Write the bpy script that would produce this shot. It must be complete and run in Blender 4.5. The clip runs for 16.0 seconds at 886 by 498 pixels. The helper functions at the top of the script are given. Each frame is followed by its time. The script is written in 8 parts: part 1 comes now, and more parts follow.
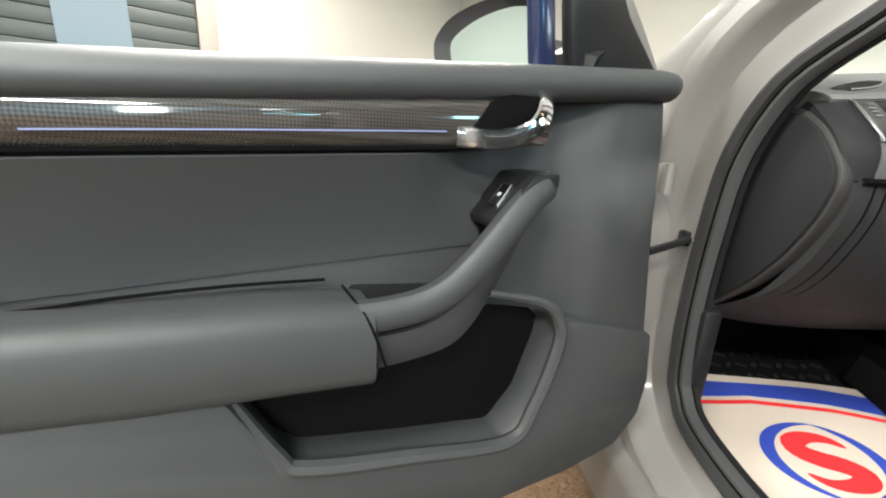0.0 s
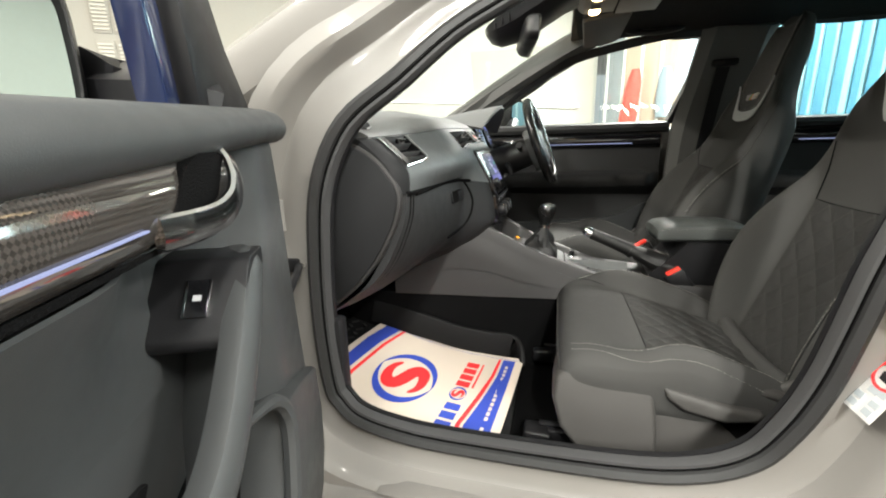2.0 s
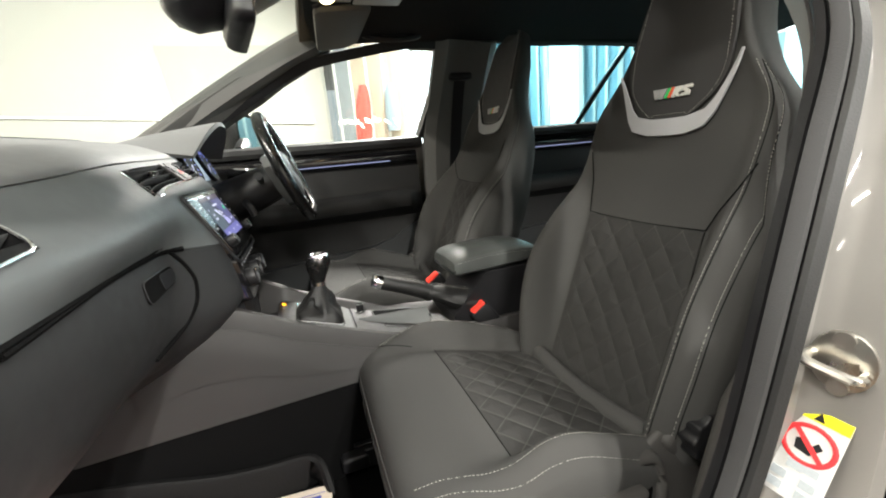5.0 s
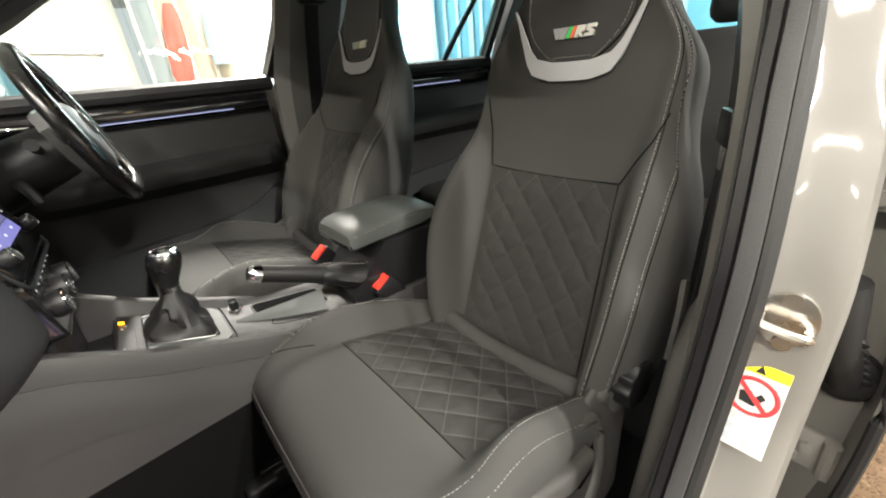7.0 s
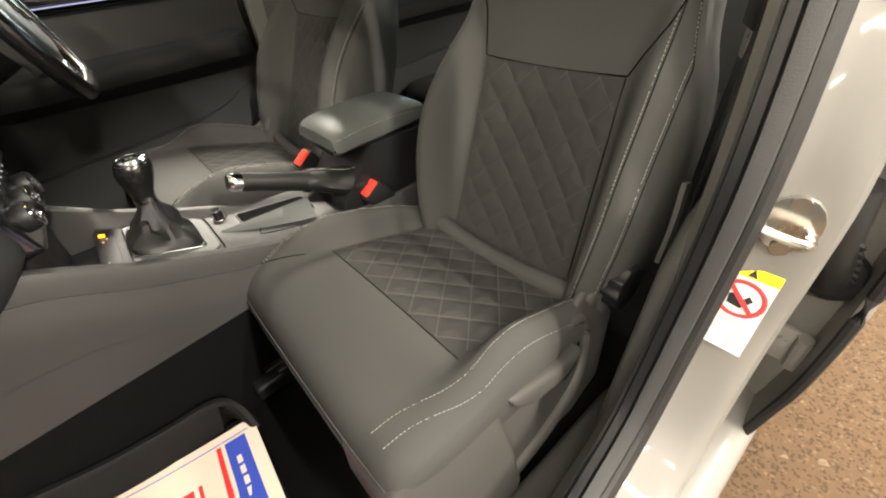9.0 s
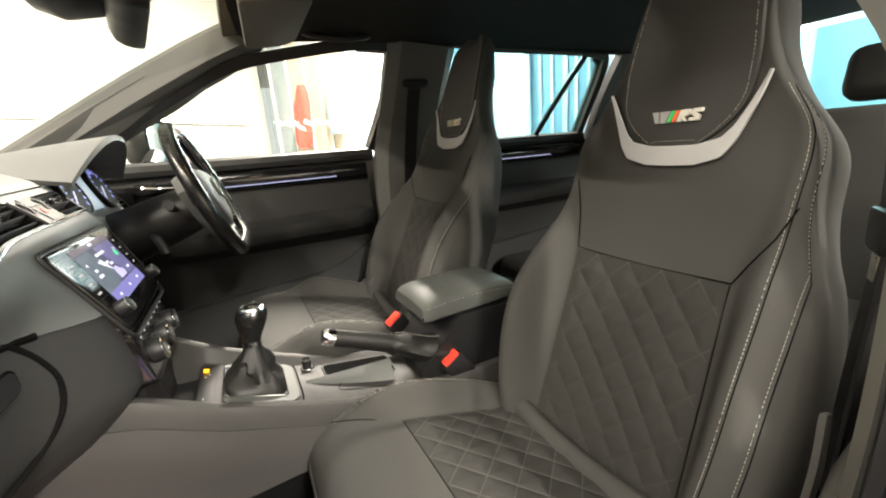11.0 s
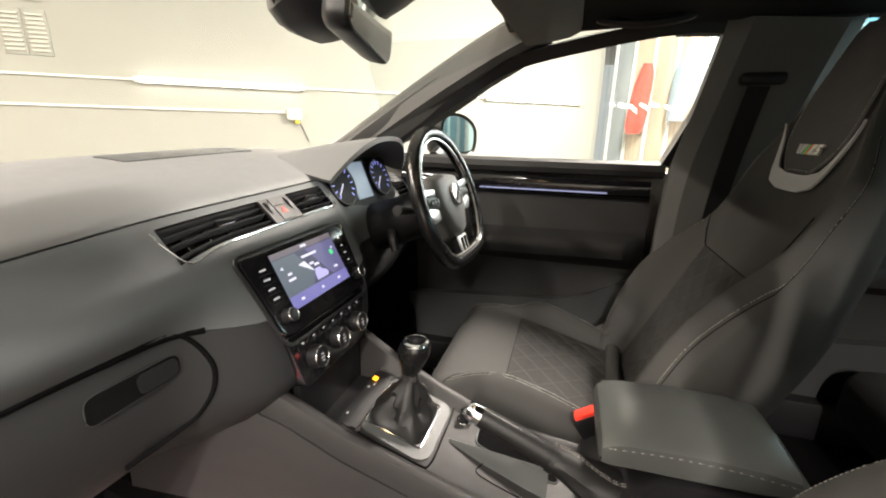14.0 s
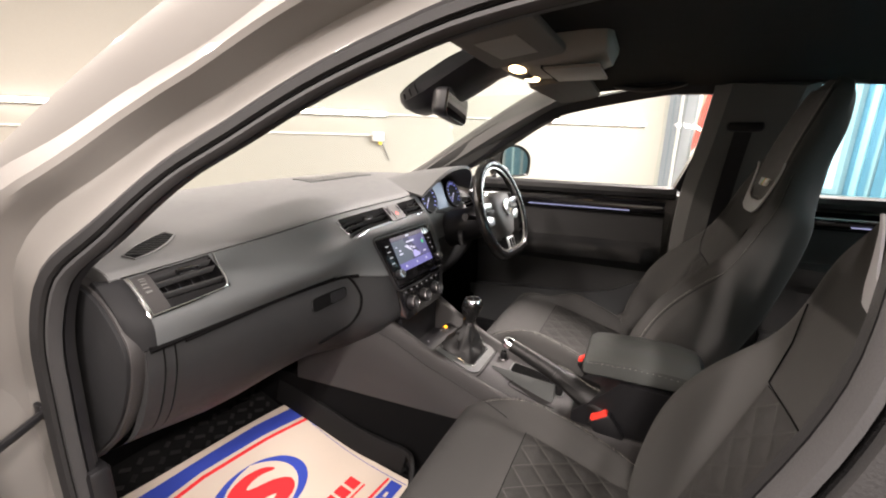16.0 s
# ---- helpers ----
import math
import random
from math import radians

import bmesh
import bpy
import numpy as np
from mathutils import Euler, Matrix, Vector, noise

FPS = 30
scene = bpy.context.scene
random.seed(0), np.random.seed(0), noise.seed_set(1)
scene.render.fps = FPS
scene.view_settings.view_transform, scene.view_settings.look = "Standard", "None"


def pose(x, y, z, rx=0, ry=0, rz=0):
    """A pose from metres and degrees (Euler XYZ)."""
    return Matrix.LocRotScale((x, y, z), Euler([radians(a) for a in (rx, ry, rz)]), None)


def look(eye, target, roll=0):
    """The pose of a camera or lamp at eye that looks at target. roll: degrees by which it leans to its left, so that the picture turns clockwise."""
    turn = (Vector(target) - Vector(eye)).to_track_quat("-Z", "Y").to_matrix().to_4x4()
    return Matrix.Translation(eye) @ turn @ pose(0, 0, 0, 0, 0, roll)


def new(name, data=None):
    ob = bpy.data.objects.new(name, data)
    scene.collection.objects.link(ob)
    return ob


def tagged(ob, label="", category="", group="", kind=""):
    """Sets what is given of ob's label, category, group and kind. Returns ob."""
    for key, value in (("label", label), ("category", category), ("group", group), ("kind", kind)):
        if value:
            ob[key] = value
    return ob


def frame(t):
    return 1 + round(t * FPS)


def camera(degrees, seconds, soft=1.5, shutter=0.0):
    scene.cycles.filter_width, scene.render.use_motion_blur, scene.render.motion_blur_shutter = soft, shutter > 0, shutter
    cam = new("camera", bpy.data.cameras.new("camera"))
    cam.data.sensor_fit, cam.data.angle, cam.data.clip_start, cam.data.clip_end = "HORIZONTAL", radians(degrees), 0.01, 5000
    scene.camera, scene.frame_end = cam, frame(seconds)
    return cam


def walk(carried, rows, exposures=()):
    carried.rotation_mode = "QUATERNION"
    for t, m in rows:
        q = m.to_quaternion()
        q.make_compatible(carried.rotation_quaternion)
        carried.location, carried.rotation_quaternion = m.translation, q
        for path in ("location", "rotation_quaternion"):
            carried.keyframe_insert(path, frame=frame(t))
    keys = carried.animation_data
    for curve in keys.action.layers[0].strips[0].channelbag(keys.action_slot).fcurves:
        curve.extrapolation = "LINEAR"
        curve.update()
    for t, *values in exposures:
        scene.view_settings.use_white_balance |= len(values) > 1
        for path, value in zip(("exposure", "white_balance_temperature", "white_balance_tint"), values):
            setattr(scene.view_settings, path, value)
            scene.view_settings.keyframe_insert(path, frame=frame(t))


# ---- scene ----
cam = camera(95.4, 16.0, 2.0)
# seconds, place, turn; x to the right of the car, y towards its bonnet
PATH = [
    (0.0, -1.2640, -0.0215, 0.9303, 74.43, -2.58, -2.37),
    (0.5, -1.3753, 0.0417, 0.9462, 74.99, -1.20, -21.72),
    (1.0, -1.4348, 0.1195, 0.9744, 75.20, -0.23, -43.01),
    (1.5, -1.4535, 0.1825, 0.9811, 75.58, 0.69, -61.24),
    (2.0, -1.4146, 0.2039, 0.9774, 76.19, 1.32, -74.53),
    (2.5, -1.3575, 0.2091, 0.9819, 77.09, 2.05, -83.41),
    (3.0, -1.3056, 0.2181, 0.9924, 77.23, 2.88, -88.81),
    (3.5, -1.2506, 0.2237, 0.9966, 76.88, 3.58, -93.10),
    (4.0, -1.1843, 0.2361, 0.9981, 76.56, 4.01, -97.57),
    (6.5, -0.8681, 0.2364, 1.0458, 71.82, 5.20, -126.70),
    (7.0, -0.8632, 0.2400, 1.0470, 65.89, 5.35, -129.64),
    (7.5, -0.8489, 0.2284, 1.0401, 55.04, 5.64, -130.70),
    (8.0, -0.8429, 0.2216, 1.0321, 47.85, 5.74, -131.39),
    (8.5, -0.8414, 0.2199, 1.0320, 46.10, 5.70, -131.50),
    (9.0, -0.8426, 0.2230, 1.0383, 52.05, 5.49, -131.12),
    (11.5, -0.8336, 0.1953, 1.0864, 78.88, 3.05, -110.40),
    (12.0, -0.7944, 0.1201, 1.1138, 78.48, 1.56, -100.46),
    (12.5, -0.7150, 0.0416, 1.1372, 77.56, 0.26, -91.05),
    (13.0, -0.6579, 0.0130, 1.1475, 76.23, -0.46, -82.74),
    (13.5, -0.6225, -0.0024, 1.1567, 75.10, -0.83, -76.91),
    (14.0, -0.6147, -0.0152, 1.1589, 74.02, -0.96, -72.81),
    (14.5, -0.6103, -0.0172, 1.1587, 73.45, -1.02, -69.93),
    (15.0, -0.6377, -0.0275, 1.1630, 73.52, -1.14, -67.81),
    (15.5, -0.7693, -0.0733, 1.1832, 74.62, -1.07, -65.49),
    (16.0, -1.0154, -0.1780, 1.2117, 75.93, -1.28, -63.51),
]
walk(cam, [(t, pose(*p)) for t, *p in PATH], [(0, 0.98, 6500, 7), (1.5, 0.98, 6650, 6), (3.5, 0.85, 6700, 7), (7, 1.3, 6900, 8), (8.5, 1.28, 7550, 12), (9.2, 1.32, 7450, 9), (12.5, 1.45, 7450, 10), (14.5, 0.95, 7200, 15), (16, 0.94, 7100, 20)])

# ---------------------------------------------------------------- world and light
world = bpy.data.worlds.new("world")
scene.world = world
world.use_nodes = True
world.node_tree.nodes["Background"].inputs[0].default_value = (0.9, 0.95, 1.0, 1)
world.node_tree.nodes["Background"].inputs[1].default_value = 0.35

# the garage: its front wall stands at an angle to the car
WALL_0 = Vector((3.16, 3.03, 0))
ALONG = Vector((0.629, -0.777, 0)).normalized()
OUT = Vector((0.777, 0.629, 0)).normalized()


def at_wall(a, z, d=0.0):
    """A place a metres along the front wall, d metres in front of it."""
    return WALL_0 + ALONG * a - OUT * d + Vector((0, 0, z))


def area(name, place, aim, sx, sy, watts, colour=(1, 0.98, 0.94)):
    lamp = bpy.data.lights.new(name, "AREA")
    lamp.shape, lamp.size, lamp.size_y, lamp.energy, lamp.color = "RECTANGLE", sx, sy, watts, colour
    ob = new(name, lamp)
    ob.matrix_world = look(place, aim)
    return ob


# ---------------------------------------------------------------- mesh helpers
def V(*a):
    return Vector(a)


def smooth_path(points, n=6, closed=False):
    """Catmull-Rom through the points, n steps for each span."""
    pts = [Vector(p) for p in points]
    out, m = [], len(pts)
    for i in range(m if closed else m - 1):
        if closed:
            a, b, c, d = pts[i - 1], pts[i], pts[(i + 1) % m], pts[(i + 2) % m]
        else:
            a, b, c, d = pts[max(i - 1, 0)], pts[i], pts[i + 1], pts[min(i + 2, m - 1)]
        for k in range(n):
            t = k / n
            out.append(0.5 * (2 * b + (c - a) * t + (2 * a - 5 * b + 4 * c - d) * t * t + (3 * b - a - 3 * c + d) * t ** 3))
    if not closed:
        out.append(pts[-1])
    return out


def loft(rings, closed=True, caps=True, loop=False):
    """A skin over rings with equal numbers of points."""
    bm = bmesh.new()
    rows = [[bm.verts.new(p) for p in ring] for ring in rings]
    n = len(rings[0])
    for i in range(len(rows) if loop else len(rows) - 1):
        a, b = rows[i], rows[(i + 1) % len(rows)]
        for j in range(n if closed else n - 1):
            bm.faces.new((a[j], a[(j + 1) % n], b[(j + 1) % n], b[j]))
    if caps and closed and not loop:
        bm.faces.new(rows[0])
        bm.faces.new(rows[-1])
    bmesh.ops.recalc_face_normals(bm, faces=bm.faces)
    return bm


def sheet(fn, nu, nv, thick=0.0):
    """A grid over fn(u, v), u and v from 0 to 1, with a thickness."""
    bm = loft([[fn(i / nu, j / nv) for j in range(nv + 1)] for i in range(nu + 1)], closed=False)
    if thick:
        bmesh.ops.solidify(bm, geom=bm.faces[:], thickness=thick)
        bmesh.ops.recalc_face_normals(bm, faces=bm.faces)
    return bm


def bevel(bm, width, segments=2, angle=0.5):
    edges = [e for e in bm.edges if len(e.link_faces) == 2 and e.calc_face_angle() > angle]
    bmesh.ops.bevel(bm, geom=edges, offset=width, offset_type="OFFSET", segments=segments, profile=0.5, affect="EDGES", clamp_overlap=True)
    return bm


def box(x0, x1, y0, y1, z0, z1, r=0.0, seg=2, m=None):
    bm = bmesh.new()
    bmesh.ops.create_cube(bm, size=1)
    for v in bm.verts:
        v.co = ((x0 + x1) / 2 + v.co.x * (x1 - x0), (y0 + y1) / 2 + v.co.y * (y1 - y0), (z0 + z1) / 2 + v.co.z * (z1 - z0))
    if r:
        bevel(bm, r, seg)
    if m is not None:
        bm.transform(m)
    return bm


def prism(outline, d0, d1, m=None, r=0.0, seg=2):
    """A flat outline of (x, y), pushed out from z = d0 to d1, then moved by m."""
    bm = loft([[V(x, y, d0) for x, y in outline], [V(x, y, d1) for x, y in outline]])
    if r:
        bevel(bm, r, seg)
    if m is not None:
        bm.transform(m)
    return bm


def tube(points, r, seg=10, n=6, closed=False, flat=1.0, up=V(0, 0, 1), smooth=True):
    """A round bar along a path; r is a radius or one for each given point."""
    pts = smooth_path(points, n, closed) if smooth else [Vector(p) for p in points]
    rs = [r] * len(pts)
    if not isinstance(r, (int, float)):
        rs = [r[min(int(i / n), len(r) - 1)] + (r[min(int(i / n) + 1, len(r) - 1)] - r[min(int(i / n), len(r) - 1)]) * (i % n) / n for i in range(len(pts))]
    rings = []
    for i, p in enumerate(pts):
        t = (pts[(i + 1) % len(pts)] - pts[i - 1]) if closed else (pts[min(i + 1, len(pts) - 1)] - pts[max(i - 1, 0)])
        t.normalize()
        s = t.cross(up)
        s = s.normalized() if s.length > 1e-4 else t.orthogonal().normalized()
        w = s.cross(t)
        rings.append([p + rs[i] * (s * math.cos(k * math.tau / seg) + w * flat * math.sin(k * math.tau / seg)) for k in range(seg)])
    return loft(rings, loop=closed)


def sweep(points, profile, n=6, closed=False, up=V(1, 0, 0), smooth=True):
    """A profile of (side, up) offsets carried along a path."""
    pts = smooth_path(points, n, closed) if smooth else [Vector(p) for p in points]
    rings = []
    for i, p in enumerate(pts):
        t = (pts[(i + 1) % len(pts)] - pts[i - 1]) if closed else (pts[min(i + 1, len(pts) - 1)] - pts[max(i - 1, 0)])
        t.normalize()
        s = t.cross(up).normalized()
        w = s.cross(t)
        rings.append([p + s * a + w * b for a, b in profile])
    return loft(rings, loop=closed)


def disc(r, depth, m, seg=24, r2=None, bev=0.0):
    bm = bmesh.new()
    bmesh.ops.create_cone(bm, cap_ends=True, segments=seg, radius1=r, radius2=r if r2 is None else r2, depth=depth)
    if bev:
        bevel(bm, bev, 2)
    bm.transform(m)
    return bm


def ease(f):
    f = max(0.0, min(1.0, f))
    return f * f * (3 - 2 * f)


def rounded(pts, r, n=4):
    """An outline of (x, y) with its corners rounded."""
    out, m = [], len(pts)
    for i in range(m):
        p, a, b = (Vector((*q, 0)) for q in (pts[i], pts[i - 1], pts[(i + 1) % m]))
        da, db = (a - p), (b - p)
        k = min(r, da.length * 0.45, db.length * 0.45)
        s, e = p + da.normalized() * k, p + db.normalized() * k
        for j in range(n + 1):
            t = j / n
            q = s * (1 - t) ** 2 + p * 2 * t * (1 - t) + e * t * t
            out.append((q.x, q.y))
    return out


def join(*bms):
    out = bmesh.new()
    for b in bms:
        me = bpy.data.meshes.new("tmp")
        b.to_mesh(me)
        b.free()
        out.from_mesh(me)
        bpy.data.meshes.remove(me)
    return out


def to_mesh(name, bm, material, sharp=0.6):
    for f in bm.faces:
        f.smooth = True
    for e in bm.edges:
        if len(e.link_faces) == 2 and e.calc_face_angle(0) > sharp:
            e.smooth = False
    me = bpy.data.meshes.new(name)
    bm.to_mesh(me)
    bm.free()
    me.materials.append(material)
    return me


def part(name, bm, material, parent=None, label="", kind="", sharp=0.6):
    ob = new(name, to_mesh(name, bm, material, sharp))
    if parent is not None:
        ob.parent = parent
        ob.matrix_parent_inverse = parent.matrix_world.inverted()
    return tagged(ob, label, "", "", kind)


def thing(name, place, label, category, group="", kind=""):
    ob = new(name)
    ob.empty_display_size = 0.05
    ob.location = place
    ob.matrix_world = Matrix.Translation(place)
    return tagged(ob, label, category, group, kind)


# ---------------------------------------------------------------- materials
def material(name, colour, rough=0.5, metal=0.0, spread=0.15, scale=40.0, bump=0.15, grain=300.0, dist=0.002, coat=0.0, second=None, rough_var=0.1, spec=0.3, emit=None):
    mat = bpy.data.materials.new(name)
    mat.use_nodes = True
    nt = mat.node_tree
    p = nt.nodes["Principled BSDF"]
    co = nt.nodes.new("ShaderNodeTexCoord")
    big = nt.nodes.new("ShaderNodeTexNoise")
    big.inputs["Scale"].default_value, big.inputs["Detail"].default_value = scale, 4
    fine = nt.nodes.new("ShaderNodeTexNoise")
    fine.inputs["Scale"].default_value, fine.inputs["Detail"].default_value = grain, 2
    for n in (big, fine):
        nt.links.new(co.outputs["Object"], n.inputs["Vector"])
    ramp = nt.nodes.new("ShaderNodeMix")
    ramp.data_type = "RGBA"
    c2 = second or tuple(min(1, c * (1 + spread)) for c in colour)
    c1 = colour if second else tuple(c * (1 - spread) for c in colour)
    ramp.inputs[6].default_value, ramp.inputs[7].default_value = (*c1, 1), (*c2, 1)
    mix = nt.nodes.new("ShaderNodeMath")
    mix.operation = "MULTIPLY_ADD"
    mix.inputs[1].default_value, mix.inputs[2].default_value = 0.5, 0.0
    add = nt.nodes.new("ShaderNodeMath")
    nt.links.new(big.outputs[0], add.inputs[0])
    nt.links.new(fine.outputs[0], add.inputs[1])
    nt.links.new(add.outputs[0], mix.inputs[0])
    nt.links.new(mix.outputs[0], ramp.inputs[0])
    nt.links.new(ramp.outputs[2], p.inputs["Base Color"])
    rr = nt.nodes.new("ShaderNodeMapRange")
    rr.inputs["To Min"].default_value, rr.inputs["To Max"].default_value = max(0.0, rough - rough_var), min(1.0, rough + rough_var)
    nt.links.new(big.outputs[0], rr.inputs[0])
    nt.links.new(rr.outputs[0], p.inputs["Roughness"])
    p.inputs["Metallic"].default_value, p.inputs["Coat Weight"].default_value, p.inputs["Coat Roughness"].default_value = metal, coat, 0.05
    p.inputs["Specular IOR Level"].default_value = spec
    if bump:
        b = nt.nodes.new("ShaderNodeBump")
        b.inputs["Strength"].default_value, b.inputs["Distance"].default_value = bump, dist
        nt.links.new(fine.outputs[0], b.inputs["Height"])
        nt.links.new(b.outputs[0], p.inputs["Normal"])
    if emit:
        p.inputs["Emission Color"].default_value, p.inputs["Emission Strength"].default_value = (*emit[:3], 1), emit[3]
    return mat


def glow(name, colour, strength):
    return material(name, tuple(c * 0.05 for c in colour), 0.4, emit=(*colour, strength), bump=0, spread=0)


def glass_material(name, tint, gloss=0.04):
    mat = bpy.data.materials.new(name)
    mat.use_nodes = True
    nt = mat.node_tree
    nt.nodes.clear()
    out = nt.nodes.new("ShaderNodeOutputMaterial")
    tr, gl, mix = (nt.nodes.new("ShaderNode" + k) for k in ("BsdfTransparent", "BsdfGlossy", "MixShader"))
    tr.inputs[0].default_value = (*tint, 1)
    gl.inputs["Roughness"].default_value = 0.02
    mix.inputs[0].default_value = gloss
    nt.links.new(tr.outputs[0], mix.inputs[1])
    nt.links.new(gl.outputs[0], mix.inputs[2])
    nt.links.new(mix.outputs[0], out.inputs[0])
    return mat


PAINT = material("car_paint", (0.152, 0.1455, 0.136), 0.42, spread=0.03, scale=3, bump=0.0, coat=0.3, rough_var=0.03)
# dash plastic, paler on top: the light from above is in its colour
DASH_TOPLIT = material("soft_dash_plastic_toplit", (0.10, 0.102, 0.102), 0.6, spread=0.1, grain=1200, bump=0.25, dist=0.0006)
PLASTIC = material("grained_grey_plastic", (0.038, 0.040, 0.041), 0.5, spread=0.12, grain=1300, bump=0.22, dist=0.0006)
# same plastic; some of the top light is mixed into the tone
FASCIA_LIT = material("soft_fascia_plastic_lit", (0.066, 0.071, 0.073), 0.55, spread=0.1, grain=1200, bump=0.25, dist=0.0006)
SLAT = material("vent_black", (0.005, 0.005, 0.0055), 0.5, spread=0.1, bump=0, spec=0.15)
BLADE = material("vent_slat_plastic", (0.06, 0.06, 0.062), 0.45, spread=0.1, bump=0)
MAT_RUBBER = material("mat_rubber", (0.006, 0.006, 0.0062), 0.6, spread=0.3, grain=300, bump=0.3, spec=0.12)
PLATE = material("satin_console_plate", (0.046, 0.050, 0.049), 0.46, spread=0.08, grain=1400, bump=0.1, dist=0.0004, spec=0.35)
KNOB = material("polished_leather", (0.006, 0.006, 0.006), 0.24, spread=0.2, grain=450, bump=0.12, dist=0.0006, spec=0.5)
TRIM = material("dark_trim_plastic", (0.010, 0.0103, 0.011), 0.65, spread=0.1, grain=1000, bump=0.3, dist=0.0008, spec=0.12)
PILLAR = material("pillar_trim_plastic", (0.085, 0.085, 0.083), 0.7, spread=0.1, grain=900, bump=0.3, dist=0.0008)
PILLAR_LIGHT = material("windscreen_pillar_plastic", (0.085, 0.084, 0.081), 0.7, spread=0.08, grain=900, bump=0.25, dist=0.0007)
SEAT_PLASTIC = material("seat_cover_plastic", (0.042, 0.040, 0.038), 0.55, spread=0.1, grain=900, bump=0.3, dist=0.0008)
SEAL_GREY = material("soft_seal_lip", (0.028, 0.028, 0.029), 0.7, spread=0.15, grain=600, bump=0.25)
# darker for faces turned down, with their shade in the colour
LOWER_SHADED = material("lower_dash_plastic_shaded", (0.020, 0.0204, 0.0213), 0.6, spread=0.1, grain=1000, bump=0.3, dist=0.0008, spec=0.2)
PLASTIC_LIGHT = material("warm_grey_plastic", (0.0225, 0.0214, 0.0214), 0.55, spread=0.1, grain=900, bump=0.3, dist=0.0008, spec=0.32)
BLACK = material("black_plastic", (0.009, 0.009, 0.01), 0.42, spread=0.2, grain=900, bump=0.25, dist=0.0006)
GLOSS = material("gloss_black", (0.006, 0.006, 0.007), 0.12, bump=0, coat=0.6, rough_var=0.04, spec=0.5)
RUBBER = material("rubber_seal", (0.0145, 0.0145, 0.015), 0.55, spread=0.2, grain=500, bump=0.2)
CLOTH = material("seat_cloth", (0.043, 0.0425, 0.041), 0.9, spread=0.18, scale=25, grain=1400, bump=0.5, dist=0.0012, spec=0.25)
CLOTH_DARK = material("seat_quilt_cloth", (0.027, 0.0265, 0.0255), 0.85, spread=0.25, scale=60, grain=1600, bump=0.6, dist=0.0012, spec=0.25)
SEAM_CLOTH = material("quilt_seam_cloth", (0.050, 0.049, 0.0465), 0.9, spread=0.25, grain=1600, bump=0.4)
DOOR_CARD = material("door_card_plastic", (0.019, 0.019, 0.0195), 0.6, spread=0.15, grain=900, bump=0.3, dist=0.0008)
CLOTH_HEAD = material("headrest_cloth", (0.035, 0.034, 0.034), 0.7, spread=0.2, grain=1500, bump=0.4, dist=0.001)
SILVER_CLOTH = material("silver_trim_cloth", (0.36, 0.36, 0.37), 0.6, spread=0.08, grain=1500, bump=0.3)
STITCH = material("white_stitching", (0.32, 0.31, 0.285), 0.8, bump=0)
CHROME = material("chrome", (0.82, 0.83, 0.85), 0.1, 1.0, spread=0.02, bump=0, rough_var=0.05)
STEEL = material("plated_steel", (0.62, 0.6, 0.55), 0.3, 1.0, spread=0.1, bump=0.1)
LEATHER = material("black_leather", (0.007, 0.007, 0.007), 0.5, spread=0.2, grain=450, bump=0.4, dist=0.001)
# carpet and joints, and the shade painted into recesses and gaps
CARPET_SHADE = material("black_carpet_and_shade", (0.0042, 0.0042, 0.0044), 0.95, spread=0.5, grain=700, bump=0.8, dist=0.003, spec=0.04)
LINER = material("black_headliner", (0.012, 0.013, 0.013), 0.95, spread=0.15, grain=900, bump=0.4, spec=0.15)
PAPER = material("cream_paper", (0.58, 0.50, 0.42), 0.75, spread=0.04, scale=12, bump=0.1)
INK_BLUE = material("blue_print", (0.03, 0.06, 0.36), 0.7, bump=0.05)
INK_RED = material("red_print", (0.75, 0.03, 0.035), 0.7, bump=0.05)
RED = material("red_plastic", (0.75, 0.045, 0.03), 0.35, bump=0.05)
# for surfaces out of view; grey chosen to hold back bounced light
UNSEEN_GREY = material("unseen_grey_surface", (0.55, 0.55, 0.53), 0.8, spread=0.1, scale=1.2, grain=30, bump=0.2, dist=0.004)
WALL = material("painted_wall", (0.33, 0.318, 0.283), 0.7, spread=0.05, scale=1.5, grain=40, bump=0.2, dist=0.004)
CONCRETE = material("speckled_floor", (0.070, 0.042, 0.023), 0.8, spec=0.08, scale=12, grain=90, bump=0.2, second=(0.104, 0.064, 0.037))
WHITE = material("white_plastic", (0.75, 0.73, 0.68), 0.45, bump=0.05)
TUBE_LIGHT = glow("lit_tube", (1.0, 0.97, 0.92), 7)
LED = glow("led_strip", (0.50, 0.56, 0.95), 0.42)
CLEAR = glass_material("clear_glass", (0.93, 0.95, 0.94))
TINTED = glass_material("privacy_glass", (0.58, 0.78, 0.81))
DOOR_GLASS = material("tinted_mirror_glass", (0.24, 0.28, 0.26), 0.03, 1.0, spread=0, bump=0, rough_var=0)
SATIN = material("satin_chrome", (0.82, 0.82, 0.83), 0.34, 1.0, spread=0.04, bump=0, rough_var=0.05)
MIRROR = material("mirror_glass", (0.85, 0.88, 0.88), 0.02, 1.0, spread=0, bump=0, rough_var=0)

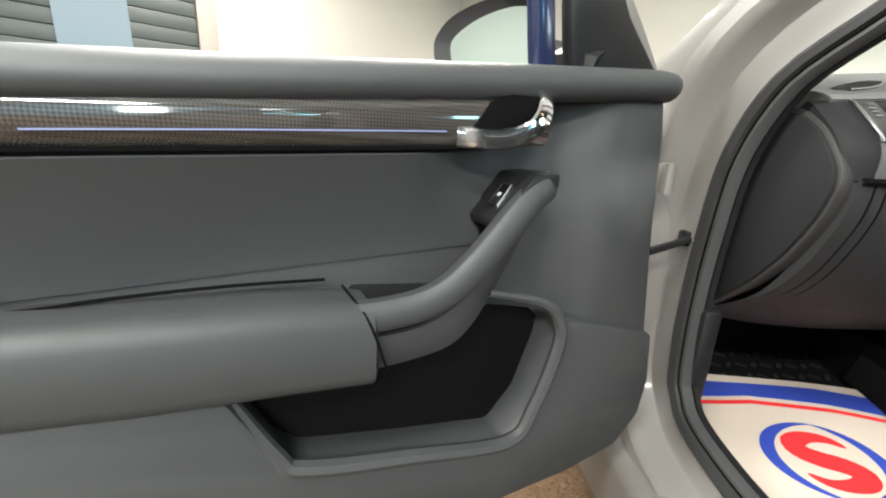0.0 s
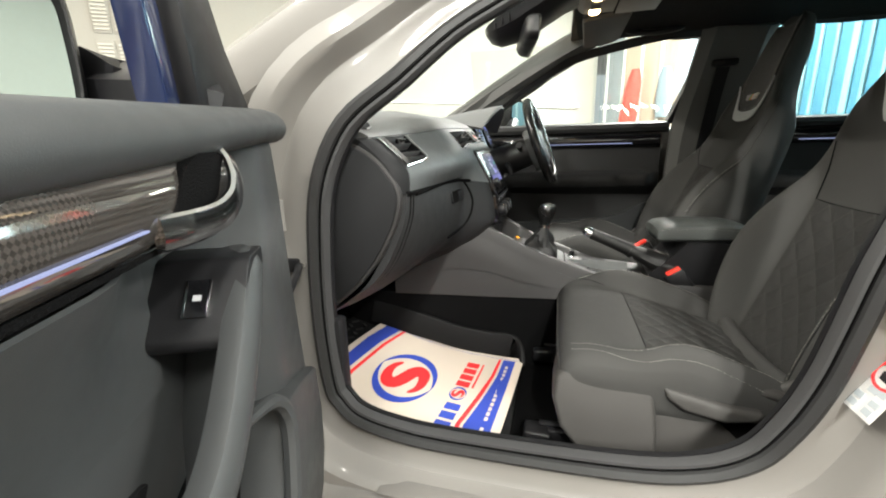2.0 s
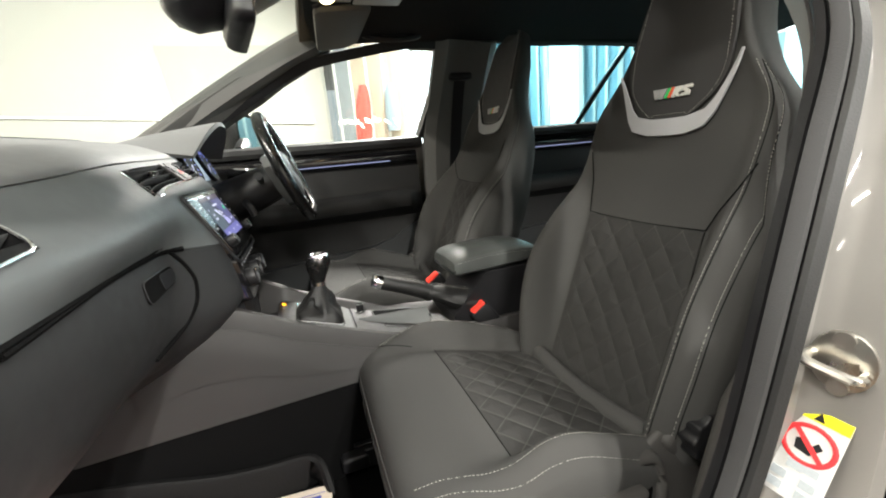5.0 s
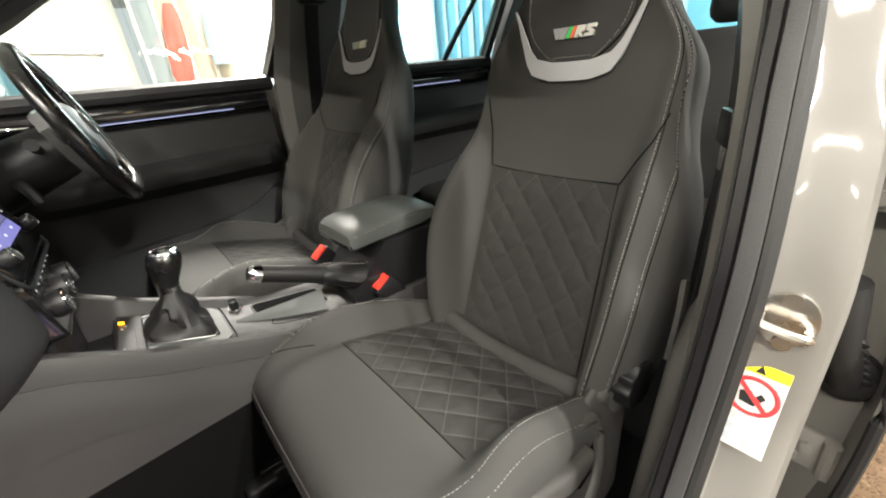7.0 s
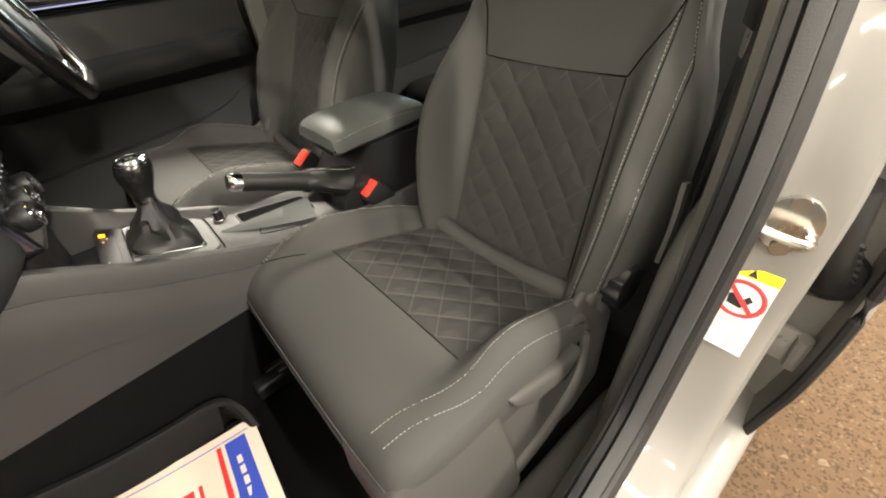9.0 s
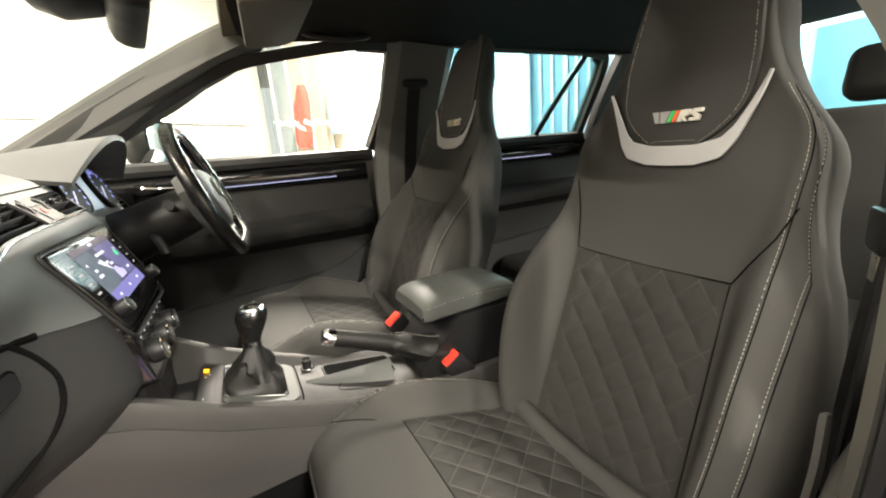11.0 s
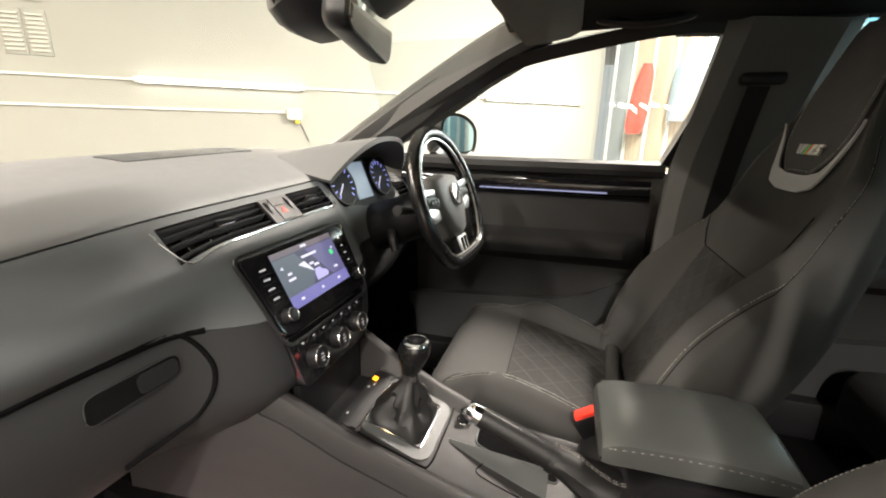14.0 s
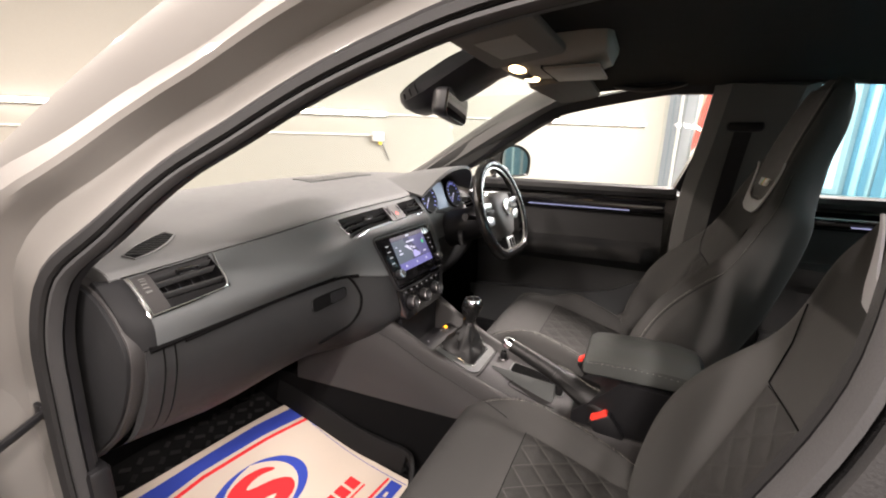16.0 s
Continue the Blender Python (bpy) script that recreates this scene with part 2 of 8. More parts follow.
nt = CONCRETE.node_tree
pb = nt.nodes["Principled BSDF"]
old = pb.inputs["Base Color"].links[0].from_socket
tc = nt.nodes.new("ShaderNodeTexCoord")
warp = nt.nodes.new("ShaderNodeTexNoise")
warp.inputs["Scale"].default_value = 60
nt.links.new(tc.outputs["Object"], warp.inputs["Vector"])
for scale, shades in ((62, ((0.0, (0.010, 0.008, 0.006)), (0.13, (0.054, 0.034, 0.019)), (0.55, (0.066, 0.042, 0.025)), (0.8, (0.096, 0.062, 0.037)), (0.93, (0.24, 0.19, 0.14)))), (170, ((0.0, (0.020, 0.013, 0.008)), (0.3, (0.060, 0.038, 0.022)), (0.85, (0.10, 0.07, 0.045))))):
    vo = nt.nodes.new("ShaderNodeTexVoronoi")
    vo.inputs["Scale"].default_value = scale
    nt.links.new(tc.outputs["Object"], vo.inputs["Vector"])
    rp = nt.nodes.new("ShaderNodeValToRGB")
    rp.color_ramp.interpolation = "CONSTANT"
    for k, (at, col) in enumerate(shades):
        el = rp.color_ramp.elements[k] if k < 2 else rp.color_ramp.elements.new(at)
        el.position, el.color = at, (*col, 1)
    nt.links.new(vo.outputs["Color"], rp.inputs[0])
    mx = nt.nodes.new("ShaderNodeMix")
    mx.data_type = "RGBA"
    mx.inputs[0].default_value = 0.6
    nt.links.new(rp.outputs[0], mx.inputs[7])
    nt.links.new(old, mx.inputs[6])
    old = mx.outputs[2]
nt.links.new(old, pb.inputs["Base Color"])

# ---------------------------------------------------------------- garage
ROOM = [at_wall(-6.2, 0), at_wall(4.34, 0), at_wall(4.34, 0, 11), at_wall(-6.2, 0, 11)]
H_ROOM = 3.6


def wall_slab(name, p, q, z0, z1, mat, thick=0.2):
    side = (q - p).normalized().cross(V(0, 0, 1)) * thick
    ring = [p, q, q + side, p + side]
    ring = [V(v.x, v.y, 0) for v in ring]
    bm = loft([[v + V(0, 0, z0) for v in ring], [v + V(0, 0, z1) for v in ring]])
    ob = new(name, to_mesh(name, bm, mat))
    return ob


ground = new("ground", to_mesh("ground", box(-14, 16, -14, 16, -0.1, 0.0), CONCRETE))
tagged(ground, "speckled brown polished concrete garage floor", "floor", "", "structure")


wall_1 = wall_slab("wall_front", ROOM[1], ROOM[0], 0, H_ROOM, WALL)
tagged(wall_1, "cream painted garage wall with strip lights", "wall", "", "structure")
wall_2 = wall_slab("wall_left", ROOM[0], ROOM[3], 0, H_ROOM, WALL)
tagged(wall_2, "plain painted garage wall closing off the bay", "wall", "", "structure")
# unseen wall, added to close the room and dim its bounce
wall_3 = wall_slab("wall_back", ROOM[3], ROOM[2], 0, H_ROOM, UNSEEN_GREY)
tagged(wall_3, "plain painted garage wall closing off the bay", "wall", "", "structure")
# unseen too, with the same light-cutting grey
ceiling = new("ceiling", to_mesh("ceiling", box(-14, 16, -14, 16, H_ROOM, H_ROOM + 0.1), UNSEEN_GREY))
tagged(ceiling, "unseen garage ceiling, greyed to cut bounced light", "ceiling", "", "structure")
LENGTH_WALL = Matrix(((ALONG.x, -OUT.x, 0, WALL_0.x), (ALONG.y, -OUT.y, 0, WALL_0.y), (0, 0, 1, 0), (0, 0, 0, 1)))


def strip_light(a0, a1, z, group="strip lights on the wall"):
    t = thing("strip_light", at_wall((a0 + a1) / 2, z, 0.0), "lit white fluorescent strip light fixed to the wall", "strip light", group)
    part("housing", box(a0, a1, 0.0, 0.035, z - 0.03, z + 0.03, 0.005, m=LENGTH_WALL), WHITE, t)
    part("tube", tube([LENGTH_WALL @ V(a0 + 0.03, 0.055, z), LENGTH_WALL @ V(a1 - 0.03, 0.055, z)], 0.02, 10, 2), TUBE_LIGHT, t, "glowing fluorescent tube")
    for a in (a0, a1 - 0.04):
        part("end_cap", box(a, a + 0.04, 0.03, 0.075, z - 0.025, z + 0.025, 0.006, m=LENGTH_WALL), WHITE, t)
    area("tube_lamp", at_wall((a0 + a1) / 2, z, 0.09), at_wall((a0 + a1) / 2, z, 2), a1 - a0, 0.05, 13, (1.0, 0.93, 0.8))


for a0, a1 in ((-5.86, -4.36), (-3.76, -2.26), (-1.18, 0.32), (2.48, 3.96)):
    strip_light(a0, a1, 1.597)
# unseen ceiling battens over the bay, added and powered to light the car
for x, y, watts in ((-3.0, -1.2, 100), (-1.9, 0.4, 25), (-2.4, -2.8, 150), (-2.6, 2.0, 100), (-1.2, 3.2, 125), (2.6, -1.0, 390), (-4.9, -0.6, 330), (-1.0, -4.5, 330), (-3.0, 4.6, 75)):
    t = thing("added_ceiling_light", (x, y, H_ROOM), "unseen fluorescent batten added on the ceiling to light the car", "ceiling light", "ceiling lights")
    part("housing", box(x - 0.75, x + 0.75, y - 0.06, y + 0.06, H_ROOM - 0.06, H_ROOM - 0.002, 0.01), WHITE, t)
    for dy in (-0.03, 0.03):
        part("tube", tube([(x - 0.72, y + dy, H_ROOM - 0.08), (x + 0.72, y + dy, H_ROOM - 0.08)], 0.014, 8, 2), TUBE_LIGHT, t)
    area("added_batten_lamp", (x, y, H_ROOM - 0.12), (x, y, 0), 1.4, 0.1, watts, (1.0, 0.95, 0.87) if y > 2.2 else (1.0, 0.98, 0.95))

for z, a0, a1 in ((1.597, -6.2, 3.2), (1.345, -6.2, 0.14)):
    ob = part("conduit", tube([LENGTH_WALL @ V(a0, 0.012, z), LENGTH_WALL @ V((a0 + a1) / 2, 0.012, z), LENGTH_WALL @ V(a1, 0.012, z)], 0.011, 8, 4), WHITE)
    tagged(ob, "thin painted cable conduit along the wall", "conduit", "conduits")
for a in (0.2, -3.35):
    t = thing("junction_box", at_wall(a, 1.33), "grey plastic socket box on the wall", "junction box", "junction boxes")
    part("body", box(a - 0.075, a + 0.075, 0, 0.07, 1.27, 1.385, 0.012, m=LENGTH_WALL), material("box_grey", (0.55, 0.54, 0.5), 0.5), t)
    part("lid", box(a - 0.07, a + 0.07, 0.07, 0.085, 1.34, 1.38, 0.006, m=LENGTH_WALL), WHITE, t)
    part("cable", tube([LENGTH_WALL @ V(a + 0.03, 0.03, 1.27), LENGTH_WALL @ V(a + 0.07, 0.03, 1.2), LENGTH_WALL @ V(a + 0.13, 0.02, 1.05)], 0.006, 6, 4), BLACK, t)
    part("plug", box(a, a + 0.05, 0.02, 0.06, 1.235, 1.27, 0.01, m=LENGTH_WALL), material("yellow_plug", (0.8, 0.55, 0.05), 0.5), t)
# louvred wall vent
t = thing("wall_vent", at_wall(-1.9, 1.8), "cream louvred metal vent panels on the wall", "vent")
for k in range(2):
    for c in range(2):
        a0, z0 = -2.06 + c * 0.17, 1.75 + k * 0.42
        part("louvre_frame", box(a0, a0 + 0.15, 0.0, 0.012, z0, z0 + 0.36, 0.004, m=LENGTH_WALL), WALL, t)
        for s in range(9):
            part("slat", box(a0 + 0.015, a0 + 0.135, 0.012, 0.026, z0 + 0.03 + s * 0.035, z0 + 0.045 + s * 0.035, m=LENGTH_WALL), material("vent_slat", (0.5, 0.48, 0.42), 0.5) if s == 0 and k == 0 and c == 0 else bpy.data.materials["vent_slat"], t)

# side of the bay: hanging plastic strips, panels and bright windows behind
SIDE = Matrix(((-OUT.x, -ALONG.x, 0, ROOM[1].x), (-OUT.y, -ALONG.y, 0, ROOM[1].y), (0, 0, 1, 0), (0, 0, 0, 1)))
# brown paled so that the haze over this side is in the colour
BROWN_PANEL_HAZED = material("brown_panel_hazed", (0.5, 0.40, 0.30), 0.5, scale=3)
BLUE_STEEL = material("blue_steel", (0.13, 0.24, 0.31), 0.45, scale=4)
GREY_STEEL = material("grey_steel", (0.33, 0.36, 0.38), 0.4, scale=4)
wall_4 = new("wall_right", to_mesh("wall_right", box(0, 11, -0.5, -0.3, 0, H_ROOM, m=SIDE), BLUE_STEEL))
tagged(wall_4, "blue profiled steel side of the garage bay", "wall", "", "structure")
STRIP = glass_material("clear_pvc", (0.86, 0.92, 0.94), 0.10)
panels = thing("panel_wall", SIDE @ V(1, -0.2, 0), "brown and grey ribbed panels with pale posts, paled for haze", "partition")
for i in range(4):
    part("panel", box(0.02 + i * 0.33, 0.33 + i * 0.33, -0.25, -0.22, 0.0, 3.0, 0.005, m=SIDE), (GREY_STEEL, BROWN_PANEL_HAZED, BROWN_PANEL_HAZED, BROWN_PANEL_HAZED, GREY_STEEL, GREY_STEEL, BLUE_STEEL)[i], panels)
    part("post", box(0.0 + i * 0.33, 0.03 + i * 0.33, -0.22, -0.18, 0.0, 3.0, 0.005, m=SIDE), WHITE, panels)
DAY = glow("bright_window", (0.8, 0.95, 1.0), 2.2)
for i, (a0, a1) in enumerate(((1.36, 2.15), (3.45, 3.8), (5.6, 6.3), (7.4, 7.9))):
    w = new("window_%d" % (i + 1))
    w.matrix_world = Matrix.Translation(SIDE @ V(a0, -0.3, 0))
    tagged(w, "bright glowing window in the garage side", "window", "", "structure")
    part("pane", box(a0, a1, -0.26, -0.25, 0.9, 3.2, m=SIDE), DAY, w)
    area("window_lamp", SIDE @ V((a0 + a1) / 2, -0.15, 1.9), SIDE @ V((a0 + a1) / 2, 3.0, 1.2), a1 - a0, 2.0, 55, (0.85, 0.96, 1.0))
    part("frame", join(box(a0 - 0.05, a0, -0.27, -0.2, 0.85, 3.25, m=SIDE), box(a1, a1 + 0.05, -0.27, -0.2, 0.85, 3.25, m=SIDE), box(a0, a1, -0.27, -0.2, 0.85, 0.9, m=SIDE), box(a0, a1, -0.27, -0.2, 3.2, 3.25, m=SIDE)), GREY_STEEL, w)
jacket = part("jacket", loft([[SIDE @ V(0.60 + w * math.cos(k * math.tau / 14) + dx, -0.1 + 0.07 * math.sin(k * math.tau / 14), z) for k in range(14)] for z, w, dx in ((1.2, 0.10, -0.03), (1.3, 0.15, -0.02), (1.45, 0.16, 0.0), (1.6, 0.14, 0.02), (1.8, 0.13, 0.04), (1.95, 0.10, 0.06), (2.05, 0.04, 0.07))]), material("red_cloth", (0.8, 0.07, 0.05), 0.7, scale=8))
tagged(jacket, "red work jacket hanging on the panel wall", "jacket")
coat = part("dark_jacket", loft([[SIDE @ V(1.16 + w * math.cos(k * math.tau / 14), -0.12 + 0.06 * math.sin(k * math.tau / 14), z) for k in range(14)] for z, w in ((1.35, 0.10), (1.5, 0.13), (1.7, 0.12), (1.9, 0.10), (2.0, 0.04))]), material("navy_cloth", (0.22, 0.27, 0.3), 0.8, scale=8))
tagged(coat, "dark blue work jacket hanging on the panel wall", "jacket")
# ribs stand for translucent strips; daylight is put into their pale tone
ribs = thing("daylit_ribs", SIDE @ V(3, -0.28, 0), "pale ribs on the garage side, toned for daylight through strips", "cladding")
DAYLIT = material("daylit_rib", (0.42, 0.55, 0.6), 0.4, scale=5)
for i in range(26):
    a = 2.25 + i * 0.13
    if not 3.42 < a < 3.82:
        part("rib", box(a, a + (0.03 if i % 3 else 0.055), -0.3, -0.262, 0.0, 3.2, 0.006, m=SIDE), DAYLIT if i % 2 == 0 else GREY_STEEL, ribs)
for a in (1.5, 1.68, 1.9):
    part("glazing_bar", box(a, a + 0.025, -0.248, -0.23, 0.9, 3.2, m=SIDE), WHITE, bpy.data.objects["window_1"])
for z in (1.25, 1.6, 1.95, 2.3):
    part("glazing_bar", box(1.36, 2.15, -0.248, -0.235, z, z + 0.02, m=SIDE), WHITE, bpy.data.objects["window_1"])
curtain = thing("strip_curtain", SIDE @ V(1.2, 0.1, 3.0), "clear plastic strip curtain hanging beside the bay", "strip curtain")
for i in range(11):
    a = 0.04 + i * 0.19
    st_ob = part("strip", loft([[SIDE @ V(a + 0.095 + 0.10 * k, 0.10 + 0.012 * math.sin(3 * z + i * 1.7) + 0.012 * (1 - k * k) + 0.02 * (i % 2), z) for k in (-1, -0.5, 0, 0.5, 1)] for z in (0.05, 0.7, 1.3, 1.9, 2.5, 3.0)], closed=False), STRIP, curtain)
    st_ob.visible_shadow = False
part("rail", box(0.0, 2.2, 0.07, 0.14, 3.0, 3.05, 0.005, m=SIDE), GREY_STEEL, curtain, "grey steel hanging rail")

# shutter on the left wall
LEFT = Matrix(((-OUT.x, ALONG.x, 0, ROOM[0].x), (-OUT.y, ALONG.y, 0, ROOM[0].y), (0, 0, 1, 0), (0, 0, 0, 1)))
shutter = thing("roller_shutter", LEFT @ V(5.5, 0.05, 0), "grey-green roller shutter with a pale window panel", "roller shutter")
SHUT = material("shutter_green", (0.035, 0.042, 0.04), 0.45, scale=3)
for k in range(20):
    part("slat", box(4.12, 7.6, 0.01, 0.05, k * 0.15, k * 0.15 + 0.147, 0.012, m=LEFT), SHUT, shutter)
part("post", box(3.92, 4.12, 0.0, 0.09, 0, 3.1, 0.01, m=LEFT), material("post_brown", (0.2, 0.17, 0.15), 0.5), shutter, "brown-grey steel post")
part("window_panel", box(4.75, 5.35, 0.05, 0.062, 1.5, 2.3, m=LEFT), glow("shutter_window", (0.3, 0.4, 0.45), 0.5), shutter, "pale lit window panel")

# ---------------------------------------------------------------- car shell
# the passenger door's opening, (x, y, z) round its inner edge
OPENING = [(-0.775, 0.635, 0.52), (-0.775, 0.645, 0.65), (-0.775, 0.64, 0.80), (-0.775, 0.62, 0.93), (-0.765, 0.565, 1.035), (-0.73, 0.474, 1.11),
           (-0.685, 0.39, 1.185), (-0.65, 0.30, 1.24), (-0.62, 0.20, 1.295), (-0.60, 0.10, 1.335), (-0.585, 0.0, 1.365), (-0.575, -0.15, 1.385),
           (-0.575, -0.29, 1.385), (-0.595, -0.345, 1.345), (-0.66, -0.35, 1.235), (-0.722, -0.335, 1.12), (-0.742, -0.315, 1.04), (-0.758, -0.27, 0.93), (-0.768, -0.232, 0.82), (-0.768, -0.213, 0.72),
           (-0.766, -0.195, 0.63), (-0.766, -0.165, 0.55), (-0.768, -0.12, 0.485), (-0.772, -0.04, 0.445), (-0.78, 0.09, 0.43), (-0.78, 0.38, 0.422), (-0.78, 0.50, 0.43), (-0.78, 0.575, 0.45), (-0.775, 0.615, 0.48)]
# how far the painted frame reaches out from there
REACH = [0.10, 0.10, 0.10, 0.10, 0.11, 0.11, 0.10, 0.09, 0.085, 0.08, 0.08, 0.08, 0.07, 0.06, 0.05, 0.045, 0.045, 0.045, 0.05, 0.065, 0.085, 0.095, 0.10, 0.09, 0.09, 0.09, 0.09, 0.095, 0.1]


def opening_rings(steps, pts=OPENING, reach=REACH, n=4):
    """Loops round the opening; steps: part of the reach, metres sideways and metres outwards."""
    c = V(0, 0.17, 0.85)
    path = smooth_path(pts, n, True)
    rs = smooth_path([V(r, 0, 0) for r in reach], n, True)
    rings = []
    for i, p in enumerate(path):
        t = path[(i + 1) % len(path)] - path[i - 1]
        o = V(0, t.z, -t.y).normalized()
        if o.dot(V(0, p.y - c.y, p.z - c.z)) < 0:
            o = -o
        lean = 0.55 * min(1, max(0, (p.z - 1.0) / 0.2))
        rings.append([p + o * (f * rs[i].x + k) + V(d + lean * (max(0, f) * rs[i].x + k), 0, 0) for f, d, k in steps])
    return rings


car = thing("car_body", (0, 0.2, 0.0), "light warm grey car body shell with its front door opening", "car")
part("door_frame", loft(opening_rings([(0, 0.03, -0.01), (0, 0.0, -0.005), (0.1, -0.006, 0), (0.46, -0.008, 0), (0.55, -0.014, 0), (0.60, -0.03, 0), (0.64, -0.052, 0), (0.68, -0.064, 0), (0.76, -0.072, 0), (1.0, -0.076, 0), (1.05, -0.06, 0), (1.05, 0.03, 0), (0.5, 0.05, 0)]), loop=True), PAINT, car, "glossy light grey painted door frame")
part("door_seal", loft(opening_rings([(0, 0.03, -0.008), (0, -0.004, 0.004), (0, -0.016, 0.0), (0, -0.02, -0.008), (0, -0.014, -0.018), (0, 0.0, -0.022), (0, 0.03, -0.02)]), loop=True), RUBBER, car, "black rubber door seal")
part("inner_seal", loft(opening_rings([(0, 0.012, -0.018), (0, -0.001, -0.020), (0, -0.008, -0.024), (0, -0.007, -0.029), (0, 0.001, -0.033), (0, 0.008, -0.034), (0, 0.012, -0.025)]), loop=True), SEAL_GREY, car, "dark grey inner lip")
part("seal_groove", loft(opening_rings([(0, 0.02, -0.0165), (0, -0.0085, -0.0165), (0, -0.0085, -0.0215), (0, 0.02, -0.0215)]), loop=True), CARPET_SHADE, car, "dark groove between the seals")
part("inner_trim", loft(opening_rings([(0, 0.010, -0.02), (0, 0.012, -0.033), (0, 0.022, -0.033), (0, 0.03, -0.01), (0, 0.032, 0.0), (0, 0.012, 0.0)]), loop=True), BLACK, car, "black plastic inner trim")
# sill outside
part("sill", box(-0.885, -0.80, -1.6, 0.95, 0.19, 0.36, 0.03, 3), PAINT, car)
part("front_wing", sheet(lambda u, v: V(-0.865 + 0.02 * v + 0.10 * max(0, v - 0.7) ** 1.2, 0.74 + 0.75 * u, 0.3 + 0.72 * v), 10, 10, 0.02), PAINT, car)
part("hinge_pillar", box(-0.86, -0.74, 0.70, 0.76, 0.3, 0.98, 0.02), PAINT, car)
part("bonnet", sheet(lambda u, v: V(-0.80 + 1.6 * u, 1.12 + 0.95 * v, 1.02 - 0.05 * abs(2 * u - 1) ** 3 - 0.16 * v ** 1.6), 14, 8, 0.02), PAINT, car)

# glass and roof
def ws(u, v):
    """The windscreen: u across, v upwards."""
    w = 0.74 - 0.17 * v
    return V(w * (2 * u - 1), 1.13 - 0.96 * v - 0.10 * (2 * u - 1) ** 2 * (1 - 0.5 * v), 1.035 + 0.385 * v + 0.03 * math.sin(math.pi * v) - 0.02 * (2 * u - 1) ** 2)


glass = part("windscreen", sheet(ws, 12, 8, 0.005), CLEAR, car, "clear windscreen glass")
glass.visible_shadow = False


def roof(u, v):
    x = 2 * u - 1
    return V(0.575 * x, 0.17 - 2.2 * v, 1.445 + 0.028 * (1 - x * x) + 0.01 * math.sin(math.pi * v))


part("headliner", sheet(roof, 12, 14, 0.03), LINER, car, "black cloth headliner")
part("roof_skin", sheet(lambda u, v: roof(u, v) * 1.0 + V(0.08 * (2 * u - 1), 0, 0.035), 12, 14, 0.01), PAINT, car)
for s in (-1, 1):
    # windscreen pillars
    pts = [(s * 0.76, 0.98, 0.99), (s * 0.735, 0.80, 1.08), (s * 0.70, 0.62, 1.18), (s * 0.655, 0.42, 1.29), (s * 0.61, 0.24, 1.38), (s * 0.575, 0.12, 1.43)]
    if s > 0:
        rows = [((.735, .98, 1.0), (.80, .90, 1.02)), ((.68, .78, 1.095), (.775, .62, 1.09)), ((.655, .66, 1.165), (.75, .47, 1.165)), ((.645, .53, 1.245), (.725, .325, 1.245)), ((.615, .395, 1.315), (.705, .245, 1.295)), ((.60, .28, 1.378), (.685, .16, 1.338)), ((.565, .165, 1.43), (.665, .05, 1.40))]
        part("pillar_cover", loft([[V(*a), V(*a).lerp(V(*b), 0.5) + V(-0.02, -0.02, 0), V(*b), V(*b) + V(0.04, 0.02, 0), V(*a) + V(0.06, 0.04, 0.01)] for a, b in rows]), PILLAR_LIGHT, car, "dark grey windscreen pillar cover")
    if s < 0:
        pts = [(x + 0.035, y, z) for x, y, z in pts]
        part("windscreen_pillar", sweep([(x - 0.055, y + 0.02, z + 0.012) for x, y, z in pts], [(-0.03, -0.03), (-0.055, 0.0), (-0.03, 0.03), (0.0, 0.035), (0.04, 0.02), (0.055, -0.005), (0.03, -0.03)], 5, up=V(s, 0, 0)), PAINT, car, "painted windscreen pillar")
    part("pillar_trim", sweep(pts, [(-0.03, -0.03), (-0.045, 0.0), (-0.03, 0.03), (0.0, 0.035), (0.035, 0.02), (0.045, -0.005), (0.03, -0.03)], 5, up=V(s, 0, 0)), PILLAR_LIGHT, car, "dark grey windscreen pillar trim")
    part("roof_rail", tube([(s * 0.585, 0.14, 1.44), (s * 0.585, -0.2, 1.455), (s * 0.585, -0.8, 1.455), (s * 0.58, -1.6, 1.44)], 0.032, 10, 4), LINER, car)

# floor and closing walls of the cabin
floor = part("floor_pan", sheet(lambda u, v: V(-0.75 + 1.5 * u, 0.95 - 2.6 * v, 0.275 + 0.30 * max(0, 0.40 - 2.6 * v)), 10, 30, 0.03), CARPET_SHADE, car, "black carpeted cabin floor")
part("bulkhead", box(-0.76, 0.76, 0.93, 0.97, 0.25, 1.02), CARPET_SHADE, car)
part("sill_trim", box(-0.765, -0.672, 0.081, 0.62, 0.28, 0.318, 0.02, 3), SEAT_PLASTIC, car, "dark grey plastic inner sill")
part("rear_sill_trim", box(-0.765, -0.672, -0.25, 0.079, 0.28, 0.362, 0.02, 3), SEAT_PLASTIC, car, "dark grey plastic inner sill")
part("tread_plate", box(-0.862, -0.82, 0.02, 0.50, 0.3665, 0.3685, 0.001), PAINT, car, "clear sill protector")

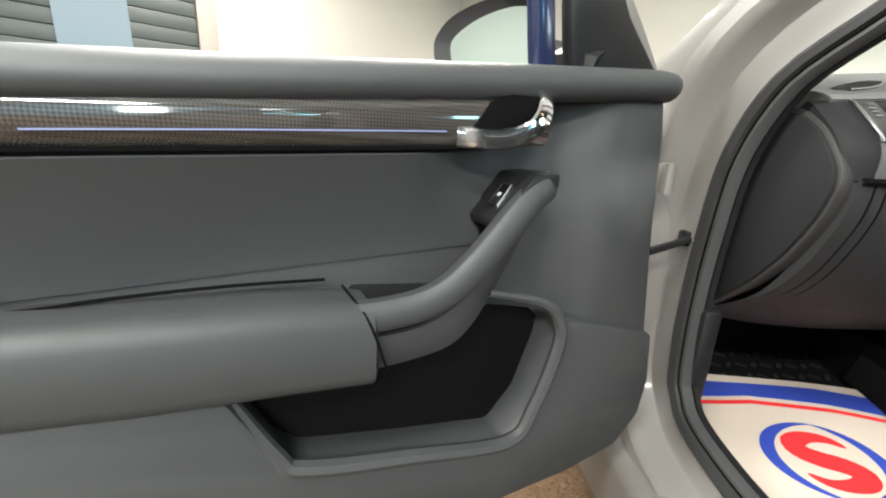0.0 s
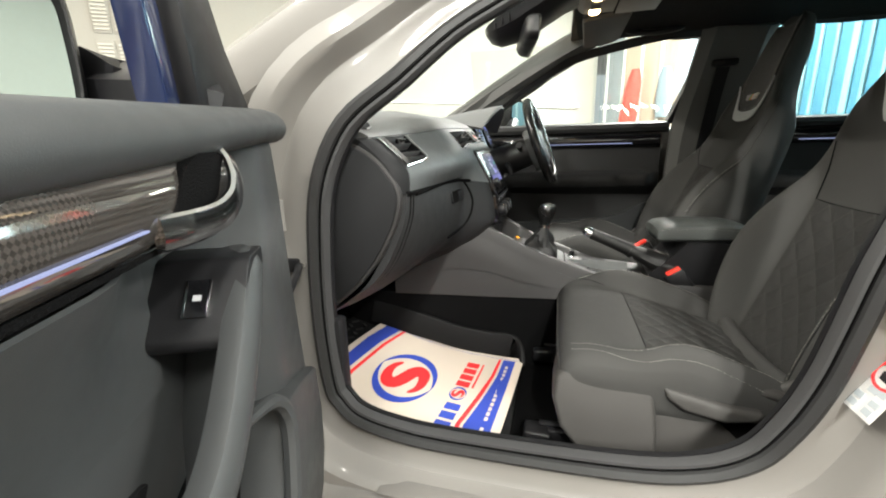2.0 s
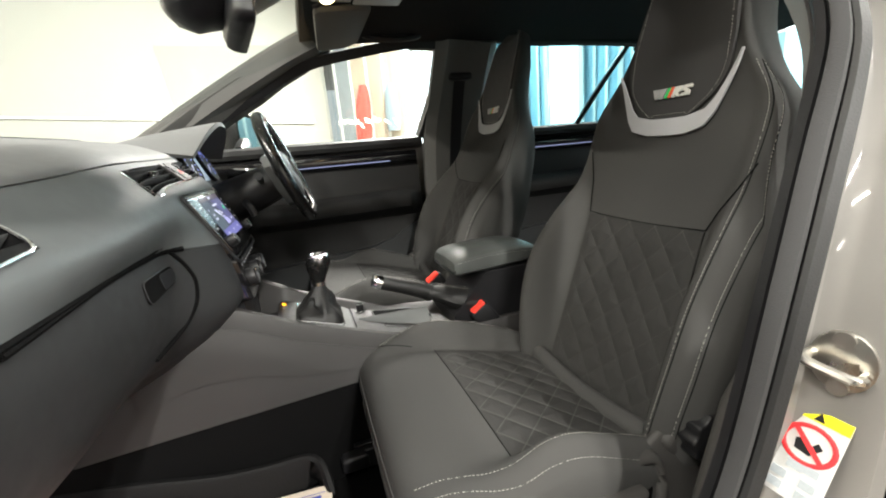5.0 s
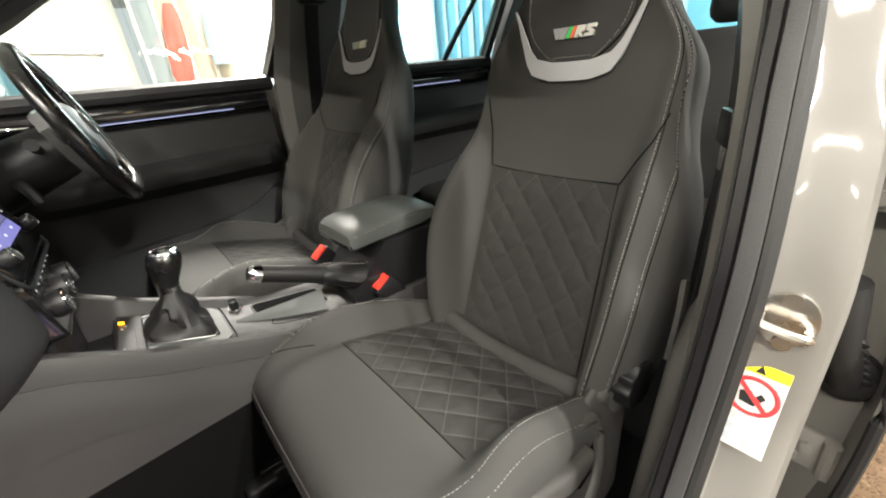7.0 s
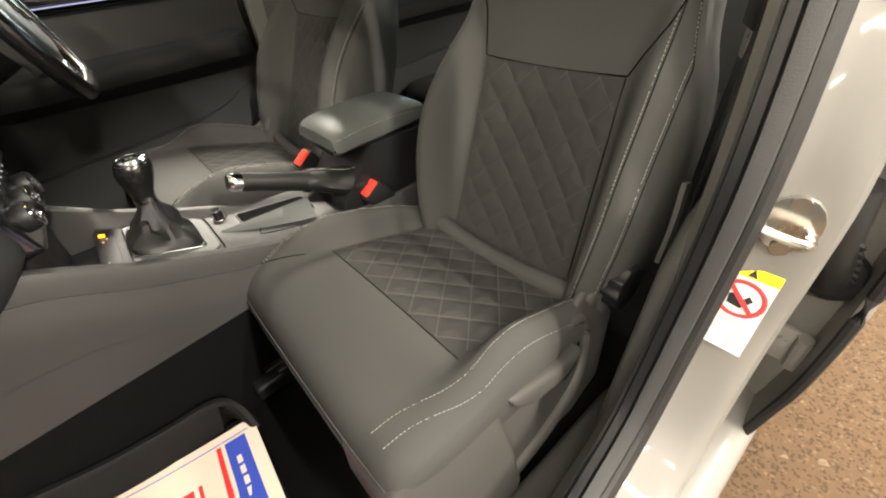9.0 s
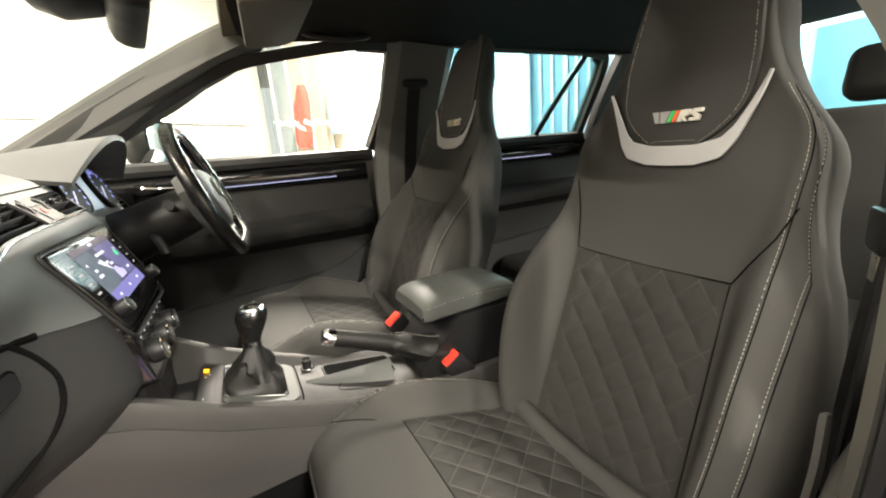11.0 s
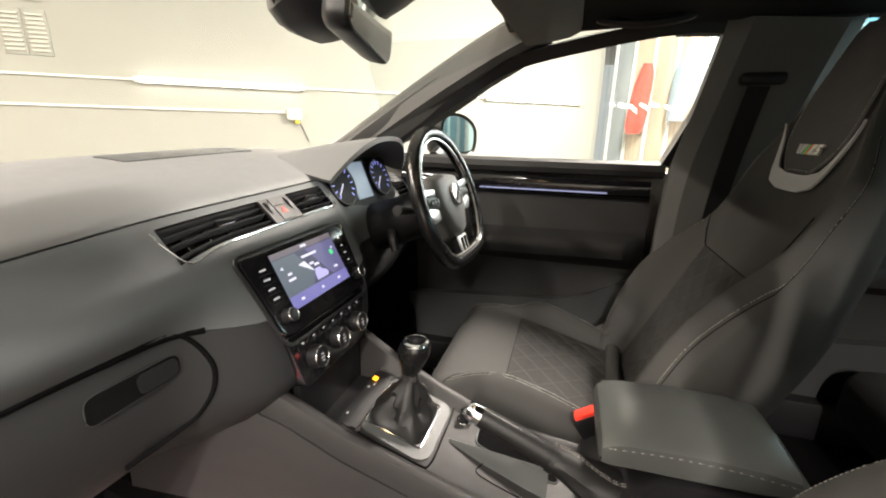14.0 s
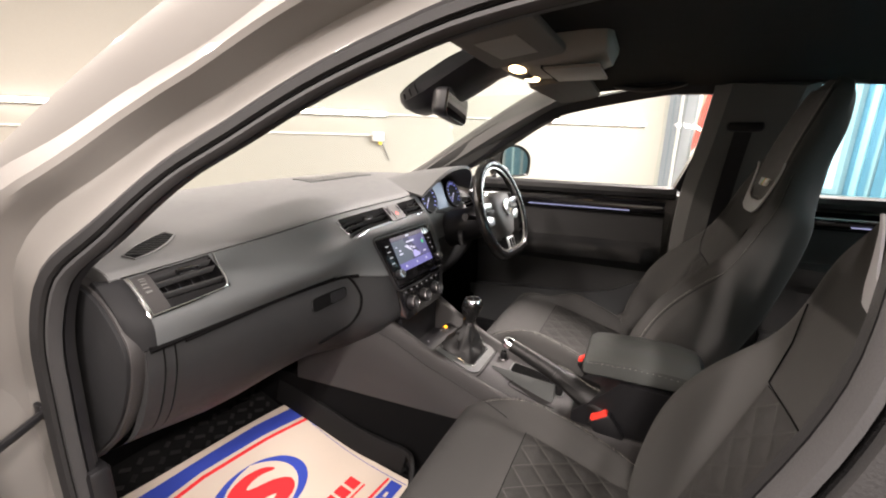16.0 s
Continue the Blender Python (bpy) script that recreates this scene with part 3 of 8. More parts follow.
part("side_body", sheet(lambda u, v: V(0.86 - 0.05 * abs(2 * v - 1) ** 2, -2.1 + 3.1 * u, 0.2 + 0.855 * v), 6, 6, 0.02), PAINT, car)
part("footwell_side", box(0.72, 0.77, 0.5, 0.95, 0.27, 1.0, 0.01), CARPET_SHADE, car, "black footwell lining")
part("footwell_lining", box(-0.77, -0.735, 0.60, 0.95, 0.27, 0.66, 0.01), BLACK, car, "black footwell lining")
part("right_sill_trim", box(0.70, 0.80, -1.5, 0.62, 0.27, 0.40, 0.015), BLACK, car)
part("lower_pillar_trim", prism([(-0.14, 0.40), (-0.17, 0.52), (-0.215, 0.68), (-0.26, 0.74), (-0.30, 0.755), (-0.40, 0.74), (-0.40, 0.28), (-0.1, 0.28)], -0.735, -0.705, Matrix(((0, 0, 1, 0), (1, 0, 0, 0), (0, 1, 0, 0), (0, 0, 0, 1))), 0.012, 3), SEAT_PLASTIC, car, "grey plastic lower pillar trim")
# right hand side: closed driver door, pillar and rear door
def side_x(z):
    return 0.785 - 0.05 * max(0, z - 1.06) / 0.1 * 0.6 - (0.0 if z > 0.5 else (0.5 - z) * 0.1)


def side_panel(outline, x_off, thick, r=0.004):
    bm = prism(outline, 0, thick, None, r)
    for v in bm.verts:
        y, z, d = v.co.x, v.co.y, v.co.z
        v.co = (side_x(z) + x_off - d, y, z)
    bmesh.ops.recalc_face_normals(bm, faces=bm.faces)
    return bm


def right_door(name, label, y0, y1, win, light_y):
    """A closed door; y0 is its front end, y1 its rear end; win: the window's outline."""
    d = thing(name, (0.8, (y0 + y1) / 2, 0.35), label, "car door")
    span = y0 - y1

    def card(y):
        """Across the card: the panel, the armrest that swells out of it, and the lower half."""
        f = (y0 - y) / span
        a = ease((f - 0.10) / 0.22) * ease((0.985 - f) / 0.07)
        up = 0.015 * f
        low = 0.03 * ease((f - 0.62) / 0.3)
        return [V(x, y, z) for x, z in ((0.757, 0.985), (0.753, 0.95), (0.750, 0.89), (0.746 - 0.004 * a, 0.852 + up), (0.740 - 0.020 * a, 0.842 + up), (0.738 - 0.046 * a, 0.835 + up), (0.738 - 0.060 * a, 0.820 + up), (0.738 - 0.064 * a, 0.800 + up), (0.738 - 0.056 * a, 0.778 + up), (0.740 - 0.030 * a, 0.765 + up), (0.746, 0.745), (0.752 - low, 0.66), (0.752 - low, 0.55), (0.748 - low, 0.45), (0.755, 0.37), (0.80, 0.37), (0.80, 0.985))]

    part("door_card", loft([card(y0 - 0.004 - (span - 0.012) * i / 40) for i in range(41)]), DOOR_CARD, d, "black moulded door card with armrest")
    part("outer_panel", side_panel([(y0, 0.36), (y1 + 0.03, 0.36), (y1 - 0.02, 1.06), (y0, 1.06)], 0.04, 0.02), PAINT, d, "painted outer panel")
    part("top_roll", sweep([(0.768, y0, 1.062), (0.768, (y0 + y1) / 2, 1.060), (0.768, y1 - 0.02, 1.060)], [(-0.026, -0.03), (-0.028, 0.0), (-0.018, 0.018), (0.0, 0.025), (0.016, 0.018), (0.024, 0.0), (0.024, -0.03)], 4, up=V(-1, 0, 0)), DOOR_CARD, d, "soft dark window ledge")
    part("trim_strip", sheet(lambda u, v: V(0.752 - 0.010 * math.sin(math.pi * v) ** 0.7, y0 - 0.06 + (y1 + 0.012 - y0 + 0.06) * u, 0.982 + 0.052 * v - 0.006 * u), 30, 8, 0.004), GLOSS, d, "gloss dark decor strip")
    part("light_strip", box(0.737, 0.743, light_y[0], light_y[1], 0.9865, 0.9893), LED, d, "glowing white-blue light line")
    part("release_handle", tube([(0.745, y0 - 0.13, 1.02), (0.728, y0 - 0.15, 1.012), (0.722, y0 - 0.19, 1.006), (0.728, y0 - 0.23, 1.004)], [0.006, 0.008, 0.009, 0.007], 10, 4, flat=0.7), CHROME, d, "chrome release handle")
    part("strip_shadow_gap", tube([(0.748, y0 - 0.06, 0.978), (0.748, (y0 + y1) / 2, 0.974), (0.748, y1 + 0.012, 0.972)], 0.003, 6, 3), CARPET_SHADE, d)
    part("pocket", loft([[V(0.742 - 0.03 * t, y, z0 + (z1 - z0) * t) for t in (0, 0.5, 1)] + [V(0.76, y, z1), V(0.76, y, z0)] for y, z0, z1 in ((y1 + 0.02, 0.40, 0.40), (y1 + 0.03, 0.40, 0.72), (y1 + 0.08, 0.40, 0.70), (y1 + 0.16, 0.40, 0.655), (y1 + 0.26, 0.40, 0.625), (y0 - 0.3, 0.40, 0.60), (y0 - 0.1, 0.40, 0.58))]), PLASTIC, d, "dark grey door pocket")
    g = part("window_glass", sheet(lambda u, v: V(0.78 - 0.17 * v + 0.03 * v * (1 - v), y0 + (y1 - y0) * u, 1.05 + 0.37 * v), 8, 6, 0.004), win[1], d, "side window glass")
    g.visible_shadow = False
    frame_pts = [V(0.78 - 0.17 * (z - 1.05) / 0.37 + 0.008, y, z) for y, z in win[0]]
    part("window_frame", sweep(frame_pts, [(-0.018, -0.02), (-0.018, 0.02), (0.018, 0.02), (0.018, -0.02)], 4, up=V(1, 0, 0.3)), BLACK, d, "black window frame")
    part("frame_edge", sweep([p + V(0.022, 0, 0) for p in frame_pts[5:]], [(-0.021, -0.006), (-0.021, 0.006), (0.018, 0.006), (0.018, -0.006)], 4, up=V(1, 0, 0.3)), PAINT, d, "painted edge of the window opening")
    return d


fd = right_door("driver_door", "closed black driver door card with decor strip and window", 0.62, -0.27, ([(0.62, 1.095), (0.50, 1.185), (0.32, 1.283), (0.16, 1.358), (-0.05, 1.40), (-0.24, 1.425), (-0.35, 1.42), (-0.385, 1.39), (-0.35, 1.25), (-0.295, 1.08)], CLEAR), (-0.135, 0.27))
rd = right_door("rear_door", "closed black rear door card with decor strip and tinted window", -0.52, -1.40, ([(-0.5, 1.08), (-0.53, 1.3), (-0.56, 1.43), (-0.8, 1.43), (-1.1, 1.43), (-1.36, 1.42), (-1.42, 1.38), (-1.41, 1.2), (-1.40, 1.08)], TINTED), (-1.19, -0.80))
part("quarter_bar", tube([(0.77, -1.12, 1.08), (0.70, -1.21, 1.25), (0.63, -1.32, 1.43)], 0.013, 8, 4), BLACK, rd)
for s, dx, wd in ((1, 0.0, 1.0), (-1, 0.055, 0.4)):
    part("centre_pillar", sweep([(s * (0.745 - dx), -0.42, 0.35), (s * (0.745 - dx), -0.42 - 2 * dx, 0.8), (s * (0.735 - dx), -0.43 - 2 * dx, 1.05), (s * (0.67 - dx), -0.455 - 2 * dx, 1.25), (s * 0.58, -0.47 - 2 * dx, 1.43)], [(-0.13 * wd, -0.03), (-0.13 * wd, 0.0), (-0.09 * wd, 0.03), (0.09 * wd, 0.03), (0.13 * wd, 0.0), (0.13 * wd, -0.03)], 5, up=V(s * -1, 0, -0.2)), BLACK if s < 0 else PILLAR, car, "dark grey centre pillar trim")
belt = thing("seat_belt", (0.7, -0.43, 1.3), "black seat belt hanging from its pillar guide", "seat belt")
part("guide", box(0.60, 0.66, -0.49, -0.39, 1.285, 1.315, 0.012), BLACK, belt)
part("webbing", sweep([(0.62, -0.44, 1.30), (0.66, -0.43, 1.15), (0.70, -0.42, 0.95), (0.71, -0.41, 0.7)], [(-0.024, -0.002), (-0.024, 0.002), (0.024, 0.002), (0.024, -0.002)], 5, up=V(-1, 0, 0)), BLACK, belt)
# rear side walls and tail
part("tail_wall", box(-0.75, 0.75, -2.05, -2.0, 0.3, 1.0), BLACK, car)
part("rear_left_panel", box(-0.80, -0.76, -1.95, -0.50, 0.36, 1.06, 0.01), BLACK, car)
part("rear_right_panel", box(0.76, 0.80, -2.0, -1.40, 0.36, 1.06, 0.01), BLACK, car)
for s in (-1, 1):
    part("rear_pillar", sweep([(s * 0.75, -1.5, 1.04), (s * 0.67, -1.52, 1.25), (s * 0.58, -1.55, 1.43)], [(-0.07, -0.02), (-0.07, 0.02), (0.07, 0.02), (0.07, -0.02)], 4, up=V(s * -1, 0, -0.2)), PLASTIC, car)
for nm, y0, y1 in (("rear_quarter_glass", -1.6, -2.0),):
    for s in (-1, 1):
        g = part(nm, sheet(lambda u, v: V(s * (0.78 - 0.17 * v), y0 + (y1 - y0) * u, 1.05 + 0.37 * v), 4, 4, 0.004), TINTED, car)
        g.visible_shadow = False
g = part("tailgate_glass", sheet(lambda u, v: V(-0.6 + 1.2 * u, -2.05, 1.0 + 0.42 * v), 4, 4, 0.004), TINTED, car)
g.visible_shadow = False

# ---------------------------------------------------------------- open passenger door
# local axes: x along the door from its hinges, y up, z out of its inner face
D_U = Vector((-0.911, -0.412, 0)).normalized()
D_N = Vector((0.412, -0.911, 0)).normalized()
DOOR = Matrix(((D_U.x, 0, D_N.x, -0.87), (D_U.y, 0, D_N.y, 0.613), (0, 1, 0, 0), (0, 0, 0, 1)))
door = thing("passenger_door", DOOR @ V(0.45, 0.4, -0.03), "open front passenger door with dark grey inner trim", "car door")


# the camera's first position in the door's axes
EYE_U, EYE_Z, EYE_W = 0.616, 0.93, 0.416


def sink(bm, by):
    """Set a part deeper into the door, scaled about the camera's eye to keep its outline in view."""
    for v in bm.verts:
        k = (EYE_W - v.co.z + by) / (EYE_W - v.co.z)
        v.co = (EYE_U + (v.co.x - EYE_U) * k, EYE_Z + (v.co.y - EYE_Z) * k, v.co.z - by)
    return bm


def dpart(name, bm, mat, label="", parent=None):
    bm.transform(DOOR)
    bmesh.ops.recalc_face_normals(bm, faces=bm.faces)
    return part(name, bm, mat, parent or door, label)


CARD = [(-0.03, 0.44), (-0.03, 0.52), (-0.012, 0.62), (0.017, 0.80), (0.032, 0.94), (0.045, 1.0), (0.35, 0.985), (0.75, 0.955), (0.95, 0.94), (0.95, 0.62), (0.92, 0.55), (0.78, 0.56), (0.70, 0.48), (0.60, 0.42), (0.30, 0.37), (0.10, 0.365), (0.02, 0.385)]
def card_w(u):
    f = min(1.0, max(0.0, (u - 0.12) / 0.10))
    return -0.045 * f * f * (3 - 2 * f)


bm = prism(CARD, -0.03, 0.0, None, 0.012, 3)
for u in [0.10 + 0.015 * i for i in range(11)]:
    bmesh.ops.bisect_plane(bm, geom=bm.verts[:] + bm.edges[:] + bm.faces[:], plane_co=(u, 0, 0), plane_no=(1, 0, 0))
for v in bm.verts:
    v.co.z += card_w(v.co.x)
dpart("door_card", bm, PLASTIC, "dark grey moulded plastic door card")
SHELL = [(-0.05, 0.40), (-0.03, 0.62), (0.0, 0.80), (0.015, 0.94), (0.03, 1.02), (0.4, 1.0), (0.98, 0.97), (0.98, 0.36), (0.3, 0.33), (0.02, 0.345)]
dpart("door_shell", prism(SHELL, -0.17, -0.085, None, 0.02, 3), PAINT, "light grey painted door shell")
# padded ledge under the window
ledge = [V(0.048, 1.013, 0.0), V(0.10, 1.012, 0.0), V(0.40, 0.988, 0.0), V(0.62, 0.97, 0.0), V(0.95, 0.945, 0.0)]
dpart("window_ledge", sweep(ledge, [(-0.016, -0.06), (0.004, -0.062), (0.013, -0.052), (0.018, -0.038), (0.021, -0.020), (0.0215, -0.004), (0.0195, 0.008), (0.015, 0.0165), (0.008, 0.0215), (0.0, 0.023), (-0.009, 0.020), (-0.017, 0.012), (-0.021, 0.0), (-0.022, -0.02)], 5, up=V(0, 0, 1)), PLASTIC, "soft grey window ledge")


def strip(u, v, bow=0.012):
    x = 0.272 + (0.95 - 0.272) * u
    zt, zb = 0.983 - 0.052 * (x - 0.272), 0.925 - 0.032 * (x - 0.272)
    return V(x, zb + (zt - zb) * v, 0.004 + bow * math.sin(math.pi * v) ** 0.6)


WEAVE = material("weave_with_reflection", (0.02, 0.018, 0.017), 0.07, bump=0, coat=1.0, rough_var=0.02)
nt = WEAVE.node_tree
chk = nt.nodes.new("ShaderNodeTexChecker")
chk.inputs["Scale"].default_value = 420
# both tones lifted: a bright wall's reflection is painted into the weave
chk.inputs[1].default_value, chk.inputs[2].default_value = (0.028, 0.025, 0.0225, 1), (0.054, 0.048, 0.044, 1)
mp = nt.nodes.new("ShaderNodeMapping")
mp.inputs["Rotation"].default_value = (0, 0, radians(45))
tc = nt.nodes.new("ShaderNodeTexCoord")
nt.links.new(tc.outputs["Object"], mp.inputs["Vector"])
nt.links.new(mp.outputs[0], chk.inputs["Vector"])
nt.links.new(chk.outputs[0], nt.nodes["Principled BSDF"].inputs["Base Color"])
decor = new("decor_strip", to_mesh("decor_strip", sheet(strip, 30, 8, 0.004), WEAVE))
decor.matrix_world = DOOR
decor.parent = door
decor.matrix_parent_inverse = door.matrix_world.inverted()
tagged(decor, "glossy dark woven-pattern decor strip")
dpart("light_line", sweep([V(0.415, 0.936, 0.016), V(0.6, 0.929, 0.016), V(0.755, 0.922, 0.016)], [(-0.0006, -0.003), (0.0006, -0.003), (0.0006, 0.0005), (-0.0006, 0.0005)], 4, up=V(0, 0, 1)), LED, "glowing blue-white light line")
def bed(u, v):
    """The card's swell up to the decor strip; it dies away towards the release handle."""
    x = 0.33 + 0.62 * u
    f = min(1.0, max(0.0, (x - 0.33) / 0.12))
    k = 0.0475 * (1 - v) ** 1.5 * f * f * (3 - 2 * f)
    return V(x, 0.9185 - 0.032 * (x - 0.25) - 0.125 * v, -0.0435 + k)


dpart("strip_bed", sheet(bed, 30, 14, 0.003), PLASTIC, "dark grey swell below the decor strip")
# black tube drawn as the strip's shadow on the card
dpart("strip_shadow_gap", tube([V(0.335, 0.9205, 0.0055), V(0.6, 0.912, 0.0055), V(0.95, 0.901, 0.0055)], 0.0022, 6, 4), CARPET_SHADE, "black line for the shadow under the decor strip")
# chrome release handle over a black plate that stands for the bowl's shade
dpart("bowl_shade", prism([(0.385, 0.94), (0.36, 0.97), (0.335, 0.98), (0.285, 0.979), (0.31, 0.945), (0.34, 0.935)], 0.0, 0.0178, None, 0.002), CARPET_SHADE, "black plate for the shade in the handle bowl")
hand_line = [V(0.402, 0.931, 0.014), V(0.375, 0.9305, 0.020), V(0.348, 0.931, 0.024), V(0.326, 0.9345, 0.027), V(0.309, 0.943, 0.029), V(0.297, 0.956, 0.028), V(0.289, 0.970, 0.023), V(0.283, 0.982, 0.014)]
dpart("release_handle", sweep(hand_line, [(-0.0105, -0.003), (-0.0115, 0.0), (-0.0095, 0.0028), (0.0, 0.0042), (0.0095, 0.0028), (0.0115, 0.0), (0.0105, -0.003)], 5, up=V(0, 0, 1)), CHROME, "chrome release handle")
# armrest, pull handle and pocket
def soft_ring(x, zt, zb, dep, n=18, p=0.55):
    """A rounded outline across the armrest."""
    c, h, ring = (zt + zb) / 2, (zt - zb) / 2, []
    for i in range(n):
        a = i * math.tau / n
        ca, sa = math.cos(a), math.sin(a)
        ring.append(V(x, c + h * math.copysign(abs(sa) ** p, sa), dep * 0.5 * (1 + math.copysign(abs(ca) ** p, ca))))
    return ring


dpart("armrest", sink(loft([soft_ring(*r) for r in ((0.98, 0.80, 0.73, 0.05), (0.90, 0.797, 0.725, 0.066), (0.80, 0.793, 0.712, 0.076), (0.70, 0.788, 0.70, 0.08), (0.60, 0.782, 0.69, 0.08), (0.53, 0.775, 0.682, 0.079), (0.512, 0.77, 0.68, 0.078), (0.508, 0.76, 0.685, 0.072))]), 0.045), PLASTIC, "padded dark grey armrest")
dpart("armrest_gap", sink(tube([V(0.95, 0.79, 0.02), V(0.784, 0.79, 0.028), V(0.717, 0.793, 0.03), (V(0.637, 0.793, 0.03)), V(0.55, 0.789, 0.03)], 0.0017, 6, 5), 0.045), CARPET_SHADE, "dark gap behind the armrest")
dpart("armrest_gap", sink(tube([V(0.535, 0.784, 0.038), V(0.522, 0.765, 0.07), V(0.512, 0.74, 0.0785), V(0.503, 0.71, 0.0785), V(0.49, 0.688, 0.07)], 0.0014, 6, 5), 0.045), CARPET_SHADE, "dark gap at the armrest's end")
PULL = [V(0.264, 0.872, -0.03), V(0.274, 0.874, 0.004), V(0.292, 0.866, 0.010), V(0.325, 0.835, 0.014), V(0.362, 0.795, 0.014), V(0.400, 0.760, 0.012), V(0.435, 0.742, 0.008), V(0.475, 0.735, 0.004), V(0.525, 0.733, 0.0)]
BAR = [(-0.016, 0.0), (-0.0195, 0.010), (-0.0185, 0.018), (-0.013, 0.0232), (0.0, 0.026), (0.013, 0.0232), (0.0185, 0.018), (0.0195, 0.010), (0.016, 0.0)]
dpart("pull_handle", sweep(PULL, BAR, 5, up=V(0, 0, 1)), PLASTIC, "rounded grey grab handle")
upper = [V(0.262, 0.858, 0.012), V(0.296, 0.835, 0.022), V(0.330, 0.80, 0.026), V(0.366, 0.76, 0.026), V(0.405, 0.727, 0.022), V(0.44, 0.71, 0.016), V(0.48, 0.705, 0.012), V(0.51, 0.705, 0.01)]
lower = [V(0.245, 0.858, -0.04), V(0.256, 0.822, -0.03), V(0.284, 0.777, -0.02), V(0.32, 0.733, -0.01), V(0.352, 0.697, 0.0), V(0.386, 0.668, 0.0), V(0.44, 0.655, -0.005), V(0.50, 0.65, -0.01)]
up_c, lo_c = smooth_path(upper, 4), smooth_path(lower, 4)
dpart("handle_wall", loft([[a, a.lerp(b, 0.33) + V(0, 0, 0.004), a.lerp(b, 0.66) + V(0, 0, 0.004), b, b + V(0, 0, -0.03), a + V(0, 0, -0.012)] for a, b in zip(up_c, lo_c)]), PLASTIC, "grey side below the handle")
dpart("handle_seam", tube([V(0.271, 0.862, 0.026), V(0.305, 0.846, 0.0295), V(0.335, 0.815, 0.031), V(0.362, 0.784, 0.031), V(0.40, 0.744, 0.028), V(0.435, 0.722, 0.024), V(0.475, 0.714, 0.020), V(0.505, 0.713, 0.017)], 0.0012, 6, 4), CARPET_SHADE, "thin moulding seam")
# flat dark patch that stands for the recess's shade
dpart("handle_recess_shade", prism(rounded([(0.51, 0.752), (0.40, 0.74), (0.37, 0.735), (0.41, 0.70), (0.50, 0.705)], 0.01), -0.046, -0.041, None, 0.002), TRIM, "dark patch for the shade in the recess behind the handle")
dpart("switch_pod", prism(rounded([(0.262, 0.893), (0.299, 0.890), (0.347, 0.834), (0.343, 0.823), (0.322, 0.826), (0.285, 0.868), (0.262, 0.875)], 0.005, 3), -0.05, 0.031, None, 0.005, 3), BLACK, "black window switch pod")
N_SW, T_SW = V(0.78, 0.62, 0), V(0.62, -0.78, 0)
SW = Matrix(((T_SW.x, 0, N_SW.x, 0.3235), (T_SW.y, 0, N_SW.y, 0.8625), (0, 1, 0, -0.006), (0, 0, 0, 1)))


def switch_part(nm, bm, mat, lab=""):
    bm.transform(SW)
    return dpart(nm, bm, mat, lab)


switch_part("window_switch", box(-0.0165, 0.0165, -0.009, 0.009, -0.002, 0.0022, 0.0008), GLOSS, "gloss black window switch")
for s in (-1, 1):
    switch_part("switch_edge", box(-0.016, 0.016, s * 0.0095 - 0.0004, s * 0.0095 + 0.0004, 0.0, 0.0026), CHROME)
switch_part("switch_mark", box(-0.0025, 0.0025, -0.003, 0.0035, 0.002, 0.0026), glow("switch_light", (1, 1, 1), 0.35))
# pocket: a raised rim; a black sheet stands for the hollow's shade
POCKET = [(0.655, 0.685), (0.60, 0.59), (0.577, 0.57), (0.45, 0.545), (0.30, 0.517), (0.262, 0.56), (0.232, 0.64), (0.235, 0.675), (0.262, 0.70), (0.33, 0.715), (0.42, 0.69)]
dpart("pocket_shade", sink(prism(POCKET, -0.005, 0.003), 0.04), CARPET_SHADE, "black sheet for the pocket's shade")
rim = [V(0.66, 0.69, 0.0), V(0.606, 0.585, 0.012), V(0.577, 0.558, 0.016), V(0.45, 0.53, 0.02), V(0.295, 0.5, 0.022), V(0.25, 0.55, 0.022), V(0.218, 0.64, 0.022), V(0.222, 0.685, 0.02), V(0.255, 0.715, 0.015), V(0.335, 0.735, 0.004)]
dpart("pocket_rim", tube(rim, [0.005, 0.009, 0.011, 0.011, 0.011, 0.01, 0.01, 0.01, 0.008, 0.005], 8, 5), PLASTIC, "satin grey pocket rim")
LOW = [(0.213, 0.68), (0.10, 0.65), (-0.005, 0.615), (-0.02, 0.52), (-0.01, 0.45), (0.04, 0.40), (0.15, 0.385), (0.30, 0.385), (0.6, 0.40), (0.80, 0.42), (0.96, 0.45), (0.98, 0.69), (0.66, 0.69), (0.606, 0.585), (0.577, 0.558), (0.45, 0.53), (0.295, 0.5), (0.25, 0.55), (0.218, 0.64)]
dpart("lower_panel", prism(LOW, -0.05, 0.018, None, 0.008), PLASTIC, "grained grey lower door panel")
# mirror sail, glass and window frame
dpart("mirror_sail", prism([(0.03, 1.02), (0.215, 1.02), (0.229, 1.10), (0.235, 1.25), (0.19, 1.20), (0.12, 1.10)], -0.045, -0.02, None, 0.008), BLACK, "black mirror corner trim")
dpart("window_frame", sweep([V(0.03, 1.0, -0.05), V(0.10, 1.09, -0.055), V(0.20, 1.19, -0.06), (V(0.33, 1.28, -0.07)), V(0.5, 1.35, -0.075), V(0.7, 1.37, -0.08), V(0.95, 1.36, -0.085)], [(-0.02, -0.02), (-0.02, 0.02), (0.015, 0.02), (0.015, -0.02)], 5, up=V(0, 0, 1)), PAINT, "painted window frame")
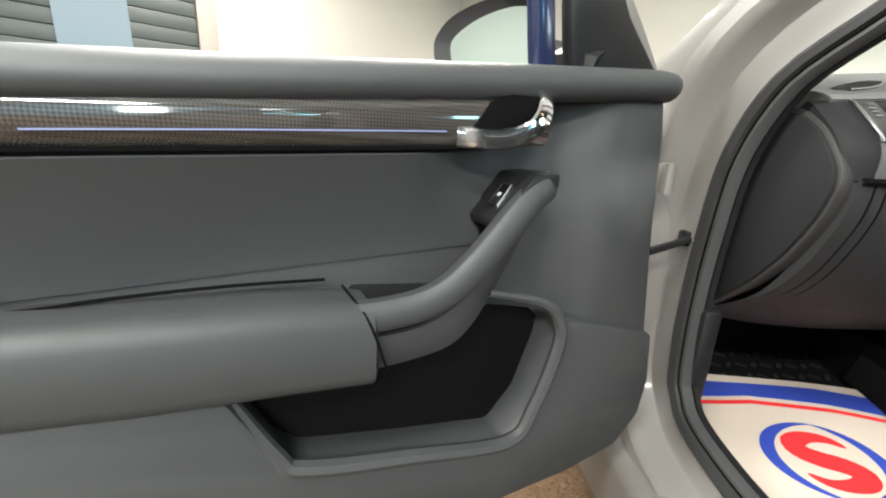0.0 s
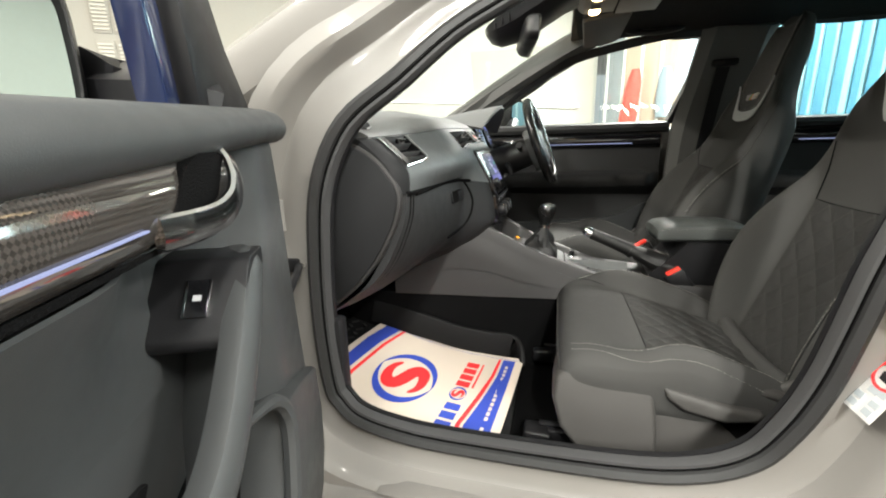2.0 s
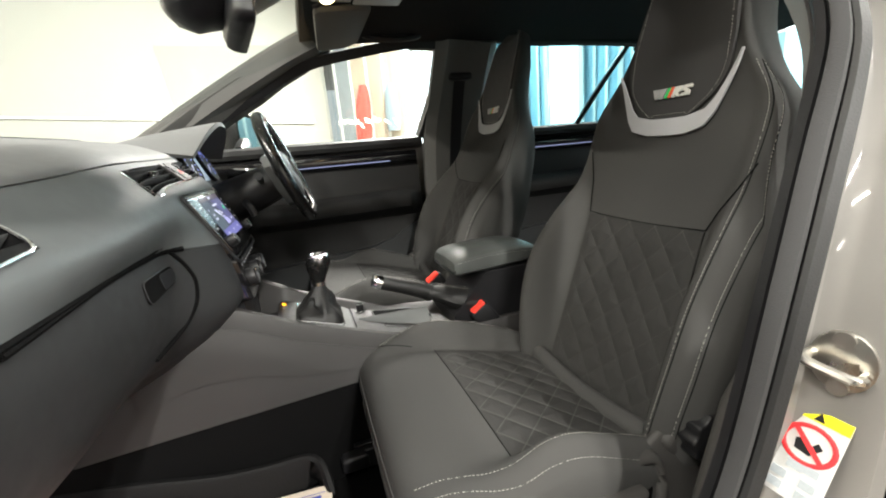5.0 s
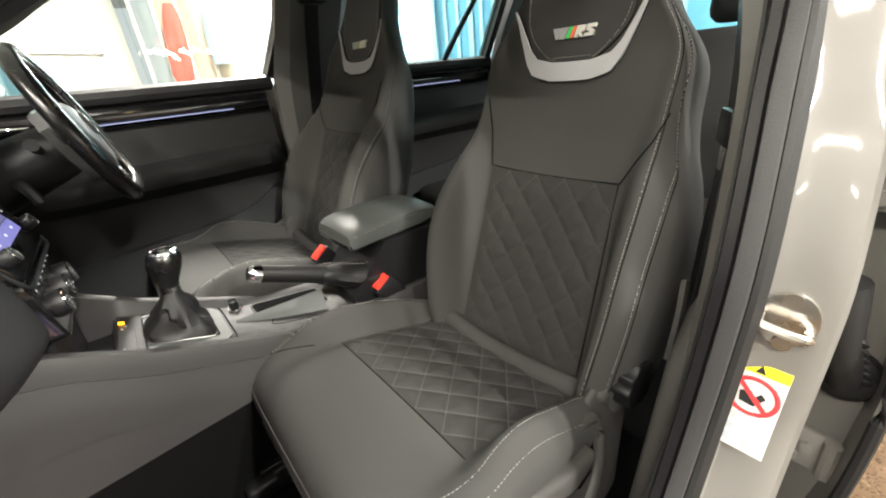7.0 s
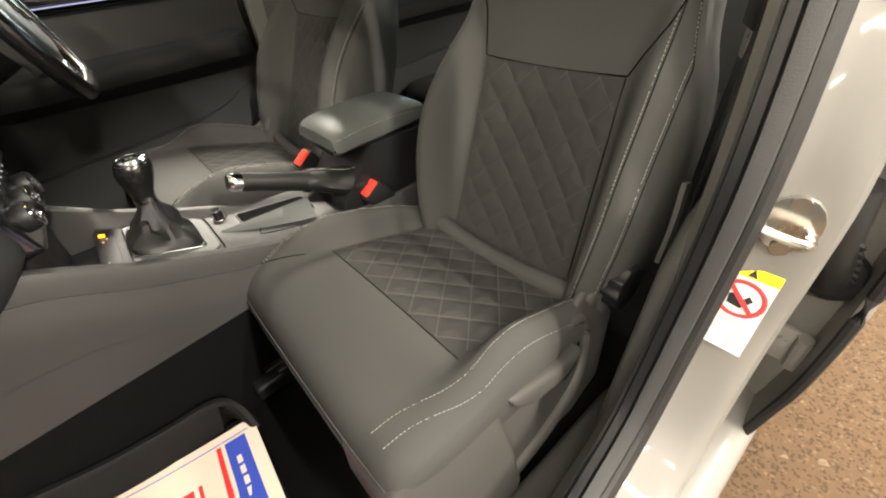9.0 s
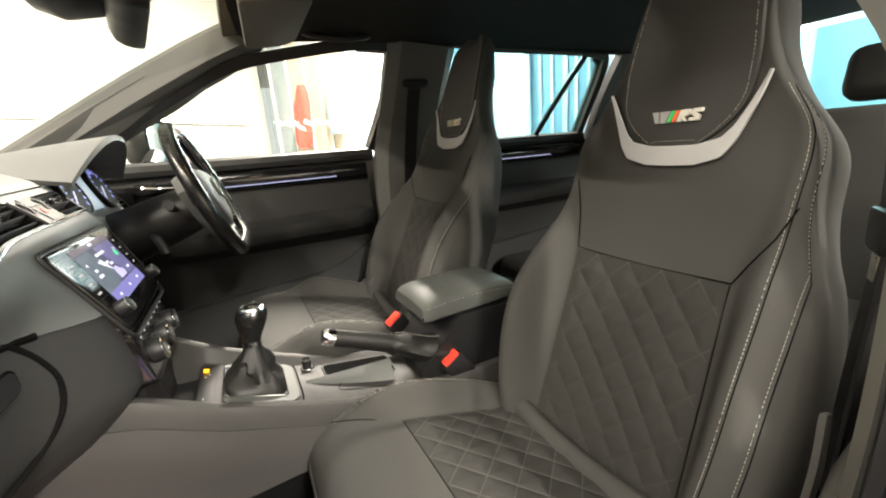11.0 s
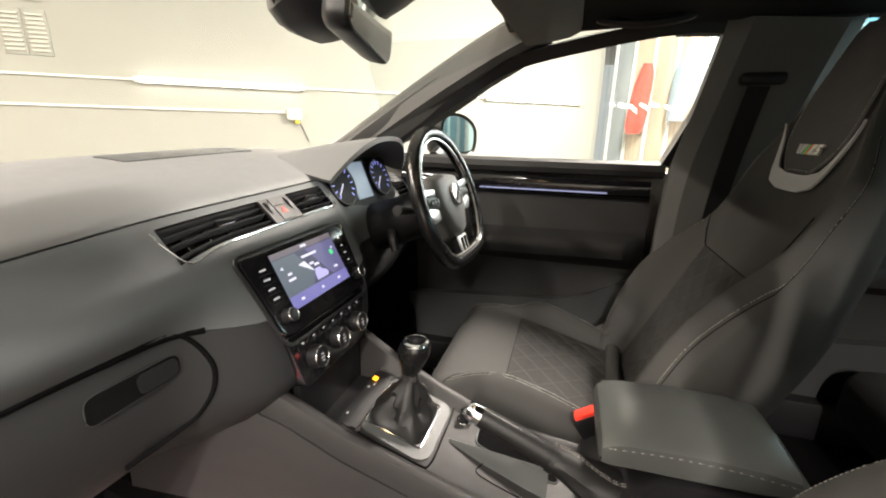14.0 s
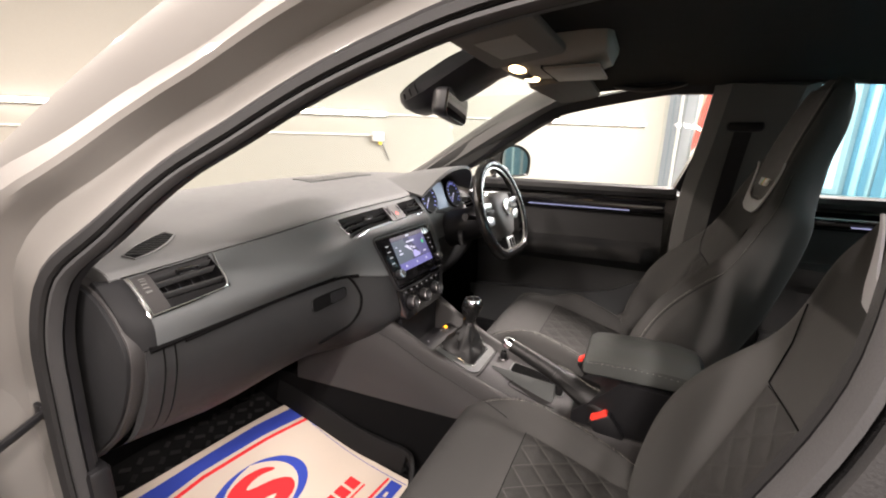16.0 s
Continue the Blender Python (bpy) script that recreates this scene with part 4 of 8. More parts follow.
dpart("window_bar", prism([(0.232, 1.01), (0.262, 1.01), (0.30, 1.27), (0.27, 1.25)], -0.055, -0.03, None, 0.004), material("gloss_navy", (0.012, 0.018, 0.05), 0.2, bump=0, coat=0.5), "gloss dark blue window bar")

mir = thing("door_mirror", DOOR @ V(0.2, 1.05, -0.2), "dark grey door mirror with greenish glass", "mirror")


def mirror_housing(c, ax, up, back, w, h, depth, parent, mat, glass_mat):
    """A mirror shell with its glass facing along -back."""
    outline = [(-0.95, -0.8), (-1.0, 0.0), (-0.95, 0.6), (-0.7, 0.95), (-0.2, 1.03), (0.35, 0.92), (0.78, 0.62), (1.0, 0.25), (1.03, -0.3), (0.95, -0.75), (0.75, -0.95), (0.0, -1.0), (-0.8, -0.97)]
    outline = [(p.x, p.y) for p in smooth_path([V(x, y, 0) for x, y in outline], 4, True)]
    rings = [[c + ax * (x * w * k) + up * (y * h * k) + back * d for x, y in outline] for k, d in ((0.9, 0.012), (1.0, 0.0), (1.03, 0.02), (1.0, depth * 0.5), (0.8, depth * 0.85), (0.4, depth))]
    part("housing", loft(rings), mat, parent, "")
    part("mirror_glass", loft([[c + ax * (x * w * 0.85) + up * (y * h * 0.85) + back * d for x, y in outline] for d in (0.004, 0.008)]), glass_mat, parent, "reflecting mirror glass")


M_AX, M_BACK, M_END = V(-0.8, 0.6, 0), V(0.6, 0.8, 0), V(-1.106, 0.652, 0)


def mirror_ring(outline, k, d):
    """An outline (along the mirror, height) scaled by k and set back by d."""
    return [M_END + M_AX * (0.07 + (p.x - 0.07) * k) + M_BACK * d + V(0, 0, 1.06 + (p.y - 1.06) * k) for p in outline]


SHELL_LINE = smooth_path([V(x, z, 0) for x, z in ((0.0, 1.03), (-0.002, 1.09), (0.001, 1.128), (0.018, 1.143), (0.055, 1.147), (0.11, 1.140), (0.155, 1.124), (0.180, 1.101), (0.186, 1.082), (0.180, 1.052), (0.166, 1.028), (0.135, 1.010), (0.07, 1.004), (0.015, 1.008))], 4, True)
GLASS_LINE = smooth_path([V(x, z, 0) for x, z in ((0.006, 1.03), (0.005, 1.09), (0.008, 1.122), (0.022, 1.130), (0.055, 1.131), (0.10, 1.122), (0.138, 1.105), (0.156, 1.087), (0.153, 1.06), (0.140, 1.034), (0.11, 1.018), (0.05, 1.014), (0.014, 1.016))], 4, True)
inner = mirror_ring(GLASS_LINE, 1.0, 0.010)
pick = [min(range(len(GLASS_LINE)), key=lambda i: (GLASS_LINE[i] - p).length) for p in SHELL_LINE]
part("housing", loft([[inner[i] for i in pick]] + [mirror_ring(SHELL_LINE, k, d) for k, d in ((0.97, 0.001), (1.0, 0.0), (1.02, 0.008), (1.02, 0.03), (0.97, 0.065), (0.84, 0.10), (0.55, 0.125), (0.2, 0.135))]), BLACK, mir, "dark mirror housing")
part("mirror_glass", loft([mirror_ring(GLASS_LINE, 0.995, d) for d in (0.009, 0.013)]), DOOR_GLASS, mir, "reflecting mirror glass")
foot = [V(-1.075, 0.700, 1.05), V(-1.035, 0.690, 1.04), DOOR @ V(0.16, 1.03, -0.07), DOOR @ V(0.15, 1.02, -0.04)]
part("foot", sweep(foot, [(-0.045, -0.02), (-0.045, 0.02), (0.0, 0.045), (0.05, 0.02), (0.05, -0.02), (0.0, -0.03)], 4, up=V(0, 0, 1)), BLACK, mir, "black mirror foot")

strap = thing("door_check_strap", (-0.78, 0.69, 0.77), "black door check strap on the door frame", "door check")
part("bracket", box(-0.79, -0.758, 0.664, 0.69, 0.758, 0.785, 0.004), BLACK, strap)
part("arm", tube([(-0.785, 0.665, 0.772), (-0.82, 0.645, 0.768), (-0.885, 0.615, 0.76)], 0.007, 8, 4), BLACK, strap)
part("bolt", disc(0.007, 0.006, pose(-0.775, 0.657, 0.772, 90, 0, 0), 10), STEEL, strap)
for z in (0.56, 0.88):
    h = part("hinge", box(-0.862, -0.84, 0.645, 0.675, z - 0.025, z + 0.025, 0.006), PAINT, door, "painted steel hinge")
    part("knuckle", tube([(-0.862, 0.635, z - 0.025), (-0.862, 0.635, z + 0.025)], 0.009, 10, 2), PAINT, h)

# ---------------------------------------------------------------- dashboard
SECTIONS = [
    (-0.715, [(1.05, 1.03), (0.80, 1.05), (0.67, 1.03), (0.565, 1.015), (0.535, 1.0), (0.515, 0.988), (0.473, 0.945), (0.466, 0.90), (0.476, 0.84), (0.522, 0.75), (0.59, 0.69), (0.72, 0.62)]),
    (-0.55, [(1.10, 1.05), (0.85, 1.08), (0.65, 1.05), (0.555, 1.025), (0.532, 1.012), (0.515, 0.997), (0.460, 0.944), (0.474, 0.898), (0.474, 0.830), (0.505, 0.735), (0.57, 0.67), (0.72, 0.59)]),
    (-0.40, [(1.12, 1.06), (0.85, 1.09), (0.65, 1.065), (0.55, 1.038), (0.527, 1.022), (0.51, 1.005), (0.457, 0.943), (0.478, 0.897), (0.470, 0.820), (0.50, 0.735), (0.57, 0.67), (0.72, 0.58)]),
    (-0.24, [(1.14, 1.06), (0.85, 1.10), (0.65, 1.085), (0.55, 1.055), (0.525, 1.036), (0.508, 1.018), (0.457, 0.945), (0.474, 0.892), (0.466, 0.820), (0.48, 0.745), (0.56, 0.67), (0.72, 0.58)]),
    (-0.165, [(1.15, 1.06), (0.85, 1.105), (0.65, 1.09), (0.55, 1.06), (0.525, 1.04), (0.507, 1.025), (0.452, 0.968), (0.402, 0.875), (0.388, 0.790), (0.400, 0.735), (0.5, 0.66), (0.72, 0.58)]),
    (0.165, [(1.15, 1.06), (0.85, 1.115), (0.65, 1.10), (0.55, 1.07), (0.525, 1.052), (0.507, 1.037), (0.452, 0.978), (0.402, 0.880), (0.388, 0.790), (0.400, 0.735), (0.5, 0.66), (0.72, 0.58)]),
    (0.24, [(1.14, 1.06), (0.85, 1.115), (0.65, 1.10), (0.57, 1.07), (0.55, 1.05), (0.53, 1.03), (0.49, 0.95), (0.47, 0.89), (0.46, 0.82), (0.49, 0.745), (0.56, 0.67), (0.72, 0.58)]),
    (0.55, [(1.10, 1.05), (0.85, 1.10), (0.65, 1.08), (0.57, 1.05), (0.55, 1.03), (0.53, 1.0), (0.49, 0.945), (0.48, 0.895), (0.48, 0.83), (0.51, 0.735), (0.58, 0.67), (0.72, 0.59)]),
    (0.735, [(1.05, 1.03), (0.80, 1.05), (0.67, 1.03), (0.58, 1.015), (0.555, 1.0), (0.535, 0.99), (0.51, 0.945), (0.505, 0.90), (0.505, 0.84), (0.54, 0.75), (0.60, 0.69), (0.72, 0.62)]),
]


def section_at(x):
    xs = [s[0] for s in SECTIONS]
    x = max(xs[0], min(xs[-1], x))
    i = max(0, min(len(xs) - 2, sum(1 for v in xs if v <= x) - 1))
    f = (x - xs[i]) / (xs[i + 1] - xs[i])
    return [(a[0] + (b[0] - a[0]) * f, a[1] + (b[1] - a[1]) * f) for a, b in zip(SECTIONS[i][1], SECTIONS[i + 1][1])]


def dash_section(x, lo, hi):
    """The dashboard's outline at x, between two of its corners, evened out along x."""
    near = [section_at(x + d) for d in (-0.036, -0.018, 0.0, 0.018, 0.036)]
    pts = [V(x, sum(n[k][0] for n in near) / 5, sum(n[k][1] for n in near) / 5) for k in range(12)]
    return smooth_path(pts[lo:hi + 1], 5)


dash = thing("dashboard", (0, 0.6, 0.58), "dark grey moulded car dashboard", "dashboard")
XS = [-0.715 + 1.45 * i / 58 for i in range(59)]


def dash_skin(lo, hi, xs, back=0.03, inset=0.0):
    rings = []
    for x in xs:
        s = [p + V(0, inset, 0) for p in dash_section(x, lo, hi)]
        rings.append(s + [p + V(0, back, -0.02) for p in reversed(s)])
    return loft(rings)


def on_dash(x, k, lift=0.0):
    """A place on the fascia: k counts the outline's corners."""
    s = dash_section(x, 0, 11)
    i = min(len(s) - 2, int(k * 5))
    p = s[i] + (s[i + 1] - s[i]) * (k * 5 - i)
    t = (s[i + 1] - s[i]).normalized()
    return p + V(0, t.z, -t.y) * lift


def top_ring(x):
    top = dash_section(x, 0, 4)[:-1]
    return top + [p + V(0, 0.03, -0.02) for p in reversed(top)]


part("top_pad", loft([top_ring(x) for x in XS]), DASH_TOPLIT, dash, "soft grey dashboard top, paled for light from above")
VENTS = ((-0.668, -0.562, 4.2, 5.6), (-0.222, -0.032, 4.8, 5.6), (0.042, 0.165, 4.8, 5.6), (0.60, 0.70, 4.8, 5.8))


def fascia_skin():
    """The fascia with openings let through it for the vents."""
    xs = sorted({round(x, 4) for x in XS if x > -0.69} | {-0.699} | {x for v in VENTS for x in v[:2]})
    bm = dash_skin(4, 7, xs, 0.03)
    n = 32
    bm.verts.index_update()
    gone = []
    for f in bm.faces:
        if len(f.verts) != 4:
            continue
        x = sum(v.co.x for v in f.verts) / 4
        pos = [v.index % n for v in f.verts]
        if min(pos) < 16 <= max(pos):
            continue
        k = 4 + sum(min(p, 31 - p) for p in pos) / 20
        if any(x0 < x < x1 and k0 < k < k1 for x0, x1, k0, k1 in VENTS):
            gone.append(f)
    bmesh.ops.delete(bm, geom=gone, context="FACES")
    return bm


part("fascia", fascia_skin(), FASCIA_LIT, dash, "soft grey fascia, paled for its sheen")
edge = dash_section(-0.699, 4, 7)
part("fascia_end", loft([[p + V(dx, dy, 0) for p in edge] + [p + V(dx, 0.05, -0.02) for p in reversed(edge)] for dx, dy in ((0.0015, 0.001), (-0.003, 0.0015), (-0.010, 0.004), (-0.018, 0.009), (-0.026, 0.016), (-0.031, 0.024))]), TRIM, dash, "dark end of the fascia")
pad = [(p.y, p.z - 0.0015) for p in dash_section(-0.712, 0, 4)[:-1]]
part("pad_end", prism(pad + [(0.545, 0.985), (0.62, 0.975), (1.0, 0.97)], -0.7165, -0.700, Matrix(((0, 0, 1, 0), (1, 0, 0, 0), (0, 1, 0, 0), (0, 0, 0, 1)))), DASH_TOPLIT, dash, "soft grey end of the dashboard top")
part("lower_fascia", dash_skin(7, 11, XS, 0.03, 0.003), LOWER_SHADED, dash, "grey lower dashboard, darkened for its shade")
part("fascia_gap", loft([[p + V(0, 0.009, 0) for p in dash_section(x, 3, 4)] + [p + V(0, 0.02, -0.012) for p in reversed(dash_section(x, 3, 4))] for x in XS]), CARPET_SHADE, dash)
# end cover on the passenger's side
END = [(0.70, 1.0), (0.612, 0.998), (0.555, 0.989), (0.513, 0.960), (0.481, 0.917), (0.476, 0.89), (0.486, 0.85), (0.506, 0.81), (0.527, 0.775), (0.572, 0.721), (0.622, 0.679), (0.68, 0.63), (0.70, 0.63)]
YZ = Matrix(((0, 0, 1, 0), (1, 0, 0, 0), (0, 1, 0, 0), (0, 0, 0, 1)))
mid = V(0.60, 0.83, 0)


def end_outline(k):
    c = [V(y, z, 0) for y, z in END]
    out = []
    for i, p in enumerate(c):
        d = (p - mid).normalized()
        out.append((p.x + d.x * k if i not in (0, 12) else 0.70, p.y + d.y * k))
    return rounded(out, 0.02, 3)


part("end_rim", prism(end_outline(0.002), -0.733, -0.712, YZ, 0.003, 2), PLASTIC_LIGHT, dash, "grey rim of the end cover")
part("end_cover", prism(end_outline(-0.0035), -0.739, -0.716, YZ, 0.004, 2), TRIM, dash, "smooth dark grey end cover")
for x in (-0.69, -0.672):
    part("end_seam", tube([on_dash(x, 7.0 + 3.2 * i / 12, -0.003) for i in range(13)], 0.0014, 6, 2), CARPET_SHADE, dash, "")
# black tube for the shadow under the fascia's lower edge
part("fascia_edge_shade", tube([on_dash(-0.71 + 0.49 * i / 24, 6.97, 0.0) + V(0, 0.003, -0.002) for i in range(25)], 0.0055, 6, 1), CARPET_SHADE, dash, "")


def vent(x0, x1, k0, k1, slats, lab, tab=True):
    """An air vent let into the fascia's opening."""
    v = thing("air_vent", on_dash((x0 + x1) / 2, (k0 + k1) / 2), lab, "air vent", "dashboard air vents")
    out = (on_dash((x0 + x1) / 2, (k0 + k1) / 2, 1.0) - on_dash((x0 + x1) / 2, (k0 + k1) / 2)).normalized()

    def at(a, b, lift):
        return on_dash(x0 + (x1 - x0) * a, k0 + (k1 - k0) * b) + out * lift

    edge = [(i / 6, 0.0) for i in range(6)] + [(1.0, i / 4) for i in range(4)] + [(1 - i / 6, 1.0) for i in range(6)] + [(0.0, 1 - i / 4) for i in range(4)]
    part("duct", loft([[at(a, b, d) for a, b in edge] for d in (0.0012, -0.012, -0.028)], caps=False), SLAT, v, "black duct")
    part("duct_back", sheet(lambda a, b: at(a, b, -0.027), 6, 4, 0.002), CARPET_SHADE, v)
    for i in range(slats):
        f = (i + 0.5) / slats
        part("slat", sweep([at(0.005 + 0.99 * j / 5, f, -0.0075) for j in range(6)], [(-0.0012, -0.010), (-0.0015, 0.006), (-0.0004, 0.0085), (0.001, 0.006), (0.001, -0.010)], 2, up=out), BLADE, v)
    for a in (0.2, 0.4, 0.6, 0.8):
        part("blade", sweep([at(a, 0.02 + 0.96 * j / 3, -0.022) for j in range(4)], [(-0.001, -0.004), (-0.001, 0.004), (0.001, 0.004), (0.001, -0.004)], 2, up=out), SLAT, v)
    if tab:
        q = at(0.55, 0.48, 0.0)
        part("tab", box(-0.019, 0.019, -0.005, 0.003, -0.005, 0.005, 0.002, m=Matrix.Translation(q) @ pose(0, 0, 0, 20, 0, 0)), GLOSS, v)
        part("tab_edge", box(-0.015, 0.015, -0.0062, -0.0048, -0.0035, -0.0012, 0.0005, m=Matrix.Translation(q) @ pose(0, 0, 0, 20, 0, 0)), CHROME, v)
    return v


side = vent(*VENTS[0], 4, "black slatted side air vent in a thin chrome frame")
for v in VENTS[1:3]:
    vent(*v, 4, "black slatted centre air vent above the screen")
vent(*VENTS[3], 4, "black slatted side air vent by the steering wheel", False)
trim_line = [on_dash(-0.234, 4.9, 0.003), on_dash(-0.228, 5.3, 0.004)] + [on_dash(-0.212 + 0.37 * i / 9, 5.66, 0.004) for i in range(10)] + [on_dash(0.172, 5.55, 0.004), on_dash(0.178, 5.2, 0.003)]
part("vent_trim", tube(trim_line, 0.0011, 8, 4), CHROME, dash, "thin chrome line under the centre vents")
# thumb wheel plate and chrome frame of the side vent
part("wheel_plate", sheet(lambda a, b: on_dash(-0.697 + 0.030 * a, 4.2 + (1.68 - 0.05 * a) * b, 0.0015), 4, 8, 0.002), PLASTIC_LIGHT, side, "satin grey thumb wheel plate")
part("lower_lip", sheet(lambda a, b: on_dash(-0.669 + 0.107 * a, 5.59 + (0.24 - 0.12 * a) * b, 0.0012), 8, 2, 0.002), SLAT, side)
part("frame_edge", sheet(lambda a, b: on_dash(-0.7015 + 0.0065 * a, 4.2 + 1.74 * b, 0.003 + 0.0012 * math.sin(math.pi * a)), 4, 12, 0.003), CHROME, side, "broad chrome edge")
part("frame_line", tube([on_dash(-0.699, 5.92, 0.003)] + [on_dash(-0.69 + 0.112 * i / 8, 5.90 - 0.17 * i / 8, 0.003) for i in range(9)] + [on_dash(-0.5685, 5.66, 0.003), on_dash(-0.5635, 5.5, 0.003), on_dash(-0.559, 5.0, 0.003), on_dash(-0.554, 4.3, 0.003)], 0.0019, 8, 3), CHROME, side, "thin chrome frame")
for k in range(5):
    part("wheel_rib", sheet(lambda a, b: on_dash(-0.687 + 0.009 * a, 4.75 + k * 0.13 + 0.05 * b, 0.004), 1, 1, 0.002), PILLAR_LIGHT, side, "rib of the thumb wheel")
hz = thing("hazard_panel", on_dash(0.005, 5.3), "grey button panel with red hazard triangle", "switch panel")
part("plate", sheet(lambda a, b: on_dash(-0.032 + 0.074 * a, 4.83 + 0.81 * b, 0.005), 3, 6, 0.004), PLASTIC_LIGHT, hz)
part("hazard_button", sheet(lambda a, b: on_dash(-0.011 + 0.032 * a, 5.25 + 0.36 * b, 0.0068), 2, 3, 0.002), PLASTIC_LIGHT, hz, "grey hazard button")
part("upper_button", sheet(lambda a, b: on_dash(-0.011 + 0.032 * a, 4.87 + 0.35 * b, 0.0068), 2, 3, 0.002), PLASTIC_LIGHT, hz)
f = on_dash(0.005, 5.40, 0.0078)
u = (on_dash(0.005, 5.25, 0.0078) - f).normalized()
part("triangle", prism([(-0.0075, -0.005), (0.0075, -0.005), (0, 0.008)], 0, 0.0006, Matrix(((1, 0, 0, f.x), (0, u.y, -u.z, f.y), (0, u.z, u.y, f.z), (0, 0, 0, 1)))), RED, hz, "red warning triangle")
for dx in (-0.0215, 0.0315):
    w = part("thumb_wheel", sheet(lambda a, b: on_dash(dx - 0.0035 + 0.007 * a, 4.95 + 0.5 * b, 0.003 + 0.006 * math.sin(math.pi * b)), 1, 10, 0.002), BLACK, hz, "ribbed black thumb wheel")
    for k in range(6):
        part("ridge", sheet(lambda a, b: on_dash(dx - 0.0035 + 0.007 * a, 5.0 + k * 0.075 + 0.025 * b, 0.0045 + 0.006 * math.sin(math.pi * (0.1 + k * 0.15))), 1, 1, 0.001), PLASTIC, w)
# windscreen demister grille and the centre speaker lid
part("speaker_lid", sheet(lambda a, b: (lambda p: V(p.x, p.y, p.z + 0.002))(on_dash(-0.10 + 0.30 * a, 1.25 + 0.35 * b)), 6, 3, 0.004), PLASTIC, dash, "flat grey speaker lid")


def on_top(x, y, lift=0.0):
    """A place on the dashboard's top."""
    sec = dash_section(x, 0, 4)
    i = next(k for k in range(len(sec) - 1) if sec[k + 1].y <= y)
    f = (sec[i].y - y) / (sec[i].y - sec[i + 1].y)
    return V(x, y, sec[i].z + (sec[i + 1].z - sec[i].z) * f + lift)


def grille_at(a, b, lift):
    """a along the grille, b across it; both ends run out to points."""
    p = V(-0.667, 0.577, 0).lerp(V(-0.574, 0.620, 0), a)
    w = 0.019 * math.sin(math.pi * (0.12 + 0.80 * a)) ** 0.5
    q = p + V(0.32, -0.95, 0) * w * (2 * b - 1)
    return on_top(q.x, q.y, lift)


part("side_grille", sheet(lambda a, b: grille_at(a, b, 0.0022), 12, 4, 0.003), CARPET_SHADE, dash, "black side window grille")
part("grille_rim", tube([grille_at(a / 10, 0, 0.002) for a in range(11)] + [grille_at(1 - a / 10, 1, 0.002) for a in range(11)], 0.0016, 6, 1, True, smooth=False), DASH_TOPLIT, dash, "soft rim of the grille")
for k in range(9):
    a = 0.04 + 0.095 * k
    part("grille_bar", tube([grille_at(min(1, a + 0.16 * t), 0.06 + 0.88 * t, 0.0028) for t in (0, 0.5, 1)], 0.0011, 6, 2), PLASTIC, dash)

# centre unit: touch screen and climate controls
UNIT = Matrix.Translation((-0.009, 0.447, 0.963)) @ pose(0, 0, 0, 63.3, 0, 0)
unit = thing("infotainment_unit", (0, 0.44, 0.86), "gloss black touch screen unit with side buttons", "car stereo")


def upart(name, bm, mat, lab="", parent=None):
    bm.transform(UNIT)
    return part(name, bm, mat, parent or unit, lab)


FRONT = [(-0.147, 0.006), (0.147, 0.006), (0.129, -0.134), (-0.129, -0.134)]
upart("bezel", prism(rounded(FRONT, 0.014), -0.035, 0.004, None, 0.002), GLOSS, "gloss black front")
lip = [V(x, y, -0.001) for x, y in rounded([(-0.153, 0.012), (0.153, 0.012), (0.132, -0.15), (-0.132, -0.15)], 0.02)]
upart("surround", tube(lip[:len(lip) // 2] + lip[len(lip) // 2:], 0.003, 8, 1, True, smooth=False), BLACK, "thin black surround")
upart("base_line", box(-0.127, 0.127, -0.137, -0.1355, 0.0, 0.0045), CHROME, "thin silver line")
KEY = glow("key_light", (0.8, 0.8, 0.85), 0.3)
SCREEN = glow("lit_screen", (0.055, 0.06, 0.115), 0.6)
upart("display", prism([(-0.088, -0.004), (0.088, -0.004), (0.088, -0.104), (-0.088, -0.104)], 0.004, 0.0046), SCREEN, "lit blue-grey touch display")
upart("display_glow", prism([(0.0, -0.016), (0.088, -0.016), (0.088, -0.08), (0.045, -0.08)], 0.0046, 0.0049), glow("screen_blue", (0.12, 0.12, 0.27), 0.6))
upart("display_mist", prism([(-0.088, -0.016), (-0.03, -0.016), (0.0, -0.062), (-0.02, -0.085), (-0.088, -0.085)], 0.0046, 0.0049), glow("screen_mist", (0.10, 0.13, 0.17), 0.6))
upart("display_bar", prism([(-0.088, -0.082), (0.088, -0.082), (0.088, -0.104), (-0.088, -0.104)], 0.0049, 0.0053), glow("screen_bar", (0.17, 0.17, 0.46), 0.6), "lit violet menu bar")
upart("display_head", prism([(-0.088, -0.004), (0.088, -0.004), (0.088, -0.014), (-0.088, -0.014)], 0.0049, 0.0053), glow("screen_head", (0.14, 0.12, 0.15), 0.6))
LIT = glow("screen_white", (0.75, 0.78, 1.0), 0.6)
upart("car_picture", prism([(-0.004, -0.078), (0.03, -0.078), (0.034, -0.072), (0.03, -0.066), (0.022, -0.064), (0.016, -0.057), (0.002, -0.057), (-0.003, -0.066)], 0.0053, 0.0057), glow("screen_car", (0.4, 0.4, 0.75), 0.7), "small pale car picture")
upart("beam_picture", prism([(-0.034, -0.038), (-0.016, -0.036), (0.0, -0.06)], 0.0053, 0.0057), LIT)
upart("eco_mark", disc(0.0055, 0.0006, pose(0.068, -0.041, 0.0055), 12), glow("screen_green", (0.03, 0.5, 0.18), 1.0), "green mark")
